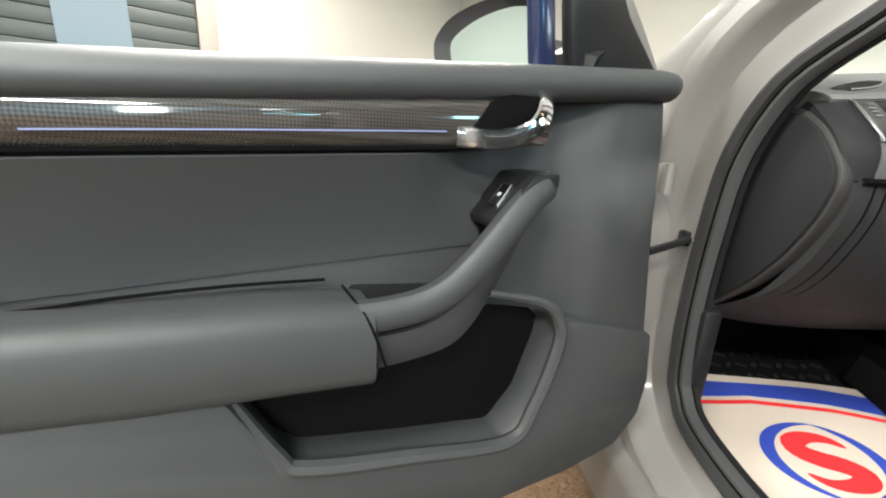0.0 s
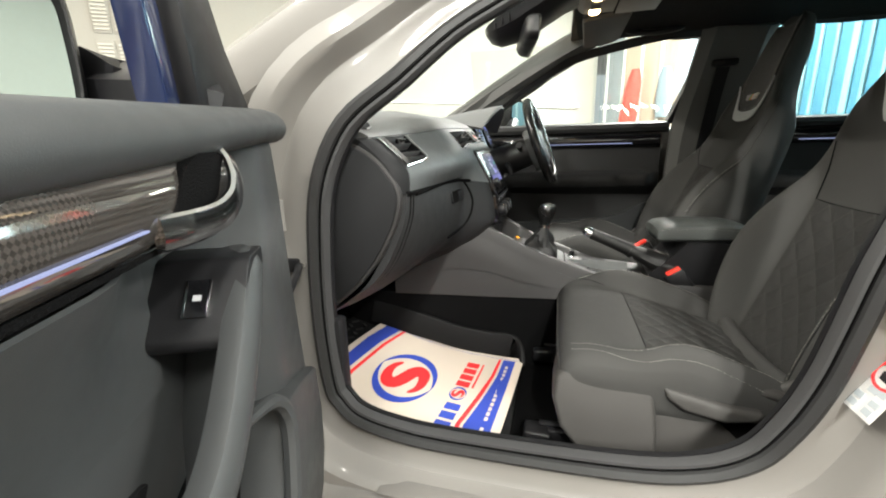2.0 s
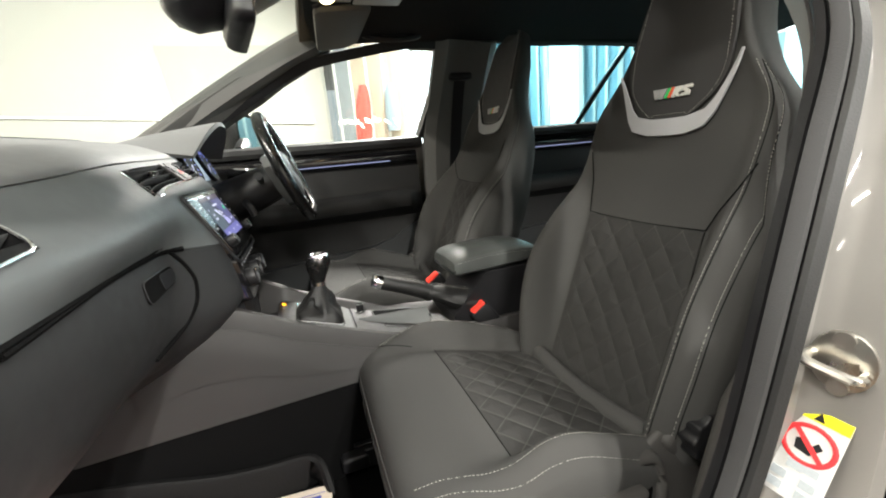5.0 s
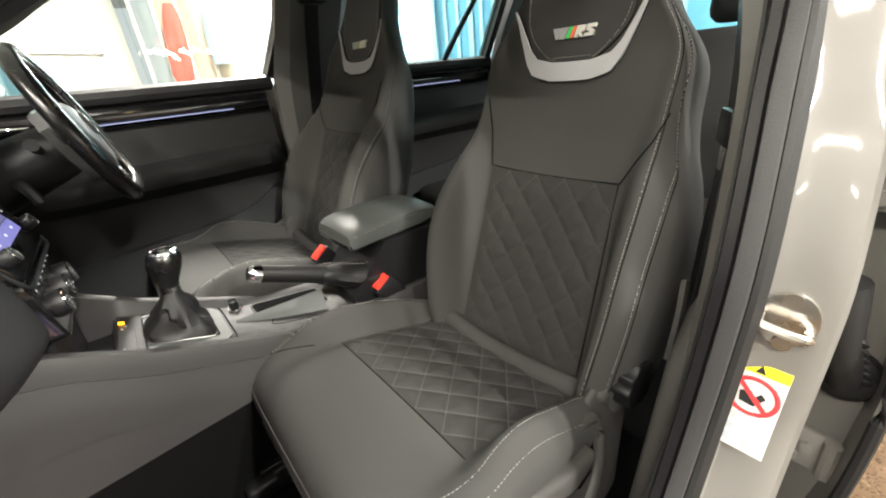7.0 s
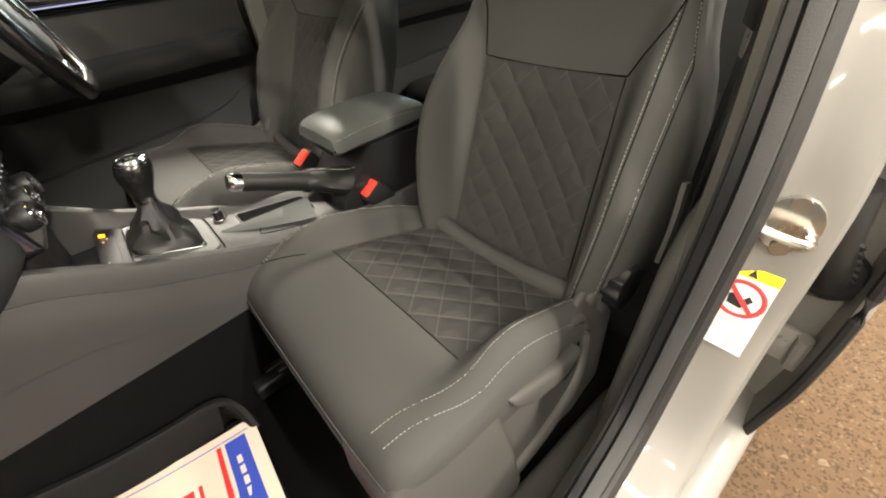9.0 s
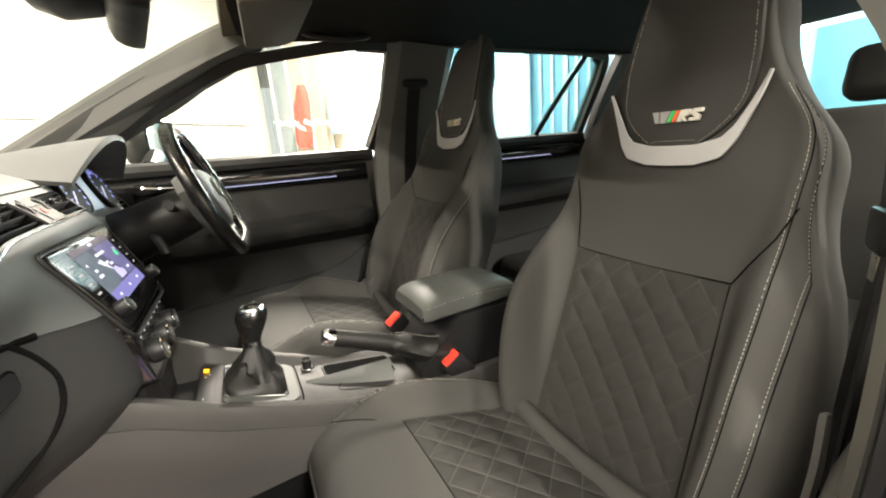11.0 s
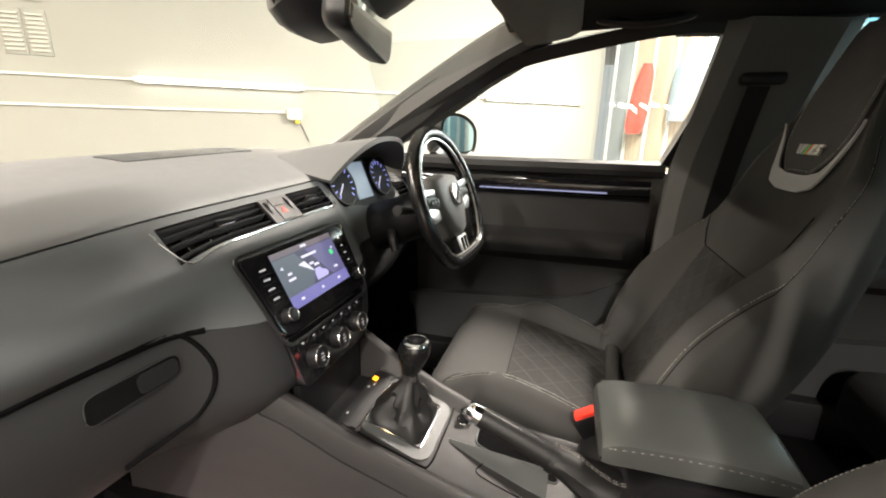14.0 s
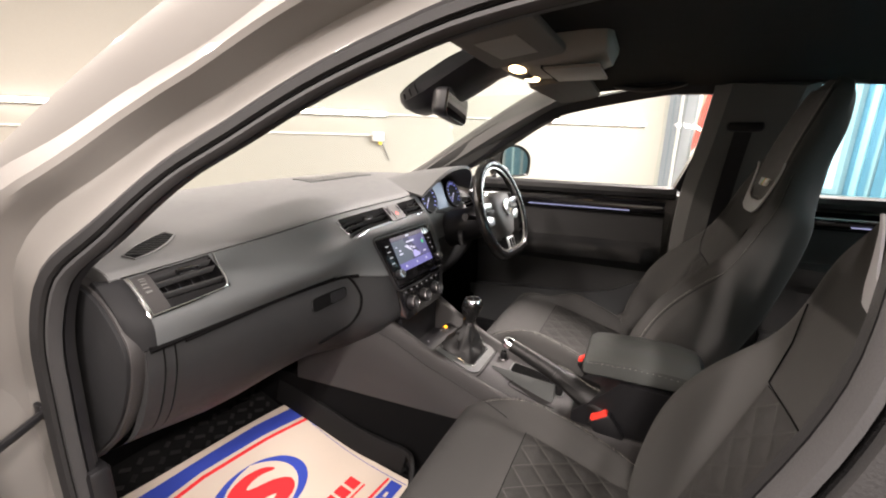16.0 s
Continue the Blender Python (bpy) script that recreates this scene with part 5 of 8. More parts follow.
for x, y, w in ((-0.062, -0.046, 0.005), (-0.062, -0.056, 0.009), (0.004, -0.028, 0.022), (0.0, -0.045, 0.006), (0.012, -0.05, 0.007), (-0.06, -0.093, 0.004), (0.0, -0.093, 0.003), (0.055, -0.093, 0.004), (0.0, -0.009, 0.008), (0.062, -0.07, 0.006)):
    upart("print_bar", box(x - w, x + w, y - 0.0022, y + 0.0022, 0.0053, 0.0057), LIT)
for s in (-1, 1):
    upart("arrow", prism([(s * 0.072, -0.03), (s * 0.079, -0.033), (s * 0.072, -0.036)], 0.0053, 0.0057), LIT)
for k in range(4):
    for s in (-1, 1):
        w = 0.007 if s < 0 else 0.003
        upart("key_mark", box(s * 0.112 - w, s * 0.112 + w, -0.0235 - k * 0.0165, -0.0205 - k * 0.0165, 0.004, 0.0045), KEY)
        upart("key_line", box(s * 0.111 - 0.013, s * 0.111 + 0.013, -0.0302 - k * 0.0165, -0.0296 - k * 0.0165, 0.004, 0.0045), PLASTIC_LIGHT)
for s in (-1, 1):
    kn = upart("knob", disc(0.0125, 0.018, pose(s * 0.112, -0.105, 0.013), 20, 0.0115, 0.002), BLACK, "black rotary knob")
    bm = tube([V(s * 0.112 + 0.0105 * math.cos(a), -0.105 + 0.0105 * math.sin(a), 0.0215) for a in [i * math.tau / 20 for i in range(20)]], 0.0012, 6, 1, True)
    upart("ring", bm, CHROME, "chrome ring", kn)

CLIM = Matrix.Translation((-0.009, 0.386, 0.792)) @ pose(0, 0, 0, 80, 0, 0)
climate = thing("climate_panel", (0, 0.39, 0.78), "black climate control panel with three chrome-ringed dials", "control panel")


def cpart(name, bm, mat, lab="", parent=None):
    bm.transform(CLIM)
    return part(name, bm, mat, parent or climate, lab)


cpart("panel", prism(rounded([(-0.126, 0.047), (0.126, 0.047), (0.106, -0.055), (-0.106, -0.055)], 0.012), -0.03, 0.004, None, 0.002), GLOSS)
for x in (-0.072, 0.0, 0.072):
    d = cpart("dial", disc(0.021, 0.02, pose(x, -0.012, 0.013), 24, 0.019, 0.002), BLACK, "black climate dial")
    cpart("ring", tube([V(x + 0.0185 * math.cos(a), -0.012 + 0.0185 * math.sin(a), 0.0225) for a in [i * math.tau / 24 for i in range(24)]], 0.0014, 6, 1, True), CHROME, "chrome ring", d)
    for k in range(3):
        cpart("mark", box(x - 0.003 - 0.002 * (k % 2), x + 0.003 + 0.002 * (k % 2), -0.008 - k * 0.006, -0.0065 - k * 0.006, 0.023, 0.0236), KEY, "", d)
for i in range(7):
    cpart("button", box(-0.105 + i * 0.0305, -0.079 + i * 0.0305, 0.014, 0.036, 0.004, 0.0055, 0.001), GLOSS)
    cpart("button_mark", box(-0.0945 + i * 0.0305, -0.0895 + i * 0.0305, 0.022, 0.0245, 0.0055, 0.006), KEY)

# glove box lid
GB = [(-0.655, 0.893), (-0.45, 0.896), (-0.34, 0.899), (-0.27, 0.899), (-0.252, 0.893), (-0.237, 0.877), (-0.227, 0.854), (-0.222, 0.825), (-0.23, 0.787), (-0.252, 0.752), (-0.33, 0.735)]
glove = thing("glove_box", (-0.45, 0.47, 0.75), "dark grey glove box lid with recessed latch", "glove box")


def on_face(x, z, lift):
    s = dash_section(max(-0.71, min(0.2, x)), 6, 11)
    best = min(range(len(s) - 1), key=lambda i: abs((s[i].z + s[i + 1].z) / 2 - z))
    a, b = s[best], s[best + 1]
    f = (z - a.z) / (b.z - a.z) if abs(b.z - a.z) > 1e-6 else 0
    p = a + (b - a) * max(-0.5, min(1.5, f))
    return V(x, p.y - lift, z)


# tube thickened so the seam also holds the groove's shade
part("lid_seam_shade", tube([on_face(x, z, -0.001) for x, z in GB], 0.0036, 6, 4), CARPET_SHADE, glove, "black tube for the seam and its groove's shade")
pill = rounded([(-0.372, 0.834), (-0.258, 0.838), (-0.254, 0.868), (-0.368, 0.868)], 0.013)
# black pad on the lid, painted as the recess's shade
part("latch_recess_shade", loft([[on_face(x, z, l) for x, z in pill] for l in (-0.004, 0.0015)]), CARPET_SHADE, glove, "black pad for the latch recess's shade")
part("latch", loft([[on_face(x, z, l) for x, z in rounded([(-0.312, 0.839), (-0.262, 0.841), (-0.259, 0.864), (-0.312, 0.865)], 0.009)] for l in (0.001, 0.004)]), BLACK, glove, "grey latch")
part("latch_rim", tube([on_face(x, z, 0.001) for x, z in pill], 0.0010, 6, 1, True, smooth=False), LOWER_SHADED, glove)

# instrument binnacle
def hood(u, v):
    x = 0.375 + 0.21 * (2 * u - 1)
    e = 1 - abs(2 * u - 1) ** 2.6
    return V(x, 0.66 - (0.225 - 0.05 * (1 - e)) * v, 1.09 + 0.06 * e * (0.35 + 0.65 * v ** 0.7) - 0.035 * (1 - e) * v)


part("instrument_hood", sheet(hood, 24, 8, 0.012), DASH_TOPLIT, dash, "soft grey instrument hood")
clus = thing("instrument_cluster", (0.375, 0.5, 1.0), "instrument cluster with lit blue-white dials", "instrument cluster")
CL = Matrix.Translation((0.375, 0.53, 1.042)) @ pose(0, 0, 0, 68, 0, 0)
for nm, bm, mat in (("backing", prism([(-0.19, 0.05), (0.19, 0.05), (0.195, -0.07), (0.16, -0.09), (-0.16, -0.09), (-0.195, -0.07)], -0.03, 0.0, None, 0.006), BLACK),
                    ("centre_display", box(-0.04, 0.04, -0.06, 0.04, 0.0, 0.003), glow("cluster_light", (0.16, 0.22, 0.3), 0.6))):
    bm.transform(CL)
    part(nm, bm, mat, clus)
for s in (-1, 1):
    bm = disc(0.056, 0.012, pose(s * 0.105, -0.012, 0.004), 28)
    bm.transform(CL)
    dial = part("dial", bm, TRIM, clus, "round gauge")
    bm = tube([V(s * 0.105 + 0.054 * math.cos(a), -0.012 + 0.054 * math.sin(a), 0.011) for a in [i * math.tau / 24 for i in range(24)]], 0.0025, 6, 1, True)
    bm.transform(CL)
    part("rim", bm, PLASTIC, dial)
    bms = []
    for i in range(13):
        a = radians(225 - i * 22.5)
        bms.append(box(-0.0012, 0.0012, 0.037, 0.048, 0.0102, 0.0112, m=pose(s * 0.105, -0.012, 0, 0, 0, math.degrees(a) - 90)))
    bm = join(*bms)
    bm.transform(CL)
    part("scale", bm, glow("dial_light", (0.25, 0.3, 0.85), 0.8) if s == -1 else bpy.data.materials["dial_light"], dial, "lit scale marks")
    bm = box(-0.0012, 0.0012, 0.0, 0.04, 0.011, 0.0125, m=pose(s * 0.105, -0.012, 0, 0, 0, 130))
    bm.transform(CL)
    part("needle", bm, glow("needle_light", (0.6, 0.6, 0.9), 0.6) if s == -1 else bpy.data.materials["needle_light"], dial)

WHEEL_PAD = material("airbag_pad_plastic", (0.075, 0.077, 0.077), 0.5, spread=0.08, grain=1200, bump=0.2, dist=0.0006)
# steering wheel and column
WHEEL = Matrix.Translation((0.385, 0.29, 0.985)) @ pose(0, 0, 0, 70, 0, -4)
wheel = thing("steering_wheel", (0.37, 0.26, 1.0), "black leather flat-bottomed steering wheel with silver spokes", "steering wheel")


def wpart(name, bm, mat, lab="", parent=None):
    bm.transform(WHEEL)
    return part(name, bm, mat, parent or wheel, lab)


rim_pts = []
for i in range(32):
    a = i * math.tau / 32 + math.pi / 2
    x, y = 0.178 * math.cos(a), 0.178 * math.sin(a)
    if y < -0.118:
        y = -0.118 - 0.034 * (1 - math.exp(-(-0.118 - y) / 0.026))
    rim_pts.append(V(x, y, 0.02))
wpart("rim", tube(rim_pts, 0.0178, 14, 2, True, up=V(0, 0, 1)), KNOB, "smooth black leather rim")
wpart("inner_rim", tube([V(p.x * 0.905, p.y * 0.905, 0.028) for p in rim_pts], 0.0026, 6, 2, True, up=V(0, 0, 1)), STEEL, "satin metal inner edge")
wpart("airbag_pad", loft([[V(1.18 * x * k, 1.18 * y * k - 0.004, d) for x, y in ((-0.075, 0.03), (-0.06, 0.055), (0, 0.062), (0.06, 0.055), (0.075, 0.03), (0.065, -0.02), (0.035, -0.065), (0, -0.075), (-0.035, -0.065), (-0.065, -0.02))] for k, d in ((1.08, -0.03), (1.10, 0.0), (1.06, 0.016), (0.95, 0.027), (0.75, 0.034), (0.3, 0.038))]), WHEEL_PAD, "grey airbag pad")
wpart("emblem", disc(0.027, 0.006, pose(0, 0.012, 0.040), 28, None, 0.002), STEEL, "round chrome emblem")
wpart("emblem_ring", tube([V(0.0265 * math.cos(a), 0.012 + 0.0265 * math.sin(a), 0.0425) for a in [i * math.tau / 24 for i in range(24)]], 0.0022, 6, 1, True), CHROME, "chrome rim of the emblem")
wpart("emblem_mark", prism([(-0.016, 0.002), (-0.004, 0.006), (0.008, 0.022), (0.016, 0.026), (0.012, 0.014), (0.002, 0.0), (-0.010, -0.004)], 0.0425, 0.0445), BLACK, "dark curved mark")
for s in (-1, 1):
    sp = wpart("spoke", prism([(s * 0.06, 0.03), (s * 0.16, 0.035), (s * 0.165, -0.005), (s * 0.07, -0.02)], -0.005, 0.018, None, 0.005), BLACK, "black side spoke")
    wpart("control_pad", prism([(s * 0.078, 0.02), (s * 0.14, 0.026), (s * 0.14, 0.002), (s * 0.08, -0.008)], 0.018, 0.024, None, 0.003), BLACK, "black control pad", sp)
    for k in range(3):
        wpart("control_button", disc(0.0065, 0.006, pose(s * (0.092 + 0.017 * k), 0.010, 0.0255), 12, None, 0.001), PLATE, "small grey button", sp)
    wpart("trim", prism([(s * 0.080, 0.040), (s * 0.160, 0.046), (s * 0.160, 0.030), (s * 0.135, 0.027), (s * 0.085, 0.024)], 0.012, 0.0235, None, 0.003), SATIN, "satin metal trim", sp)
    wpart("lower_trim", prism([(s * 0.085, -0.010), (s * 0.135, 0.0), (s * 0.150, -0.012), (s * 0.118, -0.038), (s * 0.088, -0.034)], 0.006, 0.0215, None, 0.003), SATIN, "satin metal lower trim", sp)
wpart("lower_spoke", prism([(-0.03, -0.07), (0.03, -0.07), (0.026, -0.142), (-0.026, -0.142)], 0.0, 0.02, None, 0.004), BLACK, "black lower spoke")
wpart("badge_frame", prism([(-0.029, -0.092), (0.029, -0.092), (0.025, -0.146), (-0.025, -0.146)], 0.016, 0.024, None, 0.003), SATIN, "satin metal badge frame")
for x0, x1 in ((-0.020, -0.004), (0.002, 0.018)):
    wpart("badge", prism([(x0, -0.098), (x1, -0.098), (x1 - 0.002, -0.134), (x0 + 0.002, -0.134)], 0.024, 0.0255, None, 0.001), GLOSS, "gloss black inlay")
col = thing("steering_column", (0.37, 0.38, 0.95), "black steering column shroud with stalks", "steering column")
bm = loft([[V(w * math.cos(k * math.tau / 14), h * math.sin(k * math.tau / 14) - 0.01, d) for k in range(14)] for w, h, d in ((0.062, 0.055, -0.02), (0.07, 0.06, -0.06), (0.075, 0.065, -0.14), (0.08, 0.07, -0.22))])
bm.transform(WHEEL)
part("shroud", bm, BLACK, col)
for s in (-1, 1):
    bm = tube([V(s * 0.06, 0.005, -0.06), V(s * 0.10, 0.01, -0.055), V(s * 0.165, 0.02, -0.045)], [0.008, 0.009, 0.012], 8, 4)
    bm.transform(WHEEL)
    part("stalk", bm, BLACK, col)
bm = tube([V(-0.075, -0.03, -0.13), V(-0.10, -0.045, -0.12), V(-0.105, -0.075, -0.12)], 0.011, 8, 4)
bm.transform(WHEEL)
part("ignition_lock", bm, BLACK, col)

# ---------------------------------------------------------------- front seats
def lerp_tab(tab, s):
    for (a, *p), (b, *q) in zip(tab, tab[1:]):
        if s <= b:
            f = max(0.0, min(1.0, (s - a) / (b - a)))
            return [x + (y - x) * f for x, y in zip(p, q)]
    return list(tab[-1][1:])


# along the back: half width, flat middle, crest of the bolster, its height, thickness, forward bend
BACK = [(-0.06, 0.225, 0.150, 0.185, 0.035, 0.12, 0.0), (0.0, 0.240, 0.155, 0.192, 0.058, 0.13, 0.0), (0.08, 0.258, 0.158, 0.205, 0.078, 0.145, 0.0), (0.18, 0.270, 0.158, 0.216, 0.090, 0.155, 0.0), (0.27, 0.272, 0.155, 0.217, 0.088, 0.155, 0.0), (0.35, 0.262, 0.150, 0.212, 0.068, 0.155, 0.0),
        (0.42, 0.245, 0.150, 0.203, 0.040, 0.15, 0.0), (0.47, 0.226, 0.160, 0.197, 0.020, 0.145, 0.0), (0.53, 0.214, 0.170, 0.194, 0.010, 0.14, 0.002), (0.60, 0.212, 0.170, 0.194, 0.008, 0.135, 0.005), (0.64, 0.198, 0.160, 0.183, 0.007, 0.125, 0.008), (0.70, 0.155, 0.125, 0.145, 0.006, 0.115, 0.012), (0.76, 0.130, 0.105, 0.120, 0.004, 0.10, 0.018),
        (0.83, 0.118, 0.095, 0.110, 0.002, 0.09, 0.024), (0.885, 0.102, 0.085, 0.097, 0.0, 0.07, 0.028), (0.915, 0.078, 0.06, 0.07, 0.0, 0.05, 0.028), (0.93, 0.045, 0.03, 0.04, 0.0, 0.02, 0.026)]
BACK_SMOOTH = [(p.x, p.y, p.z, q.x, q.y, q.z, r.x) for p, q, r in zip(*(smooth_path([V(*row) for row in rows], 4) for rows in ([r[:3] for r in BACK], [r[3:6] for r in BACK], [(r[6], 0, 0) for r in BACK])))]
AX = V(0, -0.31, 0.95).normalized()
FW = V(0, 0.95, 0.31).normalized()
BASE = V(-0.014, -0.285, 0.455)


def back_front(x, s, lift=0.0):
    w, xq, xc, b, th, fw = lerp_tab(BACK_SMOOTH, s)
    a = min(abs(x), w)
    dish = -0.014 * (1 - min(1.0, a / xq) ** 2)
    if a < xq:
        h = 0.0
    elif a < xc:
        h = b * ease((a - xq) / (xc - xq)) ** 0.85
    else:
        k = (a - xc) / (w - xc)
        h = b - (0.028 + 0.25 * b) * k ** 2.2
    return BASE + AX * s + V(x, 0, 0) + FW * (fw + h + dish + lift)


def back_ring(s, taper, n=44):
    w, xq, xc, b, th, fw = lerp_tab(BACK_SMOOTH, s)
    front = []
    for i in range(n + 1):
        f = 2 * i / n - 1
        f = math.copysign(1 - (1 - abs(f)) ** 1.35, f)
        front.append(back_front(w * f, s))
    edge = b - (0.028 + 0.25 * b)
    rear = []
    for k, d in ((1.004, 0.25), (1.0, 0.5), (0.985, 0.72), (0.93, 0.88), (0.8, 0.97), (0.5, 1.0), (0.0, 1.0)):
        rear.append((k, d))
    rear = rear + [(-k, d) for k, d in reversed(rear[:-1])]
    slim = 1 - taper * (0.13 * ease((s + 0.1) / 0.3) + 0.22 * ease((s - 0.5) / 0.2))
    return front + [BASE + AX * s + V(w * k * (1 - (1 - slim) * ease(d)), 0, 0) + FW * (fw + edge * (1 - d) - th * (1 - 0.12 * ease((s - 0.5) / 0.2)) * d) for k, d in rear]


# cushion: y, half width, centre height, bolster height, underside
CUSH = [(-0.34, 0.235, 0.445, 0.022, 0.40), (-0.28, 0.250, 0.468, 0.036, 0.405), (-0.20, 0.262, 0.494, 0.052, 0.41), (-0.10, 0.268, 0.523, 0.062, 0.42), (-0.02, 0.270, 0.545, 0.062, 0.43), (0.04, 0.270, 0.557, 0.048, 0.44), (0.085, 0.270, 0.563, 0.026, 0.445), (0.12, 0.269, 0.564, 0.009, 0.448), (0.150, 0.266, 0.558, 0.002, 0.448), (0.172, 0.260, 0.542, 0.0, 0.448), (0.184, 0.253, 0.515, 0.0, 0.449), (0.186, 0.247, 0.482, 0.0, 0.45), (0.180, 0.240, 0.455, 0.0, 0.452)]


def cush_top(x, y, lift=0.0, row=None):
    w, zc, b, zb = row or lerp_tab(CUSH[:9], y)
    a = min(abs(x), w)
    if x < 0:
        b *= 1 - 0.85 * ease((y + 0.08) / 0.15)
    if a < 0.192:
        h = 0.004 * (1 - (a / 0.192) ** 2)
    elif a < 0.226:
        h = b * ease((a - 0.192) / 0.034) ** 0.8
    else:
        h = b
    if a > 0.226:
        h -= (0.020 + 0.42 * b) * ((a - 0.226) / (w - 0.226 + 1e-6)) ** 2.2
    return V(x, y, zc + h + lift)


def cush_ring(row, n=44):
    y, w, zc, b, zb = row
    top = []
    for i in range(n + 1):
        f = 2 * i / n - 1
        f = math.copysign(1 - (1 - abs(f)) ** 1.35, f)
        top.append(cush_top(w * f, y, 0, (w, zc, b, zb)))
    low = []
    for sg in (1, -1):
        side = top[-1].z if sg > 0 else top[0].z
        flank = [V(sg * w * k, y, z) for k, z in ((1.006, side - (side - zb) * 0.3), (1.0, side - (side - zb) * 0.65), (0.97, zb + (side - zb) * 0.08), (0.90, zb))]
        low += flank + [V(0, y, zb)] if sg > 0 else flank[::-1]
    return top + low


QX, QY = 0.068, 0.071


def quilt(px, py):
    """Height of the quilting: pillows between two sets of crossing seams."""
    a, b = px / QX + py / QY, px / QX - py / QY
    s = min(abs(a - round(a)), abs(b - round(b)))
    return 0.0040 * min(1.0, s / 0.32) ** 0.8


def quilt_lines(place, half, length, out_dir):
    """The sewn lines of the quilting, laid on place(x, y); half: the panel's half width at y."""
    lines = []
    for s in (-1, 1):
        for k in range(-12, 13):
            pts, out = [], bmesh.new()
            for i in range(61):
                y = length * i / 60
                x = QX * (k - s * y / QY)
                pts.append(place(x, y) if abs(x) < half(y) else None)
            for p, q in zip(pts, pts[1:]):
                if p is None or q is None:
                    continue
                t = (q - p).normalized()
                w = t.cross(out_dir).normalized() * 0.0013
                n = w.cross(t).normalized() * 0.0008
                vs = [out.verts.new(c) for c in (p - w, p + n, p + w, q - w, q + n, q + w)]
                out.faces.new((vs[0], vs[1], vs[4], vs[3]))
                out.faces.new((vs[1], vs[2], vs[5], vs[4]))
            if len(out.faces) > 6:
                bmesh.ops.remove_doubles(out, verts=out.verts, dist=0.00005)
                lines.append(out)
    return lines


def dashes(curve, step=0.006, lift=V(0, 0, 0), r=0.00042):
    """Short stitches along a path."""
    bms, run = [], 0.0
    for a, b in zip(curve, curve[1:]):
        d = (b - a).length
        while run < d:
            p = a + (b - a) * (run / d)
            q = a + (b - a) * min(1.0, (run + step * 0.62) / d)
            bms.append((p + lift, q + lift))
            run += step
        run -= d
    out = bmesh.new()
    for p, q in bms:
        t = (q - p)
        if t.length < 1e-5:
            continue
        t.normalize()
        s = t.orthogonal().normalized() * r
        w = t.cross(s)
        rows = [[out.verts.new(c + o) for o in (s, w, -s, -w)] for c in (p, q)]
        for k in range(4):
            out.faces.new((rows[0][k], rows[0][(k + 1) % 4], rows[1][(k + 1) % 4], rows[1][k]))
    return out


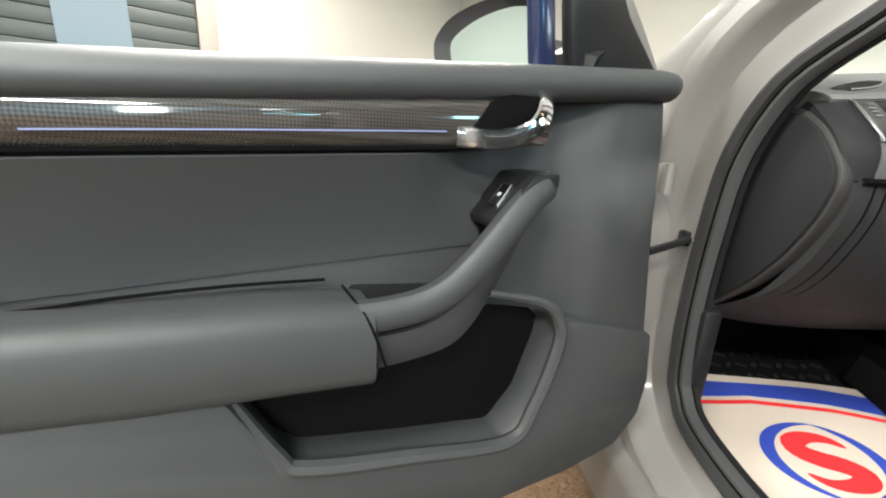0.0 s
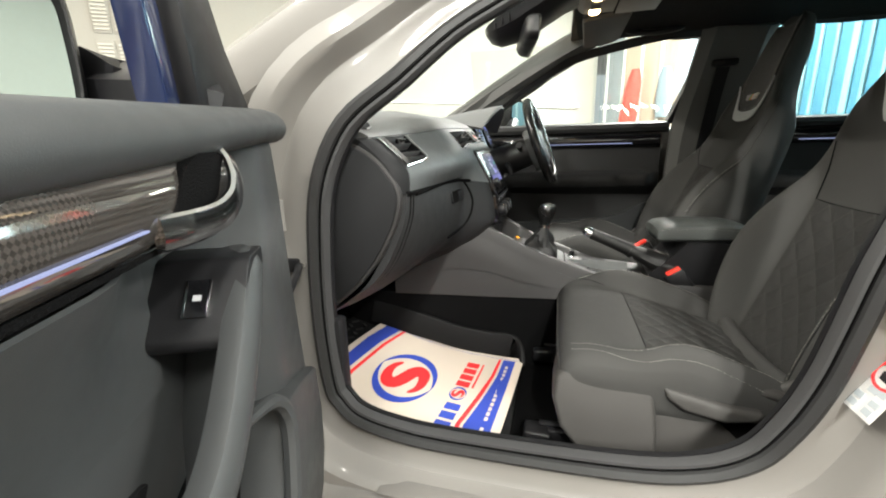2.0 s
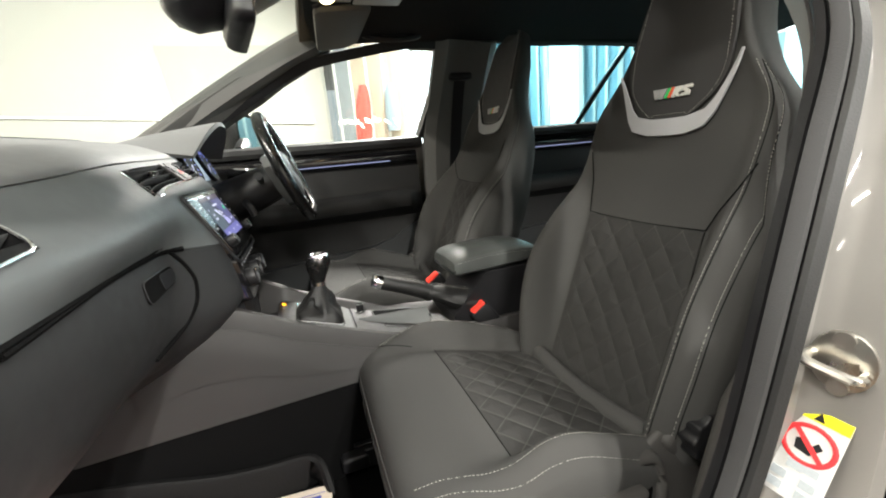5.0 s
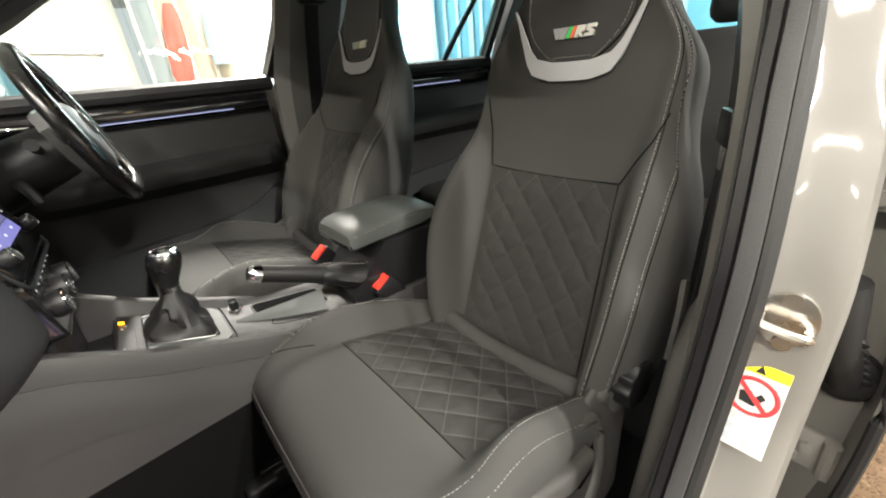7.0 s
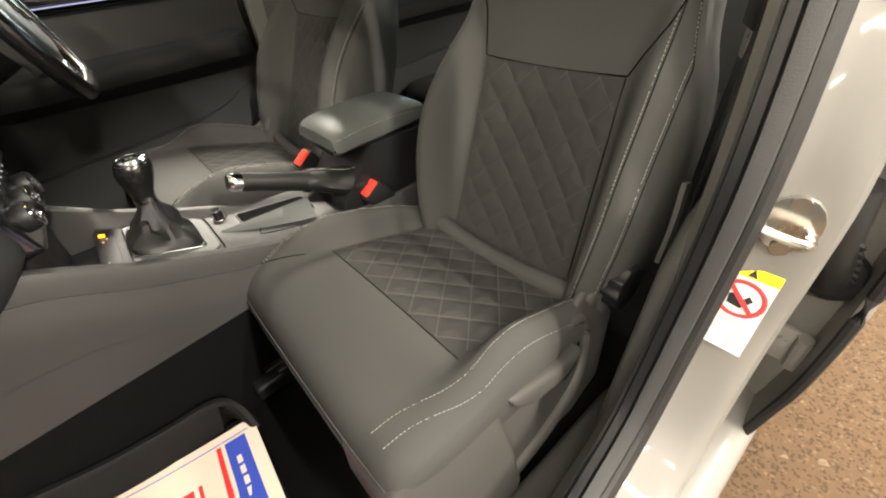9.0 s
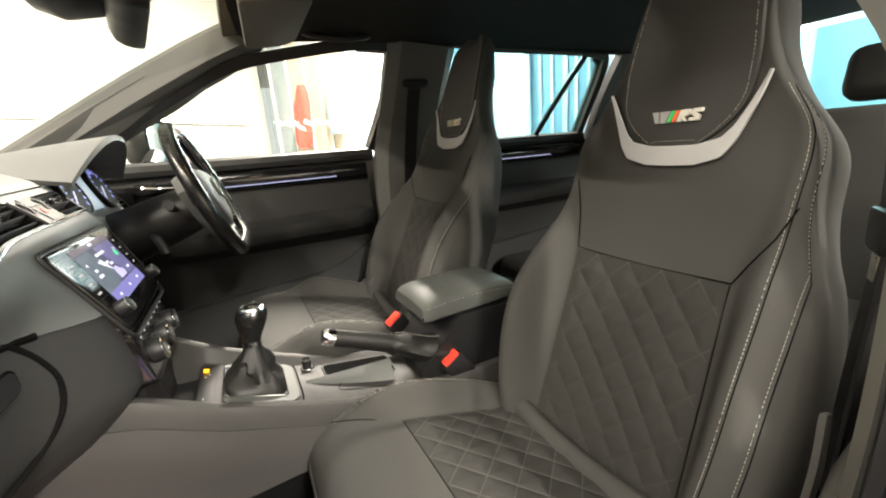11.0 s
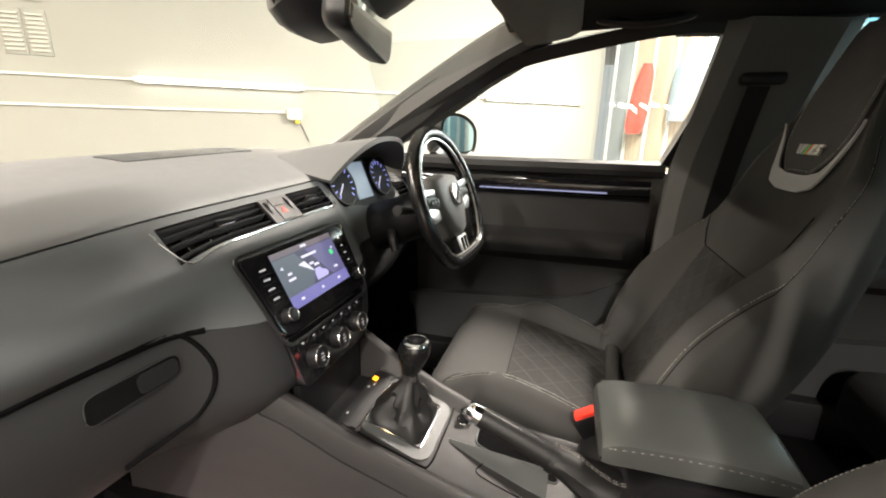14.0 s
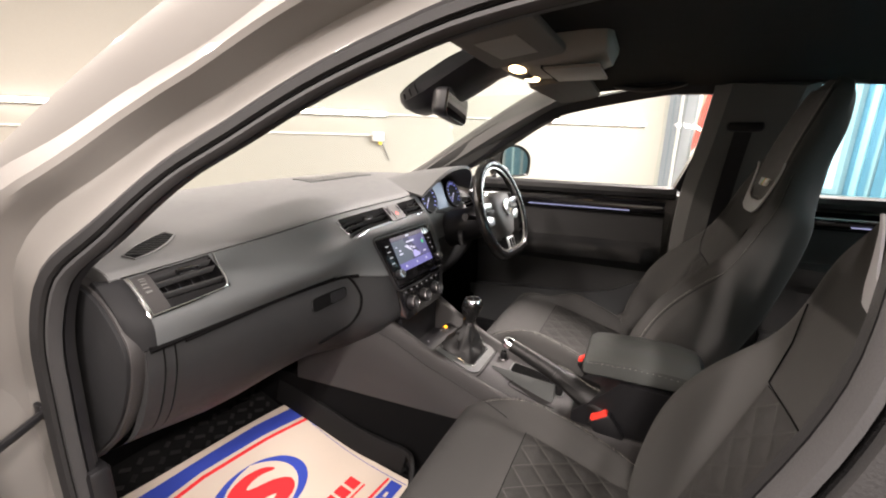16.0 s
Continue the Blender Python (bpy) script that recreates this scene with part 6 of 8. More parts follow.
def front_seat(name, move, outer, lab, recline=0.0):
    """A sports seat with a fixed headrest, drawn with its door at -x; outer: -1, or 1 to mirror it."""
    flip = outer > 0
    m = Matrix.Translation(move) @ Matrix.Diagonal((-1 if flip else 1, 1, 1, 1))
    seat = thing(name, Matrix.Translation(move) @ V(0, -0.1, 0.30), lab, "car seat", "front seats")

    def sp(nm, bm, mat, l="", parent=None, sharp=1.2):
        if recline and (nm == "backrest" or (parent is not None and parent.name.startswith("backrest"))):
            bm.transform(Matrix.Translation((0, -0.285, 0.455)) @ pose(0, 0, 0, recline, 0, 0) @ Matrix.Diagonal((1, 1, 1.05, 1)) @ Matrix.Translation((0, 0.285, -0.455)))
        bm.transform(m)
        if flip:
            bmesh.ops.reverse_faces(bm, faces=bm.faces[:])
        return part(nm, bm, mat, parent or seat, l, sharp=sharp)

    o = -1
    rows = smooth_path([V(*r[:3]) for r in CUSH], 4)
    more = smooth_path([V(r[3], r[4], 0) for r in CUSH], 4)
    cushion = sp("cushion", loft([cush_ring((p.x, p.y, p.z, max(0, q.x), q.y)) for p, q in zip(rows, more)]), CLOTH, "charcoal cloth seat cushion")
    sp("cushion_quilt", sheet(lambda u, v: cush_top((2 * u - 1) * 0.191, -0.285 + 0.285 * v, 0.0012 + quilt((2 * u - 1) * 0.191, 0.285 * v) * min(1, 14 * min(u, 1 - u, v, 1 - v))), 120, 90, 0.003), CLOTH_DARK, "diamond-quilted dark cloth panel", cushion)
    for bm in quilt_lines(lambda x, y: cush_top(x, -0.285 + y, 0.0028), lambda y: 0.188, 0.285, V(0, 0, 1)):
        sp("quilt_stitch", bm, SEAM_CLOTH, "", cushion)
    ys = [0.125 - 0.40 * i / 40 for i in range(41)]
    for s in (-1, 1):
        for x0 in (0.229, 0.256) if s == o else (0.229, 0.236):
            bend = 0.03 if s == o else 0.0
            ends = ys if s > 0 else [0.158 - 0.43 * i / 40 for i in range(41)]
            line = [cush_top(s * (x0 - bend * ease((y - 0.01) / 0.15)), y, 0.0012) for y in ends]
            sp("stitching", dashes(line), STITCH, "white stitching", cushion)
        if s > 0:
            sp("bolster_seam", tube([cush_top(0.2325, y, 0.0002) for y in ys], 0.0009, 6, 1, smooth=False), CARPET_SHADE, "dark sewn seam", cushion)
            sp("front_panel_seam", tube([cush_top(x, y, 0.0006) for x, y in ((0.192, 0.004), (0.196, 0.035), (0.203, 0.07), (0.215, 0.105), (0.236, 0.128), (0.262, 0.138))], 0.0011, 6, 3), CARPET_SHADE, "dark sewn seam", cushion)
        sp("side_seam", tube([cush_top(s * 0.192, -0.285 + 0.285 * v, 0.0008) for v in [i / 16 for i in range(17)]], 0.0009, 6, 1), CARPET_SHADE, "", cushion)
    sp("front_seam", tube([cush_top(x, 0.002, 0.0008) for x in [-0.192 + 0.384 * i / 12 for i in range(13)]], 0.0010, 6, 1), CARPET_SHADE, "dark sewn seam", cushion)
    lip = [V(0.25 * k, 0.1855 - 0.004 * abs(k) ** 3, 0.522) for k in [-1 + i / 10 for i in range(21)]]
    sp("front_piping", tube(lip, 0.0012, 6, 1, smooth=False), CLOTH, "sewn edge of the front panel", cushion)

    S = [-0.06 + 0.99 * i / 66 for i in range(67)]
    back = sp("backrest", loft([back_ring(s, 1.0 if flip else 0.0) for s in S]), CLOTH, "charcoal cloth backrest with side bolsters")
    half = lambda v: 0.157 - 0.010 * v
    sp("back_quilt", sheet(lambda u, v: back_front((2 * u - 1) * half(v), 0.005 + 0.395 * v, 0.0015 + quilt((2 * u - 1) * half(v), 0.395 * v) * min(1, 14 * min(u, 1 - u, v, 1 - v))), 110, 130, 0.003), CLOTH_DARK, "diamond-quilted dark cloth panel", back)
    for bm in quilt_lines(lambda x, y: back_front(x, 0.005 + y, 0.0044), lambda y: half(y / 0.395) - 0.003, 0.393, FW):
        sp("quilt_stitch", bm, SEAM_CLOTH, "", back)

    def u_curve(a, inner):
        x = lerp_tab([(0, 0.0, 0.0), (0.25, 0.045, 0.001), (0.45, 0.085, 0.012), (0.6, 0.102, 0.035), (0.8, 0.12, 0.08), (1.0, 0.138, 0.13)], a)
        s0 = 0.578 if not inner else 0.612
        k = 1.0 if not inner else 0.90 + 0.08 * a
        return x[0] * k, s0 + x[1] * (1.0 if not inner else 0.75)

    def u_strip(u, v):
        sg, a = (1 if u > 0.5 else -1), abs(2 * u - 1)
        (x0, s0), (x1, s1) = u_curve(a, False), u_curve(a, True)
        return back_front(sg * (x0 + (x1 - x0) * v), s0 + (s1 - s0) * v, 0.005)

    sp("head_trim", sheet(u_strip, 48, 4, 0.004), SILVER_CLOTH, "silver-grey curved trim below the headrest", back)

    def head(u, v):
        w = 0.112 * (1 - 0.6 * (1 - min(1, v / 0.3)) ** 2.2) - 0.04 * max(0, v - 0.45)
        return back_front((2 * u - 1) * max(0.02, w), 0.614 + 0.29 * v, 0.007)

    sp("headrest_pad", sheet(head, 18, 24, 0.006), CLOTH_HEAD, "dark cloth headrest pad", back)
    edge = [head(0.03, 1 - i / 20) for i in range(21)] + [head(i / 6, 0.02) for i in range(1, 6)] + [head(0.97, i / 20) for i in range(21)]
    sp("head_stitching", dashes([p + FW * 0.003 for p in edge]), STITCH, "pale stitching", back)
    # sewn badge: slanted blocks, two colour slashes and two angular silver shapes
    badge = (("badge_grey", ((-0.046, 1), (-0.034, 1), (-0.030, 0), (-0.038, 0))), ("badge_grey", ((-0.031, 1), (-0.012, 1), (-0.020, 0), (-0.028, 0))), ("badge_green", ((-0.010, 1), (-0.004, 1), (-0.010, 0), (-0.016, 0))), ("badge_red", ((-0.002, 1), (0.004, 1), (-0.002, 0), (-0.008, 0))),
             ("badge_silver", ((0.006, 1), (0.022, 1), (0.022, 0.55), (0.014, 0.4), (0.019, 0), (0.013, 0), (0.009, 0.35), (0.008, 0), (0.001, 0))), ("badge_silver", ((0.027, 1), (0.044, 1), (0.043, 0.72), (0.032, 0.72), (0.041, 0.45), (0.040, 0.0), (0.022, 0), (0.023, 0.25), (0.033, 0.25), (0.025, 0.55))))
    for col, pts in badge:
        if col not in bpy.data.materials:
            material(col, {"badge_grey": (0.3, 0.3, 0.3), "badge_green": (0.03, 0.5, 0.12), "badge_red": (0.75, 0.12, 0.05), "badge_silver": (0.55, 0.54, 0.5)}[col], 0.5, bump=0)
        # seen from the front, +x is the reader's left
        ring = [(-x if not flip else x, 0.651 + 0.019 * y) for x, y in pts]
        sp("badge", loft([[back_front(x, y, l) for x, y in ring] for l in (0.0095, 0.0145)]), bpy.data.materials[col], "", back, 0.5)
    crest = lambda q, d: min(lerp_tab(BACK_SMOOTH, q)[2] + d, lerp_tab(BACK_SMOOTH, q)[0] * 0.985)
    qs = [0.0 + 0.69 * i / 60 for i in range(61)]
    for s in (-1, 1):
        for d in ((0.004, 0.034) if s == o else (0.036,)):
            line = [back_front(s * crest(q, d), q, 0.0010) for q in qs]
            sp("stitching", dashes(line), STITCH, "white stitching along the bolster", back)
            sp("bolster_seam", tube([back_front(s * crest(q, d + 0.0035), q, 0.0002) for q in qs], 0.0009, 6, 1, smooth=False), CARPET_SHADE, "dark sewn seam", back)
    seam = [back_front(0.185, 0.545, 0.0035), back_front(0.166, 0.48, 0.0035), back_front(0.150, 0.405, 0.0035)] + [back_front(0.150 - 0.03 * i, 0.4035 - 0.004 * math.sin(math.pi * i / 10), 0.0035) for i in range(1, 11)] + [back_front(-0.170, 0.435, 0.0035), back_front(-0.195, 0.475, 0.0035), back_front(-0.205, 0.52, 0.0035)]
    sp("panel_seam", tube(seam, 0.0012, 6, 1, smooth=False), CARPET_SHADE, "dark sewn seam", back)
    for k in (-1, 1):
        sp("quilt_seam", tube([back_front(k * half(v), 0.005 + 0.395 * v, 0.001) for v in [i / 20 for i in range(21)]], 0.0012, 6, 1, smooth=False), CARPET_SHADE, "", back)
    sp("lumbar_roll", tube([V(-0.2, -0.275, 0.49), V(-0.1, -0.266, 0.482), V(0, -0.262, 0.480), V(0.1, -0.266, 0.482), V(0.2, -0.275, 0.49)], 0.021, 12, 4), CLOTH, "smooth cloth roll at the foot of the backrest", cushion)
    # plastic side cover with lever and wheel, on the door's side
    sx = Matrix(((0, 0, o, 0), (1, 0, 0, 0), (0, 1, 0, 0), (0, 0, 0, 1)))

    def flare(bm):
        for v in bm.verts:
            v.co.x += o * max(0.0, 0.53 - v.co.z) * 0.30
        bmesh.ops.recalc_face_normals(bm, faces=bm.faces)
        return bm

    cover = sp("side_cover", flare(prism([(0.03, 0.51), (0.03, 0.37), (-0.05, 0.36), (-0.15, 0.35), (-0.24, 0.37), (-0.30, 0.45), (-0.335, 0.51), (-0.345, 0.555), (-0.315, 0.58), (-0.27, 0.565), (-0.22, 0.535), (-0.15, 0.515), (-0.05, 0.51)], 0.225, 0.243, sx, 0.014, 3)), SEAT_PLASTIC, "grey plastic seat side cover")
    sp("front_lobe", flare(prism([(0.0, 0.505), (0.06, 0.525), (0.12, 0.538), (0.16, 0.535), (0.188, 0.512), (0.194, 0.47), (0.178, 0.415), (0.14, 0.375), (0.09, 0.35), (0.01, 0.345), (-0.004, 0.36), (-0.006, 0.43)], 0.14, 0.262, sx, 0.020, 4)), SEAT_PLASTIC, "", cover)
    sp("recess_rim", flare(tube([V(o * 0.243, 0.0, 0.508), V(o * 0.247, -0.10, 0.512), V(o * 0.247, -0.19, 0.522), V(o * 0.246, -0.222, 0.505), V(o * 0.244, -0.215, 0.45), V(o * 0.243, -0.17, 0.40), V(o * 0.243, -0.08, 0.372), V(o * 0.243, 0.0, 0.362)], 0.0105, 8, 4)), SEAT_PLASTIC, "", cover)
    # raised black pad in place of the shade round the lever
    sp("lever_recess_shade", flare(prism([(-0.01, 0.497), (-0.06, 0.482), (-0.12, 0.455), (-0.15, 0.428), (-0.185, 0.435), (-0.205, 0.47), (-0.205, 0.505), (-0.15, 0.503)], 0.231, 0.2475, sx, 0.003)), CARPET_SHADE, "black pad for the lever recess's shade", cover)
    sp("height_lever", flare(prism([(-0.012, 0.522), (-0.02, 0.50), (-0.05, 0.482), (-0.12, 0.470), (-0.172, 0.478), (-0.182, 0.495), (-0.12, 0.500), (-0.05, 0.515)], 0.249, 0.274, sx, 0.008, 3)), SEAT_PLASTIC, "grey height lever", cover)
    star = [(-0.30 + r * math.cos(a), 0.545 + r * math.sin(a)) for a, r in [(k * math.tau / 40, 0.041 + 0.0022 * (-1) ** (k // 2)) for k in range(40)]]
    sp("recliner_wheel", prism(star, 0.252, 0.287, sx, 0.004, 2), BLACK, "black ribbed recliner wheel", cover)
    sp("wheel_boss", prism([(-0.345, 0.50), (-0.30, 0.485), (-0.255, 0.50), (-0.235, 0.53), (-0.26, 0.56), (-0.29, 0.585), (-0.33, 0.58), (-0.352, 0.545)], 0.20, 0.256, sx, 0.012, 3), SEAT_PLASTIC, "grey boss behind the wheel", cover)
    sp("tilt_lever", sweep([back_front(o * 0.262, 0.13, -0.10) + V(o * 0.016, 0, 0), back_front(o * 0.262, 0.20, -0.098) + V(o * 0.02, 0, 0), back_front(o * 0.262, 0.27, -0.095) + V(o * 0.014, 0, 0)], [(-0.012, -0.004), (-0.012, 0.004), (0.012, 0.004), (0.012, -0.004)], 4, up=V(o, 0, 0)), PILLAR, "pale grey backrest tilt lever", back)
    sp("label", box(-0.004, 0.004, -0.010, 0.010, -0.006, 0.006, 0.001, m=Matrix.Translation(back_front(o * 0.243, 0.40, -0.025))), PILLAR, "small grey cloth tag", back)
    # frame and runners
    sp("seat_frame", box(-0.22, 0.22, -0.33, 0.13, 0.345, 0.45, 0.02), BLACK)
    for s in (-1, 1):
        sp("runner", box(s * 0.2 - 0.02, s * 0.2 + 0.02, -0.38, 0.20, 0.295, 0.345, 0.004), BLACK, "black steel runner")
        sp("runner_rail", box(s * 0.2 - 0.008, s * 0.2 + 0.008, 0.10, 0.22, 0.345, 0.352, 0.002), BLACK, "black steel rail")
        sp("runner_end", box(s * 0.2 - 0.026, s * 0.2 + 0.026, 0.19, 0.255, 0.298, 0.336, 0.008), BLACK, "black plastic runner end")
    sp("under_knob", disc(0.026, 0.022, pose(0.20, 0.150, 0.405, 90, 0, 20), 20, 0.02, 0.004), BLACK, "black knob under the cushion")
    sp("knob_bracket", join(box(0.17, 0.225, 0.09, 0.145, 0.415, 0.43, 0.003), box(0.175, 0.19, 0.10, 0.150, 0.39, 0.44, 0.003), box(0.205, 0.218, 0.06, 0.14, 0.40, 0.452, 0.003)), BLACK, "black bracket under the cushion")
    return seat


SEAT_X = -0.362
seat_l = front_seat("front_seat", V(SEAT_X, 0, 0), -1, "charcoal cloth sports seat with quilted panels and silver trim")
seat_r = front_seat("front_seat", V(0.390, 0.08, 0.05), 1, "charcoal cloth sports seat behind the steering wheel", 6.5)

# ---------------------------------------------------------------- rear bench
bench = thing("rear_bench", (0, -1.2, 0.3), "black cloth rear bench seat", "car seat")
part("bench_cushion", box(-0.68, 0.68, -1.32, -0.80, 0.38, 0.56, 0.05, 3), CLOTH_DARK, bench)
for x0, x1 in ((-0.68, -0.02), (0.02, 0.68)):
    part("bench_back", box(x0, x1, -0.07, 0.07, 0.0, 0.60, 0.05, 3, m=pose(0, -1.36, 0.5, 14, 0, 0)), CLOTH_DARK, bench)
    hr = part("bench_headrest", box((x0 + x1) / 2 - 0.13, (x0 + x1) / 2 + 0.13, -0.05, 0.05, 0.62, 0.78, 0.04, 3, m=pose(0, -1.36, 0.5, 14, 0, 0)), CLOTH_DARK, bench)

# ---------------------------------------------------------------- centre console
console = thing("centre_console", (0, 0.1, 0.3), "dark grey centre console between the seats", "centre console")


def ztop(y):
    """Height of the console's crest."""
    return float(np.interp(y, [-0.45, -0.10, 0.07, 0.19, 0.30, 0.40, 0.5], [0.56, 0.566, 0.585, 0.63, 0.675, 0.73, 0.76]))


def zplate(y):
    """Height of the plate between the crests."""
    return float(np.interp(y, [-0.45, -0.10, 0.0, 0.09, 0.175, 0.30, 0.345, 0.355, 0.5], [0.552, 0.556, 0.564, 0.579, 0.602, 0.643, 0.658, 0.62, 0.62]))


def wide(y):
    return float(np.interp(y, [-0.4, 0.0, 0.2, 0.40, 0.55, 0.75], [0.108, 0.112, 0.122, 0.142, 0.155, 0.175]))


def con_ring(y):
    w, z, q = wide(y), ztop(y), zplate(y)
    half = [(w + 0.028, 0.505), (w + 0.018, z - 0.085), (w + 0.005, z - 0.03), (w + 0.002, z - 0.012), (w - 0.002, z - 0.003), (w - 0.009, z), (w - 0.018, z - 0.002), (w - 0.023, z - 0.006), (w - 0.034, q + 0.002), (w - 0.037, q)]
    return [V(-a, y, b) for a, b in half] + [V(a, y, b) for a, b in reversed(half)]


YS = [0.72 - 0.02 * i for i in range(61)]
part("body", loft([con_ring(y) for y in YS]), PLASTIC_LIGHT, console, "warm grey console body")


def side_mould(u, v):
    """A shallow raised moulding on the console's flank."""
    y = 0.60 - 0.56 * u
    w, z = wide(y), ztop(y)
    top, low = z - 0.040, z - 0.044 - 0.135 * max(0.0, 1 - u) ** 0.8
    h = top + (low - top) * v
    x = w + float(np.interp(h, [0.505, z - 0.085, z - 0.03], [0.03, 0.018, 0.005]))
    return V(-x - 0.0045, y, h)


part("side_moulding", sheet(side_mould, 24, 6, 0.005), PLASTIC_LIGHT, console, "raised warm grey moulding")
part("tunnel_carpet", loft([[V(-wide(y) - 0.035, y, 0.27), V(-wide(y) - 0.024, y, 0.508), V(wide(y) + 0.024, y, 0.508), V(wide(y) + 0.035, y, 0.27)] for y in [0.9 - 0.1 * i for i in range(14)]]), CARPET_SHADE, console, "black tunnel carpet")


def con_top(u, v, x0, x1, y0, y1, lift):
    y = y0 + (y1 - y0) * v
    return V(x0 + (x1 - x0) * u, y, zplate(y) + lift)


def plate(outline, y0, y1, lift, thick):
    """A thin plate that follows the console's top; the outline in (x, y)."""
    lo = [V(x, y, zplate(y) + lift) for x, y in outline]
    return loft([lo, [p + V(0, 0, thick) for p in lo]])


part("gear_plate", plate(rounded([(-0.072, 0.302), (0.09, 0.302), (0.09, 0.185), (0.075, 0.172), (-0.06, 0.172), (-0.078, 0.19)], 0.015), 0, 0, 0.0, 0.004), PLATE, console, "satin grey gear plate")
part("plate_seam", tube([V(x, y, zplate(y) + 0.0015) for x, y in [(-0.082, 0.30), (-0.082, 0.19), (-0.07, 0.168), (0.0, 0.166), (0.08, 0.168), (0.094, 0.185), (0.095, 0.30)]], 0.0016, 6, 5), CARPET_SHADE, console)
part("tray_lining", box(-0.10, 0.10, 0.35, 0.40, 0.622, 0.626), BLACK, console, "black storage tray")
part("tray_back", box(-0.105, 0.105, 0.396, 0.41, 0.60, 0.75), BLACK, console)
part("switch_panel", sheet(lambda u, v: con_top(u, v, -0.082, 0.09, 0.308, 0.346, 0.002), 4, 3, 0.004), BLACK, console, "black switch panel")
part("panel_rib", sheet(lambda u, v: con_top(u, v, -0.08, 0.088, 0.305, 0.3155, 0.004), 4, 2, 0.005), PLASTIC_LIGHT, console, "grey rib")
part("lit_mark", sheet(lambda u, v: con_top(u, v, 0.05, 0.062, 0.328, 0.337, 0.0062), 1, 1, 0.001), glow("amber_light", (1.0, 0.4, 0.02), 2.2), console, "amber switch light")
for x in (0.022, -0.062, 0.035):
    part("switch_mark", sheet(lambda u, v: con_top(u, v, x, x + 0.006, 0.331 - (0.006 if x == 0.035 else 0), 0.334 - (0.006 if x == 0.035 else 0), 0.0062), 1, 1, 0.0006), KEY, console)
rings = []
for i in range(15):
    t = i / 14
    y, crest = 0.153 - 0.185 * t, V(0.001 - 0.021 * t, 0.153 - 0.185 * t, 0.6005 + 0.0045 * t)
    low = zplate(y) - 0.001
    foot = 0.002 + 0.020 * t
    rings.append([V(crest.x - foot, y, low), V(crest.x - foot * 0.55, y, low + (crest.z - low) * 0.42), V(crest.x - foot * 0.12, y, crest.z - 0.002), V(crest.x + 0.001, y, crest.z), V(crest.x + 0.004, y, crest.z - 0.002), V(crest.x + 0.007 + 0.004 * t, y, low)])
part("wedge_ridge", loft(rings), PLATE, console, "wedge-shaped ridge beside the handbrake")
part("flap_seam", tube([V(x, y, zplate(y) + 0.0006) for x, y in [(-0.012, 0.082), (-0.030, 0.091), (-0.040, 0.089), (-0.047, 0.07), (-0.058, 0.0), (-0.062, -0.04)]], 0.0012, 6, 5), CARPET_SHADE, console, "seam of a small flap")
CUP = rounded([(0.024, 0.108), (0.078, 0.108), (0.082, -0.05), (-0.004, -0.05), (0.004, 0.02)], 0.012)
# flat patch; the cup holder's depth is only painted black
part("cup_recess_shade", loft([[V(x, y, zplate(y) + h) for x, y in CUP] for h in (0.0008, 0.002)]), CARPET_SHADE, console, "flat black patch for the cup holder's shade")
part("cup_rim", tube([V(x, y, zplate(y) + 0.0015) for x, y in CUP], 0.002, 8, 1, True, smooth=False), PLATE, console)
part("start_button", tube([V(0.068, 0.14, zplate(0.14)), V(0.068, 0.14, zplate(0.14) + 0.022)], 0.010, 16, 2), BLACK, console, "round black button")
part("button_top", tube([V(0.068, 0.14, zplate(0.14) + 0.019), V(0.068, 0.14, zplate(0.14) + 0.026)], 0.0085, 16, 2), CHROME, console, "chrome button top")
part("button_ring", tube([V(0.068 + 0.015 * math.cos(a), 0.14 + 0.015 * math.sin(a), zplate(0.14) + 0.004) for a in [i * math.tau / 20 for i in range(20)]], 0.002, 6, 1, True), CHROME, console)

# gear lever
gear = thing("gear_lever", (0.01, 0.24, 0.62), "gear lever with leather gaiter and chrome-topped knob", "gear lever")
GX, GY = 0.008, 0.247
HX, HY = 0.062, 0.055
KX, KY, KZ = 0.021, 0.239, 0.712
part("rim", tube([V(GX + x, GY + y, zplate(GY + y) + 0.006) for x, y in rounded([(-HX, -HY), (HX, -HY), (HX, HY), (-HX, HY)], 0.008)], 0.0015, 8, 1, True, smooth=False), CHROME, gear, "chrome gaiter rim")


def boot_ring(k, h, amp):
    """A loop round the gaiter: k of its foot's size, h up to its neck; folds of depth amp."""
    pts = []
    for i in range(48):
        a = i * math.tau / 48
        c, s = math.cos(a), math.sin(a)
        sq = (abs(c) ** 5 + abs(s) ** 5) ** -0.2
        q = 1 + (sq - 1) * max(0.0, min(1.0, (k - 0.3) / 0.5))
        f = 1 + amp * (math.sin(4 * a + 0.9) ** 3 + 0.6 * math.sin(3 * a + 9 * h) + 0.35 * math.sin(9 * a + 30 * h))
        x, y = HX * k * c * q * f, HY * k * s * q * f
        cx, cy = GX + (KX - GX) * h, GY + (KY - GY) * h
        pts.append(V(cx + x, cy + y, (zplate(GY + HY * k * s) + 0.003) * (1 - h) + KZ * h + amp * 0.02 * math.sin(5 * a + 2)))
    return pts


BOOT = ((1.0, 0.0, 0.0), (0.99, 0.09, 0.015), (0.95, 0.17, 0.06), (0.85, 0.25, 0.13), (0.70, 0.34, 0.22), (0.60, 0.47, 0.20), (0.52, 0.62, 0.15), (0.35, 0.78, 0.10), (0.30, 0.92, 0.04), (0.27, 1.0, 0.0))
part("gaiter", loft([boot_ring(*r) for r in BOOT]), LEATHER, gear, "creased black leather gaiter")
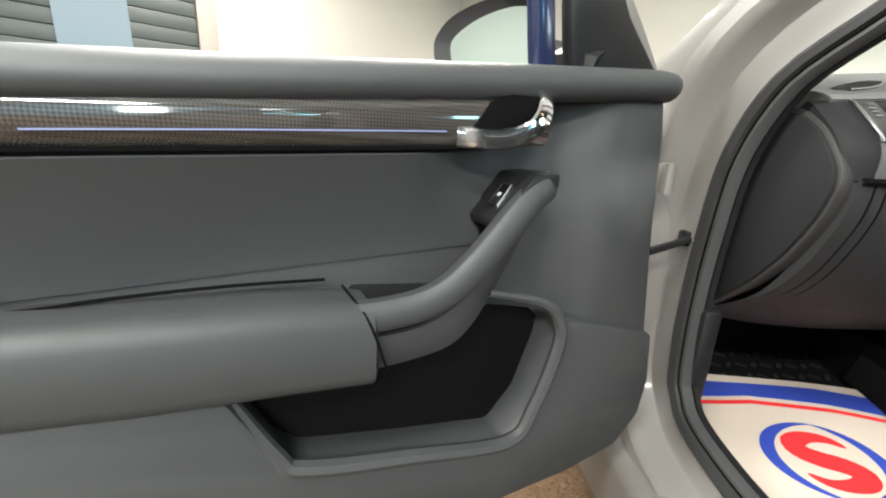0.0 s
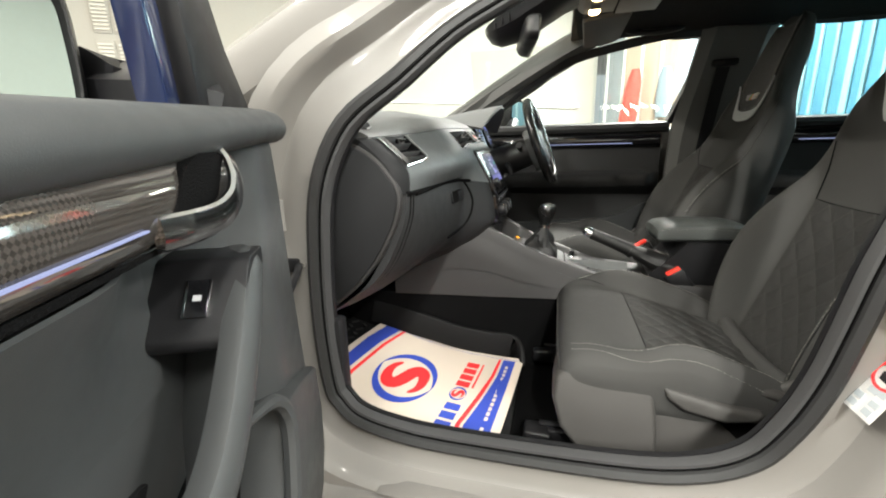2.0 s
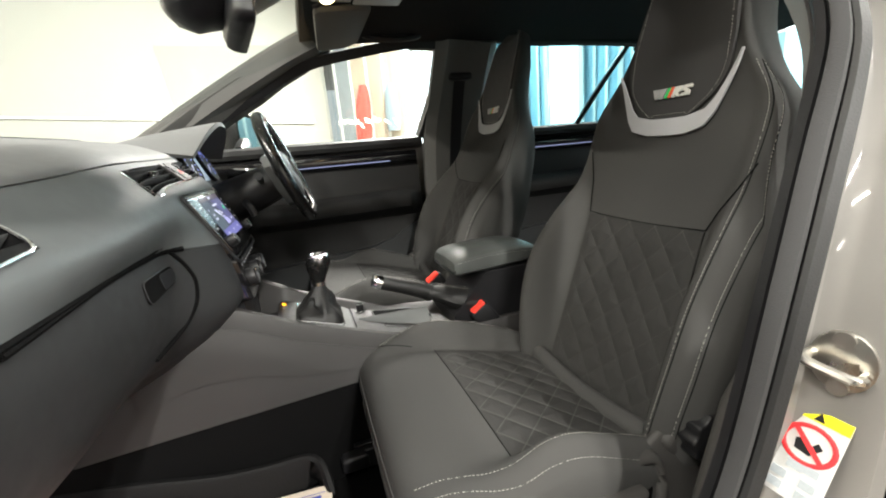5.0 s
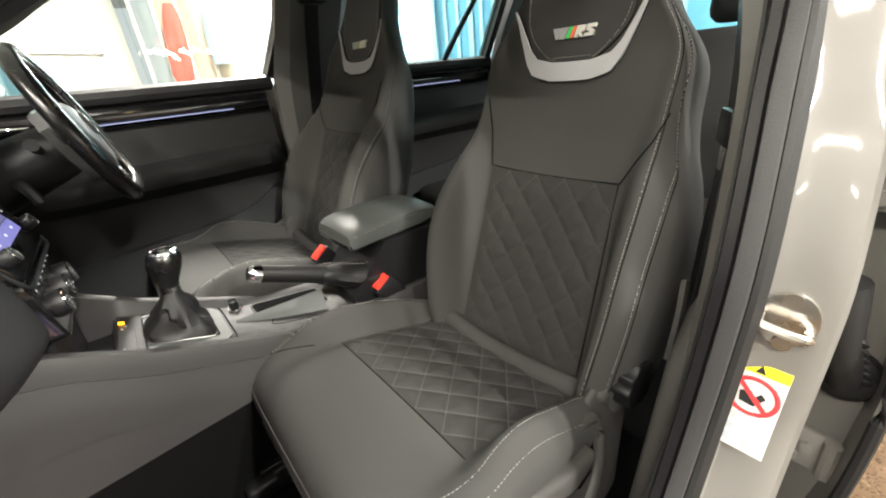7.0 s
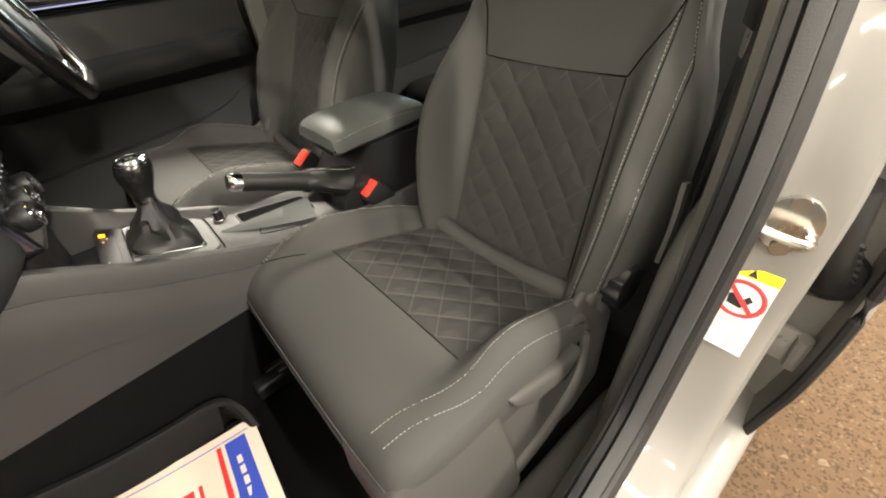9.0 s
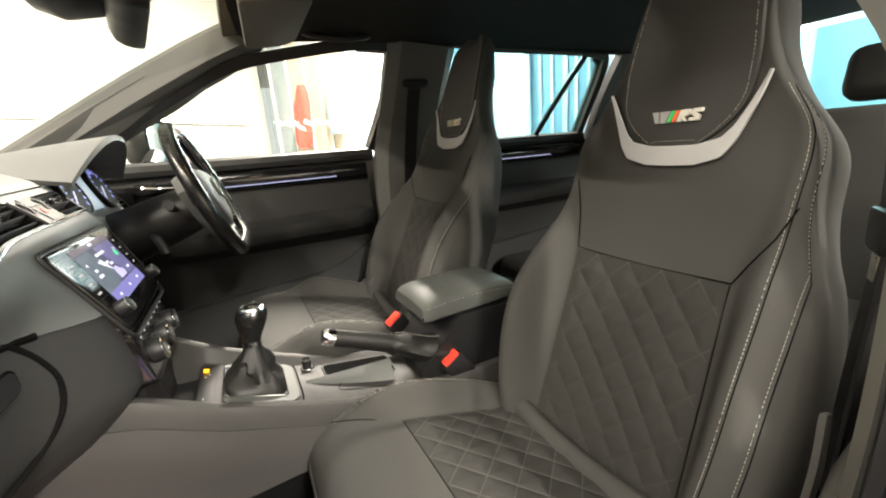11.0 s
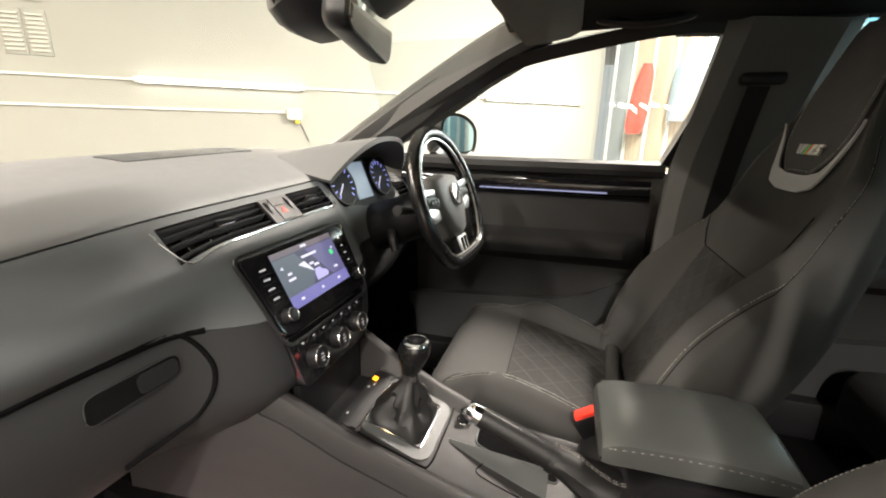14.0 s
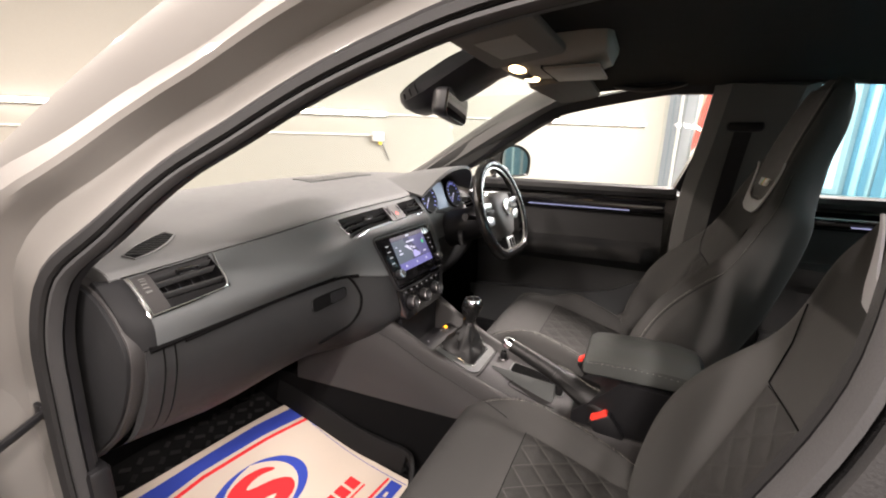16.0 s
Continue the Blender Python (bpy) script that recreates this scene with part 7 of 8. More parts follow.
for dx in (0.0, 0.005):
    part("gaiter_stitching", dashes([p + V(0.0012, -0.0012, 0.0008) for p in smooth_path([boot_ring(*r)[40 + int(dx * 200)] for r in BOOT[2:]], 4)], 0.004, r=0.0005), STITCH, gear, "pale gaiter stitching")
part("collar", tube([V(KX, KY, KZ - 0.008), V(KX, KY, KZ + 0.003)], 0.0188, 18, 2), CHROME, gear, "chrome collar")


def knob_ring(r, h, dy=0.0, kx=1.0):
    return [V(KX + kx * r * math.cos(k * math.tau / 24), KY + dy - 0.15 * h + r * math.sin(k * math.tau / 24), KZ + h) for k in range(24)]


part("knob", loft([knob_ring(*r) for r in ((0.0165, 0.0), (0.0175, 0.006), (0.021, 0.017), (0.0255, 0.029), (0.0295, 0.042), (0.0308, 0.052), (0.0300, 0.060), (0.0278, 0.066), (0.0255, 0.0695))]), KNOB, gear, "black leather knob")
part("knob_cap", loft([knob_ring(*r) for r in ((0.0262, 0.0665), (0.0266, 0.0695), (0.0245, 0.0735), (0.0205, 0.0750), (0.0190, 0.0742))]), CHROME, gear, "chrome ring on the knob")
part("pattern", loft([knob_ring(*r) for r in ((0.0192, 0.072), (0.0192, 0.0744), (0.017, 0.0748))]), GLOSS, gear, "dark shift pattern plate")
for dx in (-0.006, 0.0, 0.006):
    part("pattern_line", box(KX + dx - 0.0007, KX + dx + 0.0007, KY - 0.0108 - 0.006, KY - 0.0108 + 0.006, KZ + 0.0746, KZ + 0.0753), CHROME, gear)
part("pattern_line", box(KX - 0.006, KX + 0.006, KY - 0.0115, KY - 0.0101, KZ + 0.0746, KZ + 0.0753), CHROME, gear)

# handbrake
hb = thing("handbrake", (-0.042, 0.0, 0.6), "black leather handbrake lever with chrome tip", "handbrake")
HBX = -0.042
part("gaiter", loft([[V(HBX + r * math.cos(k * math.tau / 20) * (1 + 0.06 * math.sin(3 * k + 40 * y)), y + 0.5 * r * math.sin(k * math.tau / 20), z + 1.1 * r * math.sin(k * math.tau / 20)) for k in range(20)] for y, z, r in ((-0.168, 0.592, 0.046), (-0.15, 0.597, 0.047), (-0.12, 0.606, 0.043), (-0.095, 0.618, 0.038), (-0.07, 0.630, 0.031), (-0.048, 0.641, 0.0255), (-0.034, 0.646, 0.0225))]), LEATHER, hb, "stitched leather gaiter")
part("grip", tube([V(HBX, -0.045, 0.643), V(HBX, -0.03, 0.652), V(HBX, 0.02, 0.674), V(HBX, 0.06, 0.69), V(HBX, 0.09, 0.702)], [0.019, 0.021, 0.0195, 0.018, 0.0175], 16, 5), LEATHER, hb, "black leather grip")
for d in (0.0, 0.005):
    part("gaiter_stitching", dashes(smooth_path([V(-0.030 - d, -0.038, 0.6705), V(-0.036 - d, -0.07, 0.6655), V(-0.050 - d, -0.105, 0.6535), V(-0.056 - d, -0.135, 0.6455), V(-0.050 - d, -0.163, 0.6435)], 5), 0.004, r=0.0005), STITCH, hb, "pale gaiter stitching")
part("collar", tube([V(HBX, -0.030, 0.6505), V(HBX, -0.040, 0.6465)], 0.0228, 18, 2), LEATHER, hb, "leather collar")
part("grip_stitching", dashes([V(HBX - 0.003, -0.03 + 0.11 * t, 0.6735 + 0.045 * t) for t in [i / 12 for i in range(13)]], 0.004, r=0.0005), STITCH, hb)
part("tip", tube([V(HBX, 0.088, 0.701), V(HBX, 0.102, 0.707), V(HBX, 0.110, 0.710)], [0.0182, 0.018, 0.0135], 16, 4), CHROME, hb, "chrome tip")

# centre armrest
ar = thing("armrest", (0.01, -0.25, 0.6), "dark padded centre armrest on its storage box", "armrest")
part("storage_box", loft([[V(-0.085, y, 0.30), V(-0.085, y, z), V(0.095, y, z), V(0.095, y, 0.30)] for y, z in ((-0.086, 0.585), (-0.12, 0.618), (-0.16, 0.660), (-0.185, 0.69), (-0.37, 0.69))]), BLACK, ar, "black storage box")


rings = []
for y, k, z0, z1 in ((-0.098, 0.93, 0.695, 0.715), (-0.102, 0.98, 0.690, 0.728), (-0.115, 1.0, 0.688, 0.737), (-0.14, 1.0, 0.69, 0.742), (-0.22, 1.0, 0.692, 0.747), (-0.30, 1.0, 0.695, 0.746), (-0.345, 0.98, 0.70, 0.738), (-0.36, 0.92, 0.705, 0.722)):
    w, c = 0.088 * k, 0.008
    rings.append([V(c - w, y, z0 + 0.008), V(c - w * 0.9, y, z0), V(c, y, z0), V(c + w * 0.9, y, z0), V(c + w, y, z0 + 0.008), V(c + w, y, z1 - 0.022), V(c + w * 0.97, y, z1 - 0.01), V(c + w * 0.85, y, z1 - 0.003), V(c, y, z1), V(c - w * 0.85, y, z1 - 0.003), V(c - w * 0.97, y, z1 - 0.01), V(c - w, y, z1 - 0.022)])
# lighter and greener: window light on the lid is in its colour
part("pad", loft(rings), material("armrest_vinyl_lit", (0.050, 0.054, 0.052), 0.42, spread=0.1, grain=900, bump=0.3, dist=0.0008), ar, "padded dark grey lid")
for s in (-1, 1):
    part("pad_stitching", dashes([V(0.008 + s * 0.089, -0.11 - 0.24 * i / 20, 0.724 + 0.008 * math.sin(math.pi * i / 20)) for i in range(21)]), STITCH, ar, "pale stitching")
for nm, x, y, z, lab in (("belt_buckle", -0.092, -0.15, 0.60, "black seat belt buckle with red button beside the armrest"), ("belt_buckle", 0.105, -0.09, 0.64, "black seat belt buckle with red button beside the armrest")):
    b = thing(nm, (x, y, z - 0.2), lab, "seat belt buckle", "belt buckles")
    mm = Matrix.Translation((x, y, z)) @ pose(0, 0, 0, -35, 0, 0)
    part("stalk", box(-0.012, 0.012, -0.012, 0.012, -0.2, -0.05, 0.004, m=mm), BLACK, b)
    part("case", box(-0.016, 0.016, -0.028, 0.028, -0.07, 0.0, 0.006, m=mm), BLACK, b)
    part("button", box(-0.013, 0.013, -0.022, 0.02, -0.01, 0.006, 0.003, m=mm), RED, b, "red release button")

# ---------------------------------------------------------------- paper mat, floor mat
rub = thing("rubber_mat", (-0.35, 0.5, 0.305), "black rubber mat with raised blocks in the footwell", "car mat")


def floor_z(y):
    return 0.305 + 0.30 * max(0, y - 0.55)


part("sheet", sheet(lambda u, v: V(-0.66 + 0.47 * u, 0.29 + 0.65 * v, floor_z(0.29 + 0.65 * v) - 0.004), 6, 16, 0.006), MAT_RUBBER, rub)
bms = []
for i in range(13):
    for j in range(18):
        x, y = -0.64 + i * 0.034, 0.32 + j * 0.034
        a = 45 if (i + j) % 2 else -45
        bms.append(box(-0.012, 0.012, -0.005, 0.005, 0, 0.0025, 0, m=Matrix.Translation((x, y, floor_z(y) - 0.001)) @ pose(0, 0, 0, 16 if y > 0.55 else 0, 0, a)))
part("block_relief", join(*bms), RUBBER, rub, "raised rubber blocks", kind="stuff")
RIM = [V(-0.196, 0.80, 0.470), V(-0.196, 0.63, 0.434), V(-0.196, 0.50, 0.402), V(-0.196, 0.40, 0.391), V(-0.197, 0.34, 0.391), V(-0.204, 0.308, 0.386), V(-0.216, 0.294, 0.370), V(-0.232, 0.286, 0.345), V(-0.25, 0.282, 0.315)]
part("raised_rim", sweep(RIM, [(-0.010, -0.075), (-0.009, -0.004), (-0.005, 0.002), (0.004, 0.002), (0.009, -0.005), (0.013, -0.075)], 6, up=V(0, 0, 1)), MAT_RUBBER, rub, "raised rim of the rubber mat")

mat_thing = thing("paper_mat", (-0.3, 0.55, 0.31), "cream paper floor mat with blue and red print on the floor", "paper mat")
MA, MB, MC, MD = V(-0.172, 0.78, 0.384), V(-0.223, 0.281, 0.32), V(-0.757, 0.311, 0.356), V(-0.692, 0.806, 0.424)


def on_mat(u, v, lift=0.0):
    """u from the footwell's inner side to the sill, v from the bulkhead to the seat."""
    p = (MA * (1 - u) + MD * u) * (1 - v) + (MB * (1 - u) + MC * u) * v
    return p + V(0, 0, lift - 0.03 * math.sin(math.pi * v) * (1 - 0.3 * u) + 0.004 * math.sin(5 * u + 3 * v))


part("sheet", sheet(lambda u, v: on_mat(u, v), 24, 32, 0.0008), PAPER, mat_thing)


def print_shape(nm, outline, mat, lift, lab=""):
    """A printed shape on the paper, from an outline in (u, v)."""
    bm = bmesh.new()
    f = bm.faces.new([bm.verts.new(V(u, v, 0)) for u, v in outline])
    bmesh.ops.triangulate(bm, faces=[f])
    bmesh.ops.subdivide_edges(bm, edges=bm.edges[:], cuts=2, use_grid_fill=True)
    bmesh.ops.triangulate(bm, faces=bm.faces[:])
    for v in bm.verts:
        v.co = on_mat(v.co.x, v.co.y, lift)
    bmesh.ops.recalc_face_normals(bm, faces=bm.faces)
    for f in bm.faces:
        if f.normal.z < 0:
            f.normal_flip()
    return part(nm, bm, mat, mat_thing, lab)


print_shape("blue_band", [(0.04, 0.05), (0.3, 0.035), (0.65, 0.04), (0.96, 0.05), (0.96, 0.15), (0.65, 0.11), (0.3, 0.12), (0.04, 0.145)], INK_BLUE, 0.0014, "printed blue band")
print_shape("red_band", [(0.04, 0.165), (0.3, 0.14), (0.65, 0.13), (0.96, 0.17), (0.96, 0.19), (0.65, 0.15), (0.3, 0.16), (0.04, 0.185)], INK_RED, 0.0014, "printed red line")
def s_shape(cu, cv, r, kv=0.69):
    """An S with swollen strokes that end in points."""
    line = smooth_path([V(x, y, 0) for x, y in ((0.62, -0.5), (0.32, -0.74), (-0.1, -0.78), (-0.45, -0.58), (-0.44, -0.24), (-0.12, -0.03), (0.25, 0.12), (0.48, 0.36), (0.34, 0.66), (-0.05, 0.78), (-0.4, 0.72), (-0.66, 0.48))], 3)
    a, b, n = [], [], len(line) - 1
    for i, p in enumerate(line):
        t = (line[min(i + 1, n)] - line[max(i - 1, 0)]).normalized()
        w = 0.02 + 0.27 * math.sin(math.pi * i / n) ** 0.7
        a.append((cu - r * (p.x - t.y * w), cv + kv * r * (p.y + t.x * w)))
        b.append((cu - r * (p.x + t.y * w), cv + kv * r * (p.y - t.x * w)))
    return [a[i:i + 2] + b[i:i + 2][::-1] for i in range(n)]


def quad_strip(nm, pairs, mat, lift, lab=""):
    """A printed stroke from pairs of edge points in (u, v)."""
    bm = bmesh.new()
    rows = [[bm.verts.new(on_mat(u, v, lift)) for u, v in pair] for pair in pairs]
    for (a, b), (c, d) in zip(rows, rows[1:]):
        f = bm.faces.new((a, b, d, c))
        f.normal_update()
        if f.normal.z < 0:
            f.normal_flip()
    return part(nm, bm, mat, mat_thing, lab)


def crescent(cu, cv, r, a0, a1, thick, kv=0.70, n=32):
    out = []
    for i in range(n + 1):
        a, w = radians(a0 + (a1 - a0) * i / n), thick * math.sin(math.pi * i / n) ** 0.8 + 0.001
        out.append(((cu - r * math.cos(a), cv - kv * r * math.sin(a)), (cu - (r - w) * math.cos(a), cv - kv * (r - w) * math.sin(a))))
    return out


for turn in (0, 180):
    quad_strip("swirl", crescent(0.5, 0.40, 0.245, 78 + turn, 262 + turn, 0.056), INK_BLUE, 0.0014, "printed blue swirl")
    quad_strip("swirl", crescent(0.50, 0.715, 0.066, 78 + turn, 262 + turn, 0.015), INK_BLUE, 0.0014, "printed blue swirl")
for c, v0, r in ((0.5, 0.40, 0.192), (0.50, 0.715, 0.052)):
    bm = bmesh.new()
    for quad in s_shape(c, v0, r):
        bm.faces.new([bm.verts.new(on_mat(u, v, 0.0018)) for u, v in quad])
    bmesh.ops.remove_doubles(bm, verts=bm.verts[:], dist=0.0001)
    bmesh.ops.recalc_face_normals(bm, faces=bm.faces)
    part("emblem", bm, INK_RED, mat_thing, "printed red swirl")
for u in (0.035, 0.965):
    quad_strip("border_line", [((u, 0.03 + 0.94 * i / 24), (u + 0.004, 0.03 + 0.94 * i / 24)) for i in range(25)], INK_BLUE, 0.0014)
for i in range(4):
    u0, u1 = 0.895 - i * 0.080, 0.895 - i * 0.080 - 0.060
    print_shape("letter_bar", [(u0, 0.685), (u1, 0.685), (u1, 0.765), (u0, 0.765)], INK_BLUE, 0.0014)
    u0, u1 = 0.425 - i * 0.072, 0.425 - i * 0.072 - 0.056
    print_shape("letter_bar", [(u0, 0.675), (u1, 0.675), (u1, 0.752), (u0, 0.752)], INK_RED, 0.0014)
print_shape("small_line", [(0.42, 0.768), (0.15, 0.768), (0.15, 0.780), (0.42, 0.780)], INK_RED, 0.0014)
print_shape("red_band", [(0.96, 0.80), (0.75, 0.785), (0.5, 0.815), (0.25, 0.845), (0.05, 0.85), (0.05, 0.866), (0.25, 0.864), (0.5, 0.84), (0.75, 0.808), (0.96, 0.825)], INK_RED, 0.0014, "printed red line")
print_shape("blue_band", [(0.96, 0.84), (0.75, 0.822), (0.5, 0.853), (0.25, 0.878), (0.05, 0.880), (0.05, 0.955), (0.96, 0.955)], INK_BLUE, 0.0014, "printed blue band")
for i in range(17):
    u0 = 0.86 - i * 0.044
    if i not in (3, 12):
        print_shape("print_bar", [(u0, 0.905), (u0 - 0.032, 0.905), (u0 - 0.032, 0.922), (u0, 0.922)], PAPER, 0.002)

# ---------------------------------------------------------------- overhead and pillar things
rv = thing("rear_view_mirror", (0.0, 0.36, 1.4), "black rear view mirror on the windscreen", "mirror")
part("sensor_cover", loft([[V(x * w, y, z + d * h) for x, d in ((-1, 0.1), (-0.92, -0.45), (-0.62, -0.85), (-0.25, -1.0), (0.25, -1.0), (0.62, -0.85), (0.92, -0.45), (1, 0.1), (0.6, 0.3), (-0.6, 0.3))] for y, z, w, h in ((0.15, 1.435, 0.125, 0.03), (0.20, 1.43, 0.122, 0.045), (0.27, 1.405, 0.115, 0.062), (0.34, 1.375, 0.104, 0.068), (0.395, 1.352, 0.088, 0.055), (0.425, 1.342, 0.066, 0.034), (0.44, 1.338, 0.035, 0.012))]), BLACK, rv, "black sensor cover")
for k in range(3):
    part("cover_rib", tube([V(x * (0.088 + 0.012 * k), 0.40 - 0.022 * k, 1.352 + 0.012 * k - (0.045 + 0.006 * k) * (1 - x * x) ** 0.5) for x in (-0.98, -0.9, -0.7, -0.4, 0, 0.4, 0.7, 0.9, 0.98)], 0.0022, 6, 3), BLACK, rv)
part("stem", tube([(0.02, 0.36, 1.325), (0.014, 0.345, 1.322), (0.006, 0.325, 1.319)], 0.013, 10, 3), BLACK, rv)
RVM = Matrix.Translation((0.002, 0.303, 1.316)) @ pose(0, 0, 0, 95, 3, 11.3)
RVO = rounded([(-0.119, -0.024), (-0.112, 0.034), (0.108, 0.036), (0.121, 0.022), (0.119, -0.022), (0.100, -0.036), (-0.100, -0.034)], 0.018, 4)
housing = loft([[V(x * k, y * k, d) for x, y in RVO] for k, d in ((0.96, 0.014), (1.0, 0.010), (1.0, -0.002), (0.97, -0.014), (0.86, -0.026), (0.6, -0.034), (0.25, -0.036))])
housing.transform(RVM)
part("housing", housing, BLACK, rv, "black mirror housing")
pane = loft([[V(x * 0.95, y * 0.90, d) for x, y in RVO] for d in (0.0138, 0.0152)])
pane.transform(RVM)
part("mirror_glass", pane, MIRROR, rv, "reflecting mirror glass")
ROOF_GREY = material("roof_console_grey", (0.20, 0.19, 0.17), 0.55, spread=0.06, grain=900, bump=0.2, dist=0.0006)
VISOR = material("visor_cloth", (0.105, 0.10, 0.09), 0.85, spread=0.1, grain=1200, bump=0.4, dist=0.001)
oc = thing("overhead_console", (0.0, 0.1, 1.44), "pale grey roof console with lit reading lamps", "roof lamp")
part("body", loft([[V(x * w, y, z + d * h) for x, d in ((-1, 1), (-1, 0.2), (-0.93, -0.4), (-0.8, -0.8), (0, -1), (0.8, -0.8), (0.93, -0.4), (1, 0.2), (1, 1))] for y, w, z, h in ((0.165, 0.105, 1.425, 0.004), (0.160, 0.115, 1.415, 0.016), (0.145, 0.12, 1.41, 0.025), (0.05, 0.12, 1.412, 0.028), (-0.04, 0.112, 1.418, 0.026), (-0.075, 0.10, 1.425, 0.020), (-0.085, 0.08, 1.435, 0.010))]), ROOF_GREY, oc, "pale grey plastic housing")
part("glasses_flap", box(-0.085, 0.085, -0.066, 0.05, 1.3795, 1.387, 0.003), ROOF_GREY, oc, "flap of the glasses holder")
part("flap_gap", box(-0.088, 0.088, 0.051, 0.054, 1.3815, 1.388, 0.0), CARPET_SHADE, oc)
WARM = glow("warm_lamp", (1.0, 0.72, 0.4), 6)
for x in (-0.065, 0.065):
    lens = part("lamp_lens", loft([[V(x + 0.034 * k * math.cos(a), 0.112 + 0.017 * k * math.sin(a), z) for a in [i * math.tau / 20 for i in range(20)]] for k, z in ((1.0, 1.392), (1.0, 1.3845), (0.8, 1.3825))]), WARM, oc, "lit warm reading lamp")
for i in range(3):
    part("roof_button", box(-0.028 + 0.02 * i, -0.012 + 0.02 * i, 0.098, 0.126, 1.381, 1.386, 0.002), PILLAR, oc, "small grey button")
for s in (-1, 1):
    vz = thing("sun_visor", (s * 0.3, 0.15, 1.42), "dark grey fabric sun visor folded up", "sun visor", "sun visors")
    flap = prism(rounded([(s * 0.135, 0.145), (s * 0.15, -0.012), (s * 0.46, -0.012), (s * 0.50, 0.02), (s * 0.50, 0.12)], 0.025, 4), -0.008, 0.008, None, 0.006, 2)
    flap.transform(Matrix.Translation((0, 0, 1.405)) @ pose(0, 0, 0, -7, s * 1.5, 0))
    bmesh.ops.recalc_face_normals(flap, faces=flap.faces)
    part("flap", flap, VISOR, vz)
    part("pivot", tube([(s * 0.14, 0.14, 1.392), (s * 0.128, 0.128, 1.392), (s * 0.12, 0.122, 1.402)], 0.005, 8, 3), BLACK, vz, "black visor clip")
    if s < 0:
        label = box(-0.36, -0.22, 0.03, 0.10, -0.0095, -0.0085)
        label.transform(Matrix.Translation((0, 0, 1.405)) @ pose(0, 0, 0, -7, s * 1.5, 0))
        part("label", label, ROOF_GREY, vz, "pale printed label")
    gh = thing("grab_handle", (s * 0.55, -0.1, 1.41), "black folding grab handle on the roof edge", "grab handle", "grab handles")
    part("bar", tube([(s * 0.545, -0.04, 1.45), (s * 0.52, -0.06, 1.425), (s * 0.505, -0.15, 1.41), (s * 0.52, -0.24, 1.425), (s * 0.545, -0.26, 1.45)], 0.012, 8, 5), BLACK, gh)
    for y in (-0.04, -0.26):
        part("mount", box(s * 0.545 - 0.02, s * 0.545 + 0.02, y - 0.018, y + 0.018, 1.428, 1.45, 0.006), BLACK, gh, "black handle mount")

st = thing("door_striker", (-0.80, -0.245, 0.76), "plated steel door striker on the pillar", "door striker")
t_n, t_x = V(-0.22, 0.975, 0).normalized(), V(-0.975, -0.22, 0).normalized()
ST = Matrix(((t_x.x, 0, t_n.x, -0.803), (t_x.y, 0, t_n.y, -0.257), (0, 1, 0, 0.77), (0, 0, 0, 1)))


def stp(nm, bm, mat, parent, lab=""):
    bm.transform(ST)
    bmesh.ops.recalc_face_normals(bm, faces=bm.faces)
    return part(nm, bm, mat, parent, lab)


stp("plate", prism([(0.027 * math.cos(a), 0.034 * math.sin(a)) for a in [i * math.tau / 18 for i in range(18)]], 0.0, 0.006, None, 0.002), STEEL, st, "oval steel plate")
stp("loop", tube([V(-0.024, 0.004, 0.004), V(-0.025, 0.003, 0.022), V(-0.019, 0.001, 0.029), V(0.012, -0.005, 0.029), V(0.019, -0.007, 0.022), V(0.019, -0.007, 0.004)], 0.0052, 8, 4), STEEL, st, "steel loop")
for y in (0.026, -0.027):
    stp("screw", disc(0.009, 0.006, pose(0, y, 0.008), 12), STEEL, st)
sk = thing("warning_sticker", (-0.80, -0.24, 0.63), "white airbag warning sticker with yellow strip and red ban sign", "sticker")
STICKER = Matrix(((-0.9, 0, 0, -0.796), (0, -0.346, 0.896, -0.233), (0, 0.70, 0.443, 0.656), (0, 0, 0, 1)))


def skp(nm, bm, mat, lab=""):
    bm.transform(STICKER)
    return part(nm, bm, mat, sk, lab)


YEL = material("yellow_print", (0.8, 0.72, 0.02), 0.5, bump=0)
STK_W = material("white_label", (0.50, 0.495, 0.48), 0.4, bump=0)
skp("label", box(-0.03, 0.03, -0.065, 0.068, 0.004, 0.005), STK_W)
skp("yellow_strip", box(-0.03, 0.03, 0.052, 0.068, 0.005, 0.0056), YEL, "yellow strip")
skp("warning_triangle", prism([(-0.006, 0.054), (0.006, 0.054), (0, 0.066)], 0.0056, 0.0062), BLACK)
skp("ban_ring", tube([V(0.026 * math.cos(a), 0.018 + 0.026 * math.sin(a), 0.0058) for a in [i * math.tau / 24 for i in range(24)]], 0.003, 6, 1, True, flat=0.3, up=V(0, 0, 1)), INK_RED, "red ban ring")
skp("ban_bar", box(-0.024, 0.024, -0.003, 0.003, 0.0056, 0.0066, m=Matrix.Translation((0, 0.018, 0)) @ pose(0, 0, 0, 0, 0, -45)), INK_RED, "red ban bar")
skp("seat_sign", prism([(-0.012, 0.006), (0.004, 0.004), (0.014, 0.02), (0.008, 0.026), (0.0, 0.014), (-0.008, 0.024), (-0.014, 0.02)], 0.0054, 0.0058), BLACK)
for x, y in ((-0.016, -0.035), (0.014, -0.035), (-0.004, -0.016), (0.012, -0.014), (-0.016, -0.052), (0.014, -0.052)):
    skp("small_picture", box(x - 0.008, x + 0.008, y - 0.006, y + 0.006, 0.0050, 0.0062), GREY_STEEL)

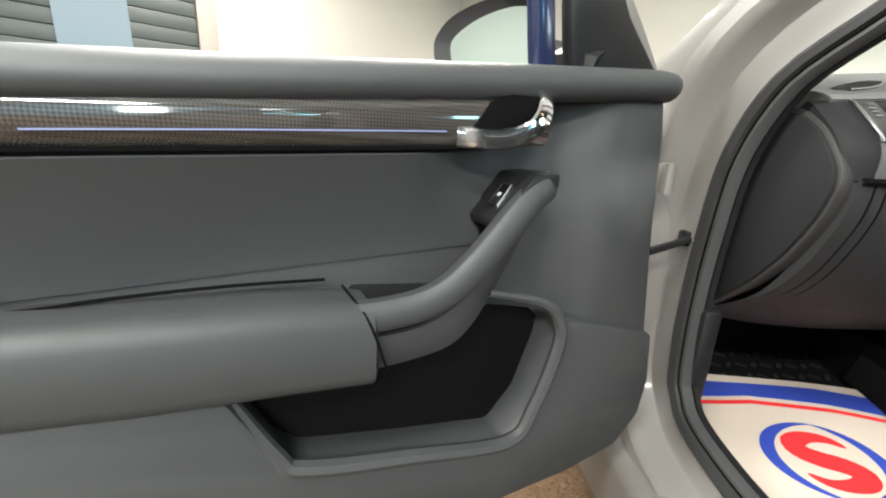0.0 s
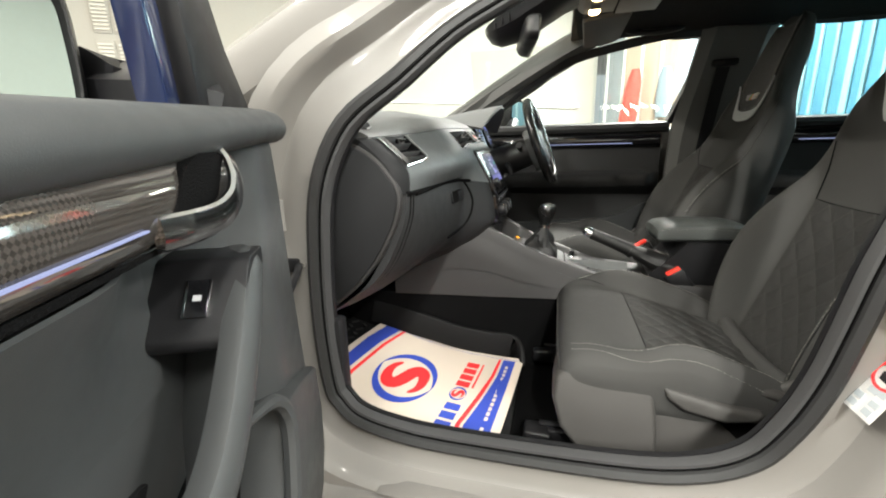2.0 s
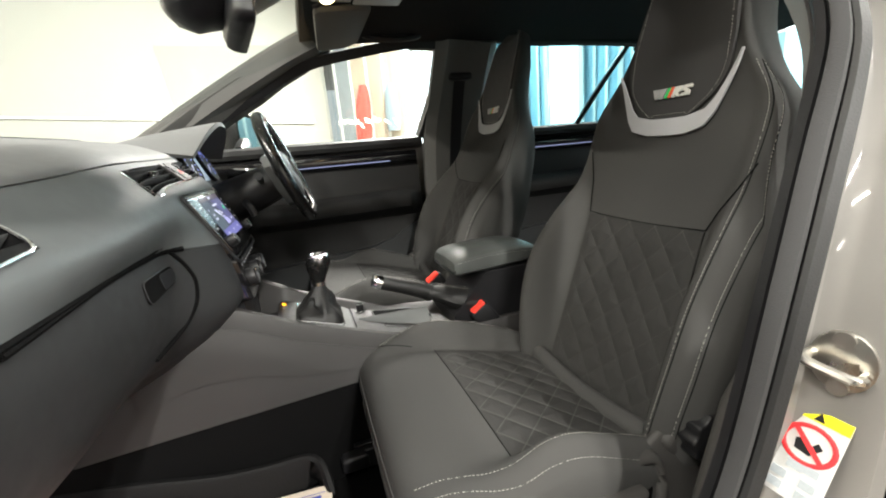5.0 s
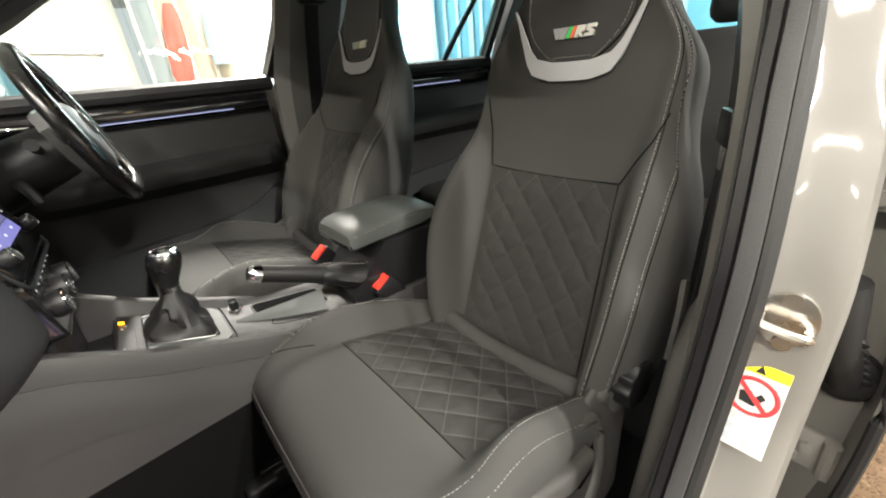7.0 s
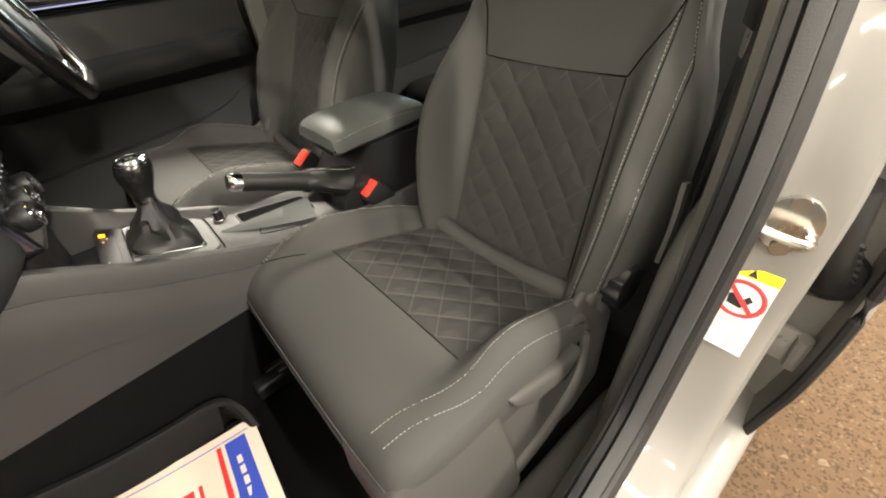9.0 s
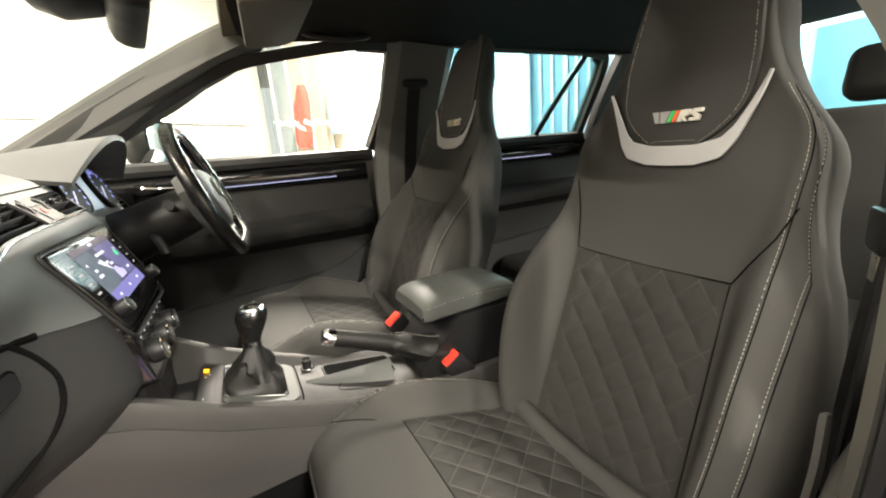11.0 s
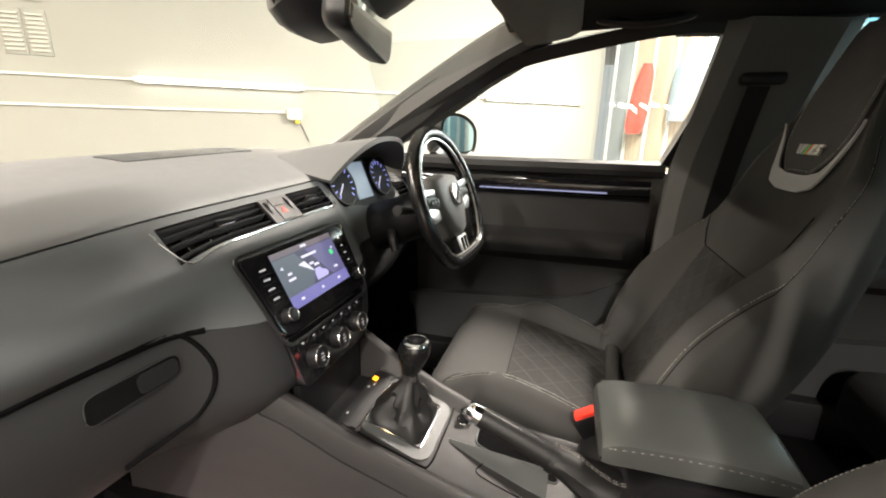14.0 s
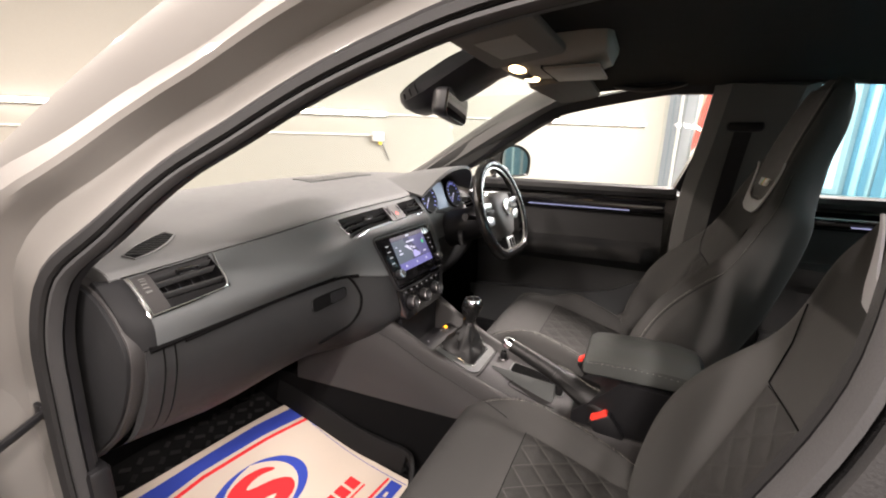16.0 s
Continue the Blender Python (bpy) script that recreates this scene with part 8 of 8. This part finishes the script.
# rear door edge behind the pillar, with the cable boot between
rear_l = thing("rear_passenger_door", (-0.87, -0.9, 0.36), "closed light grey rear passenger door seen from its front edge", "car door")
skin_x = lambda z: float(np.interp(z, [0.26, 0.36, 0.49, 0.62, 1.05], [-0.864, -0.882, -0.899, -0.905, -0.902]))
part("skin", loft([[V(skin_x(z), -0.337, z), V(skin_x(z) + 0.005, -0.328, z), V(skin_x(z) + 0.014, -0.33, z), V(skin_x(z) + 0.018, -0.345, z), V(skin_x(z) + 0.022, -0.40, z), V(-0.80, -0.418, z), V(-0.80, -0.45, z), V(-0.86, -0.46, z), V(-0.87, -1.35, z), V(skin_x(z), -1.35, z)] for z in (0.27, 0.32, 0.38, 0.44, 0.5, 0.6, 0.7, 0.8, 0.9, 1.05)]), PAINT, rear_l)
part("edge_seal", tube([(skin_x(z) + 0.008, -0.327, z) for z in (0.265, 0.30, 0.36, 0.42, 0.49, 0.60, 0.75, 0.9, 1.05)], 0.0075, 8, 4), RUBBER, rear_l, "black edge seal")
part("lower_bumper", box(-0.872, -0.835, -0.345, -0.30, 0.262, 0.30, 0.008), RUBBER, rear_l, "black rubber stop at the door foot")
g = part("window_glass", sheet(lambda u, v: V(-0.80 + 0.16 * v, -0.56 - 0.85 * u, 1.05 + 0.37 * v), 4, 4, 0.004), TINTED, rear_l)
g.visible_shadow = False
cb = thing("cable_boot", (-0.84, -0.35, 0.72), "black ribbed rubber cable boot at the rear door", "cable boot")
part("grommet", loft([[V(-0.858 + 0.032 * k * math.cos(a), y + 0.012 * k * math.sin(a), 0.652 + 0.042 * k * math.sin(a)) for a in [i * math.tau / 20 for i in range(20)]] for k, y in ((1.0, -0.385), (1.0, -0.368), (0.85, -0.360), (0.5, -0.357))]), RUBBER, cb, "black rubber grommet")
part("boot", tube([V(-0.828, -0.315, 0.80), V(-0.835, -0.318, 0.76), V(-0.845, -0.325, 0.72), V(-0.853, -0.34, 0.685), V(-0.857, -0.36, 0.655)], [0.026, 0.025, 0.019, 0.018, 0.018], 14, 4), RUBBER, cb)
for i in range(6):
    p = V(-0.843, -0.324, 0.728).lerp(V(-0.857, -0.355, 0.662), i / 5)
    part("rib", tube([p + V(0.021 * math.cos(a), 0.012 * math.sin(a), 0.013 * math.sin(a)) for a in [k * math.tau / 14 for k in range(14)]], 0.0032, 6, 1, True), RUBBER, cb)
for z, y in ((0.90, -0.36), (0.515, -0.372)):
    h = part("hinge", box(-0.872, -0.815, y - 0.012, y, z - 0.034, z + 0.030, 0.004), PAINT, rear_l, "painted steel hinge")
    part("knuckle", tube([(-0.872, y + 0.004, z - 0.03), (-0.872, y + 0.004, z + 0.03)], 0.010, 10, 2), PAINT, h)
    for dx, dz in ((-0.848, 0.006), (-0.834, -0.018)):
        part("bolt", disc(0.0085, 0.009, pose(dx, y + 0.003, z + dz, 90, 0, 0), 6), PAINT, h, "painted bolt head")
mr = thing("door_mirror", (0.9, 0.45, 1.1), "dark grey door mirror outside the driver window", "mirror")
mirror_housing(V(0.98, 0.41, 1.155), V(0.925, -0.38, 0), V(0, 0, 1), V(0.38, 0.925, 0), 0.115, 0.078, 0.11, mr, BLACK, DOOR_GLASS)
part("foot", tube([V(0.79, 0.45, 1.07), V(0.84, 0.445, 1.09), V(0.89, 0.44, 1.11)], 0.028, 10, 4), BLACK, mr)
bl = thing("seat_belt", (-0.66, -0.43, 1.2), "black seat belt hanging beside the front seat", "seat belt")
part("webbing", sweep([(-0.60, -0.46, 1.32), (-0.64, -0.455, 1.15), (-0.662, -0.44, 0.95), (-0.665, -0.41, 0.78), (-0.665, -0.39, 0.60)], [(-0.024, -0.002), (-0.024, 0.002), (0.024, 0.002), (0.024, -0.002)], 5, up=V(1, 0.5, 0)), BLACK, bl)
part("tongue", box(-0.03, 0.03, -0.006, 0.006, -0.03, 0.02, 0.004, m=Matrix.Translation((-0.662, -0.432, 0.94)) @ pose(0, 0, 0, 0, 0, -60)), BLACK, bl)
part("tongue_plate", box(-0.012, 0.012, -0.002, 0.002, -0.065, -0.03, 0.001, m=Matrix.Translation((-0.662, -0.432, 0.94)) @ pose(0, 0, 0, 0, 0, -60)), STEEL, bl)
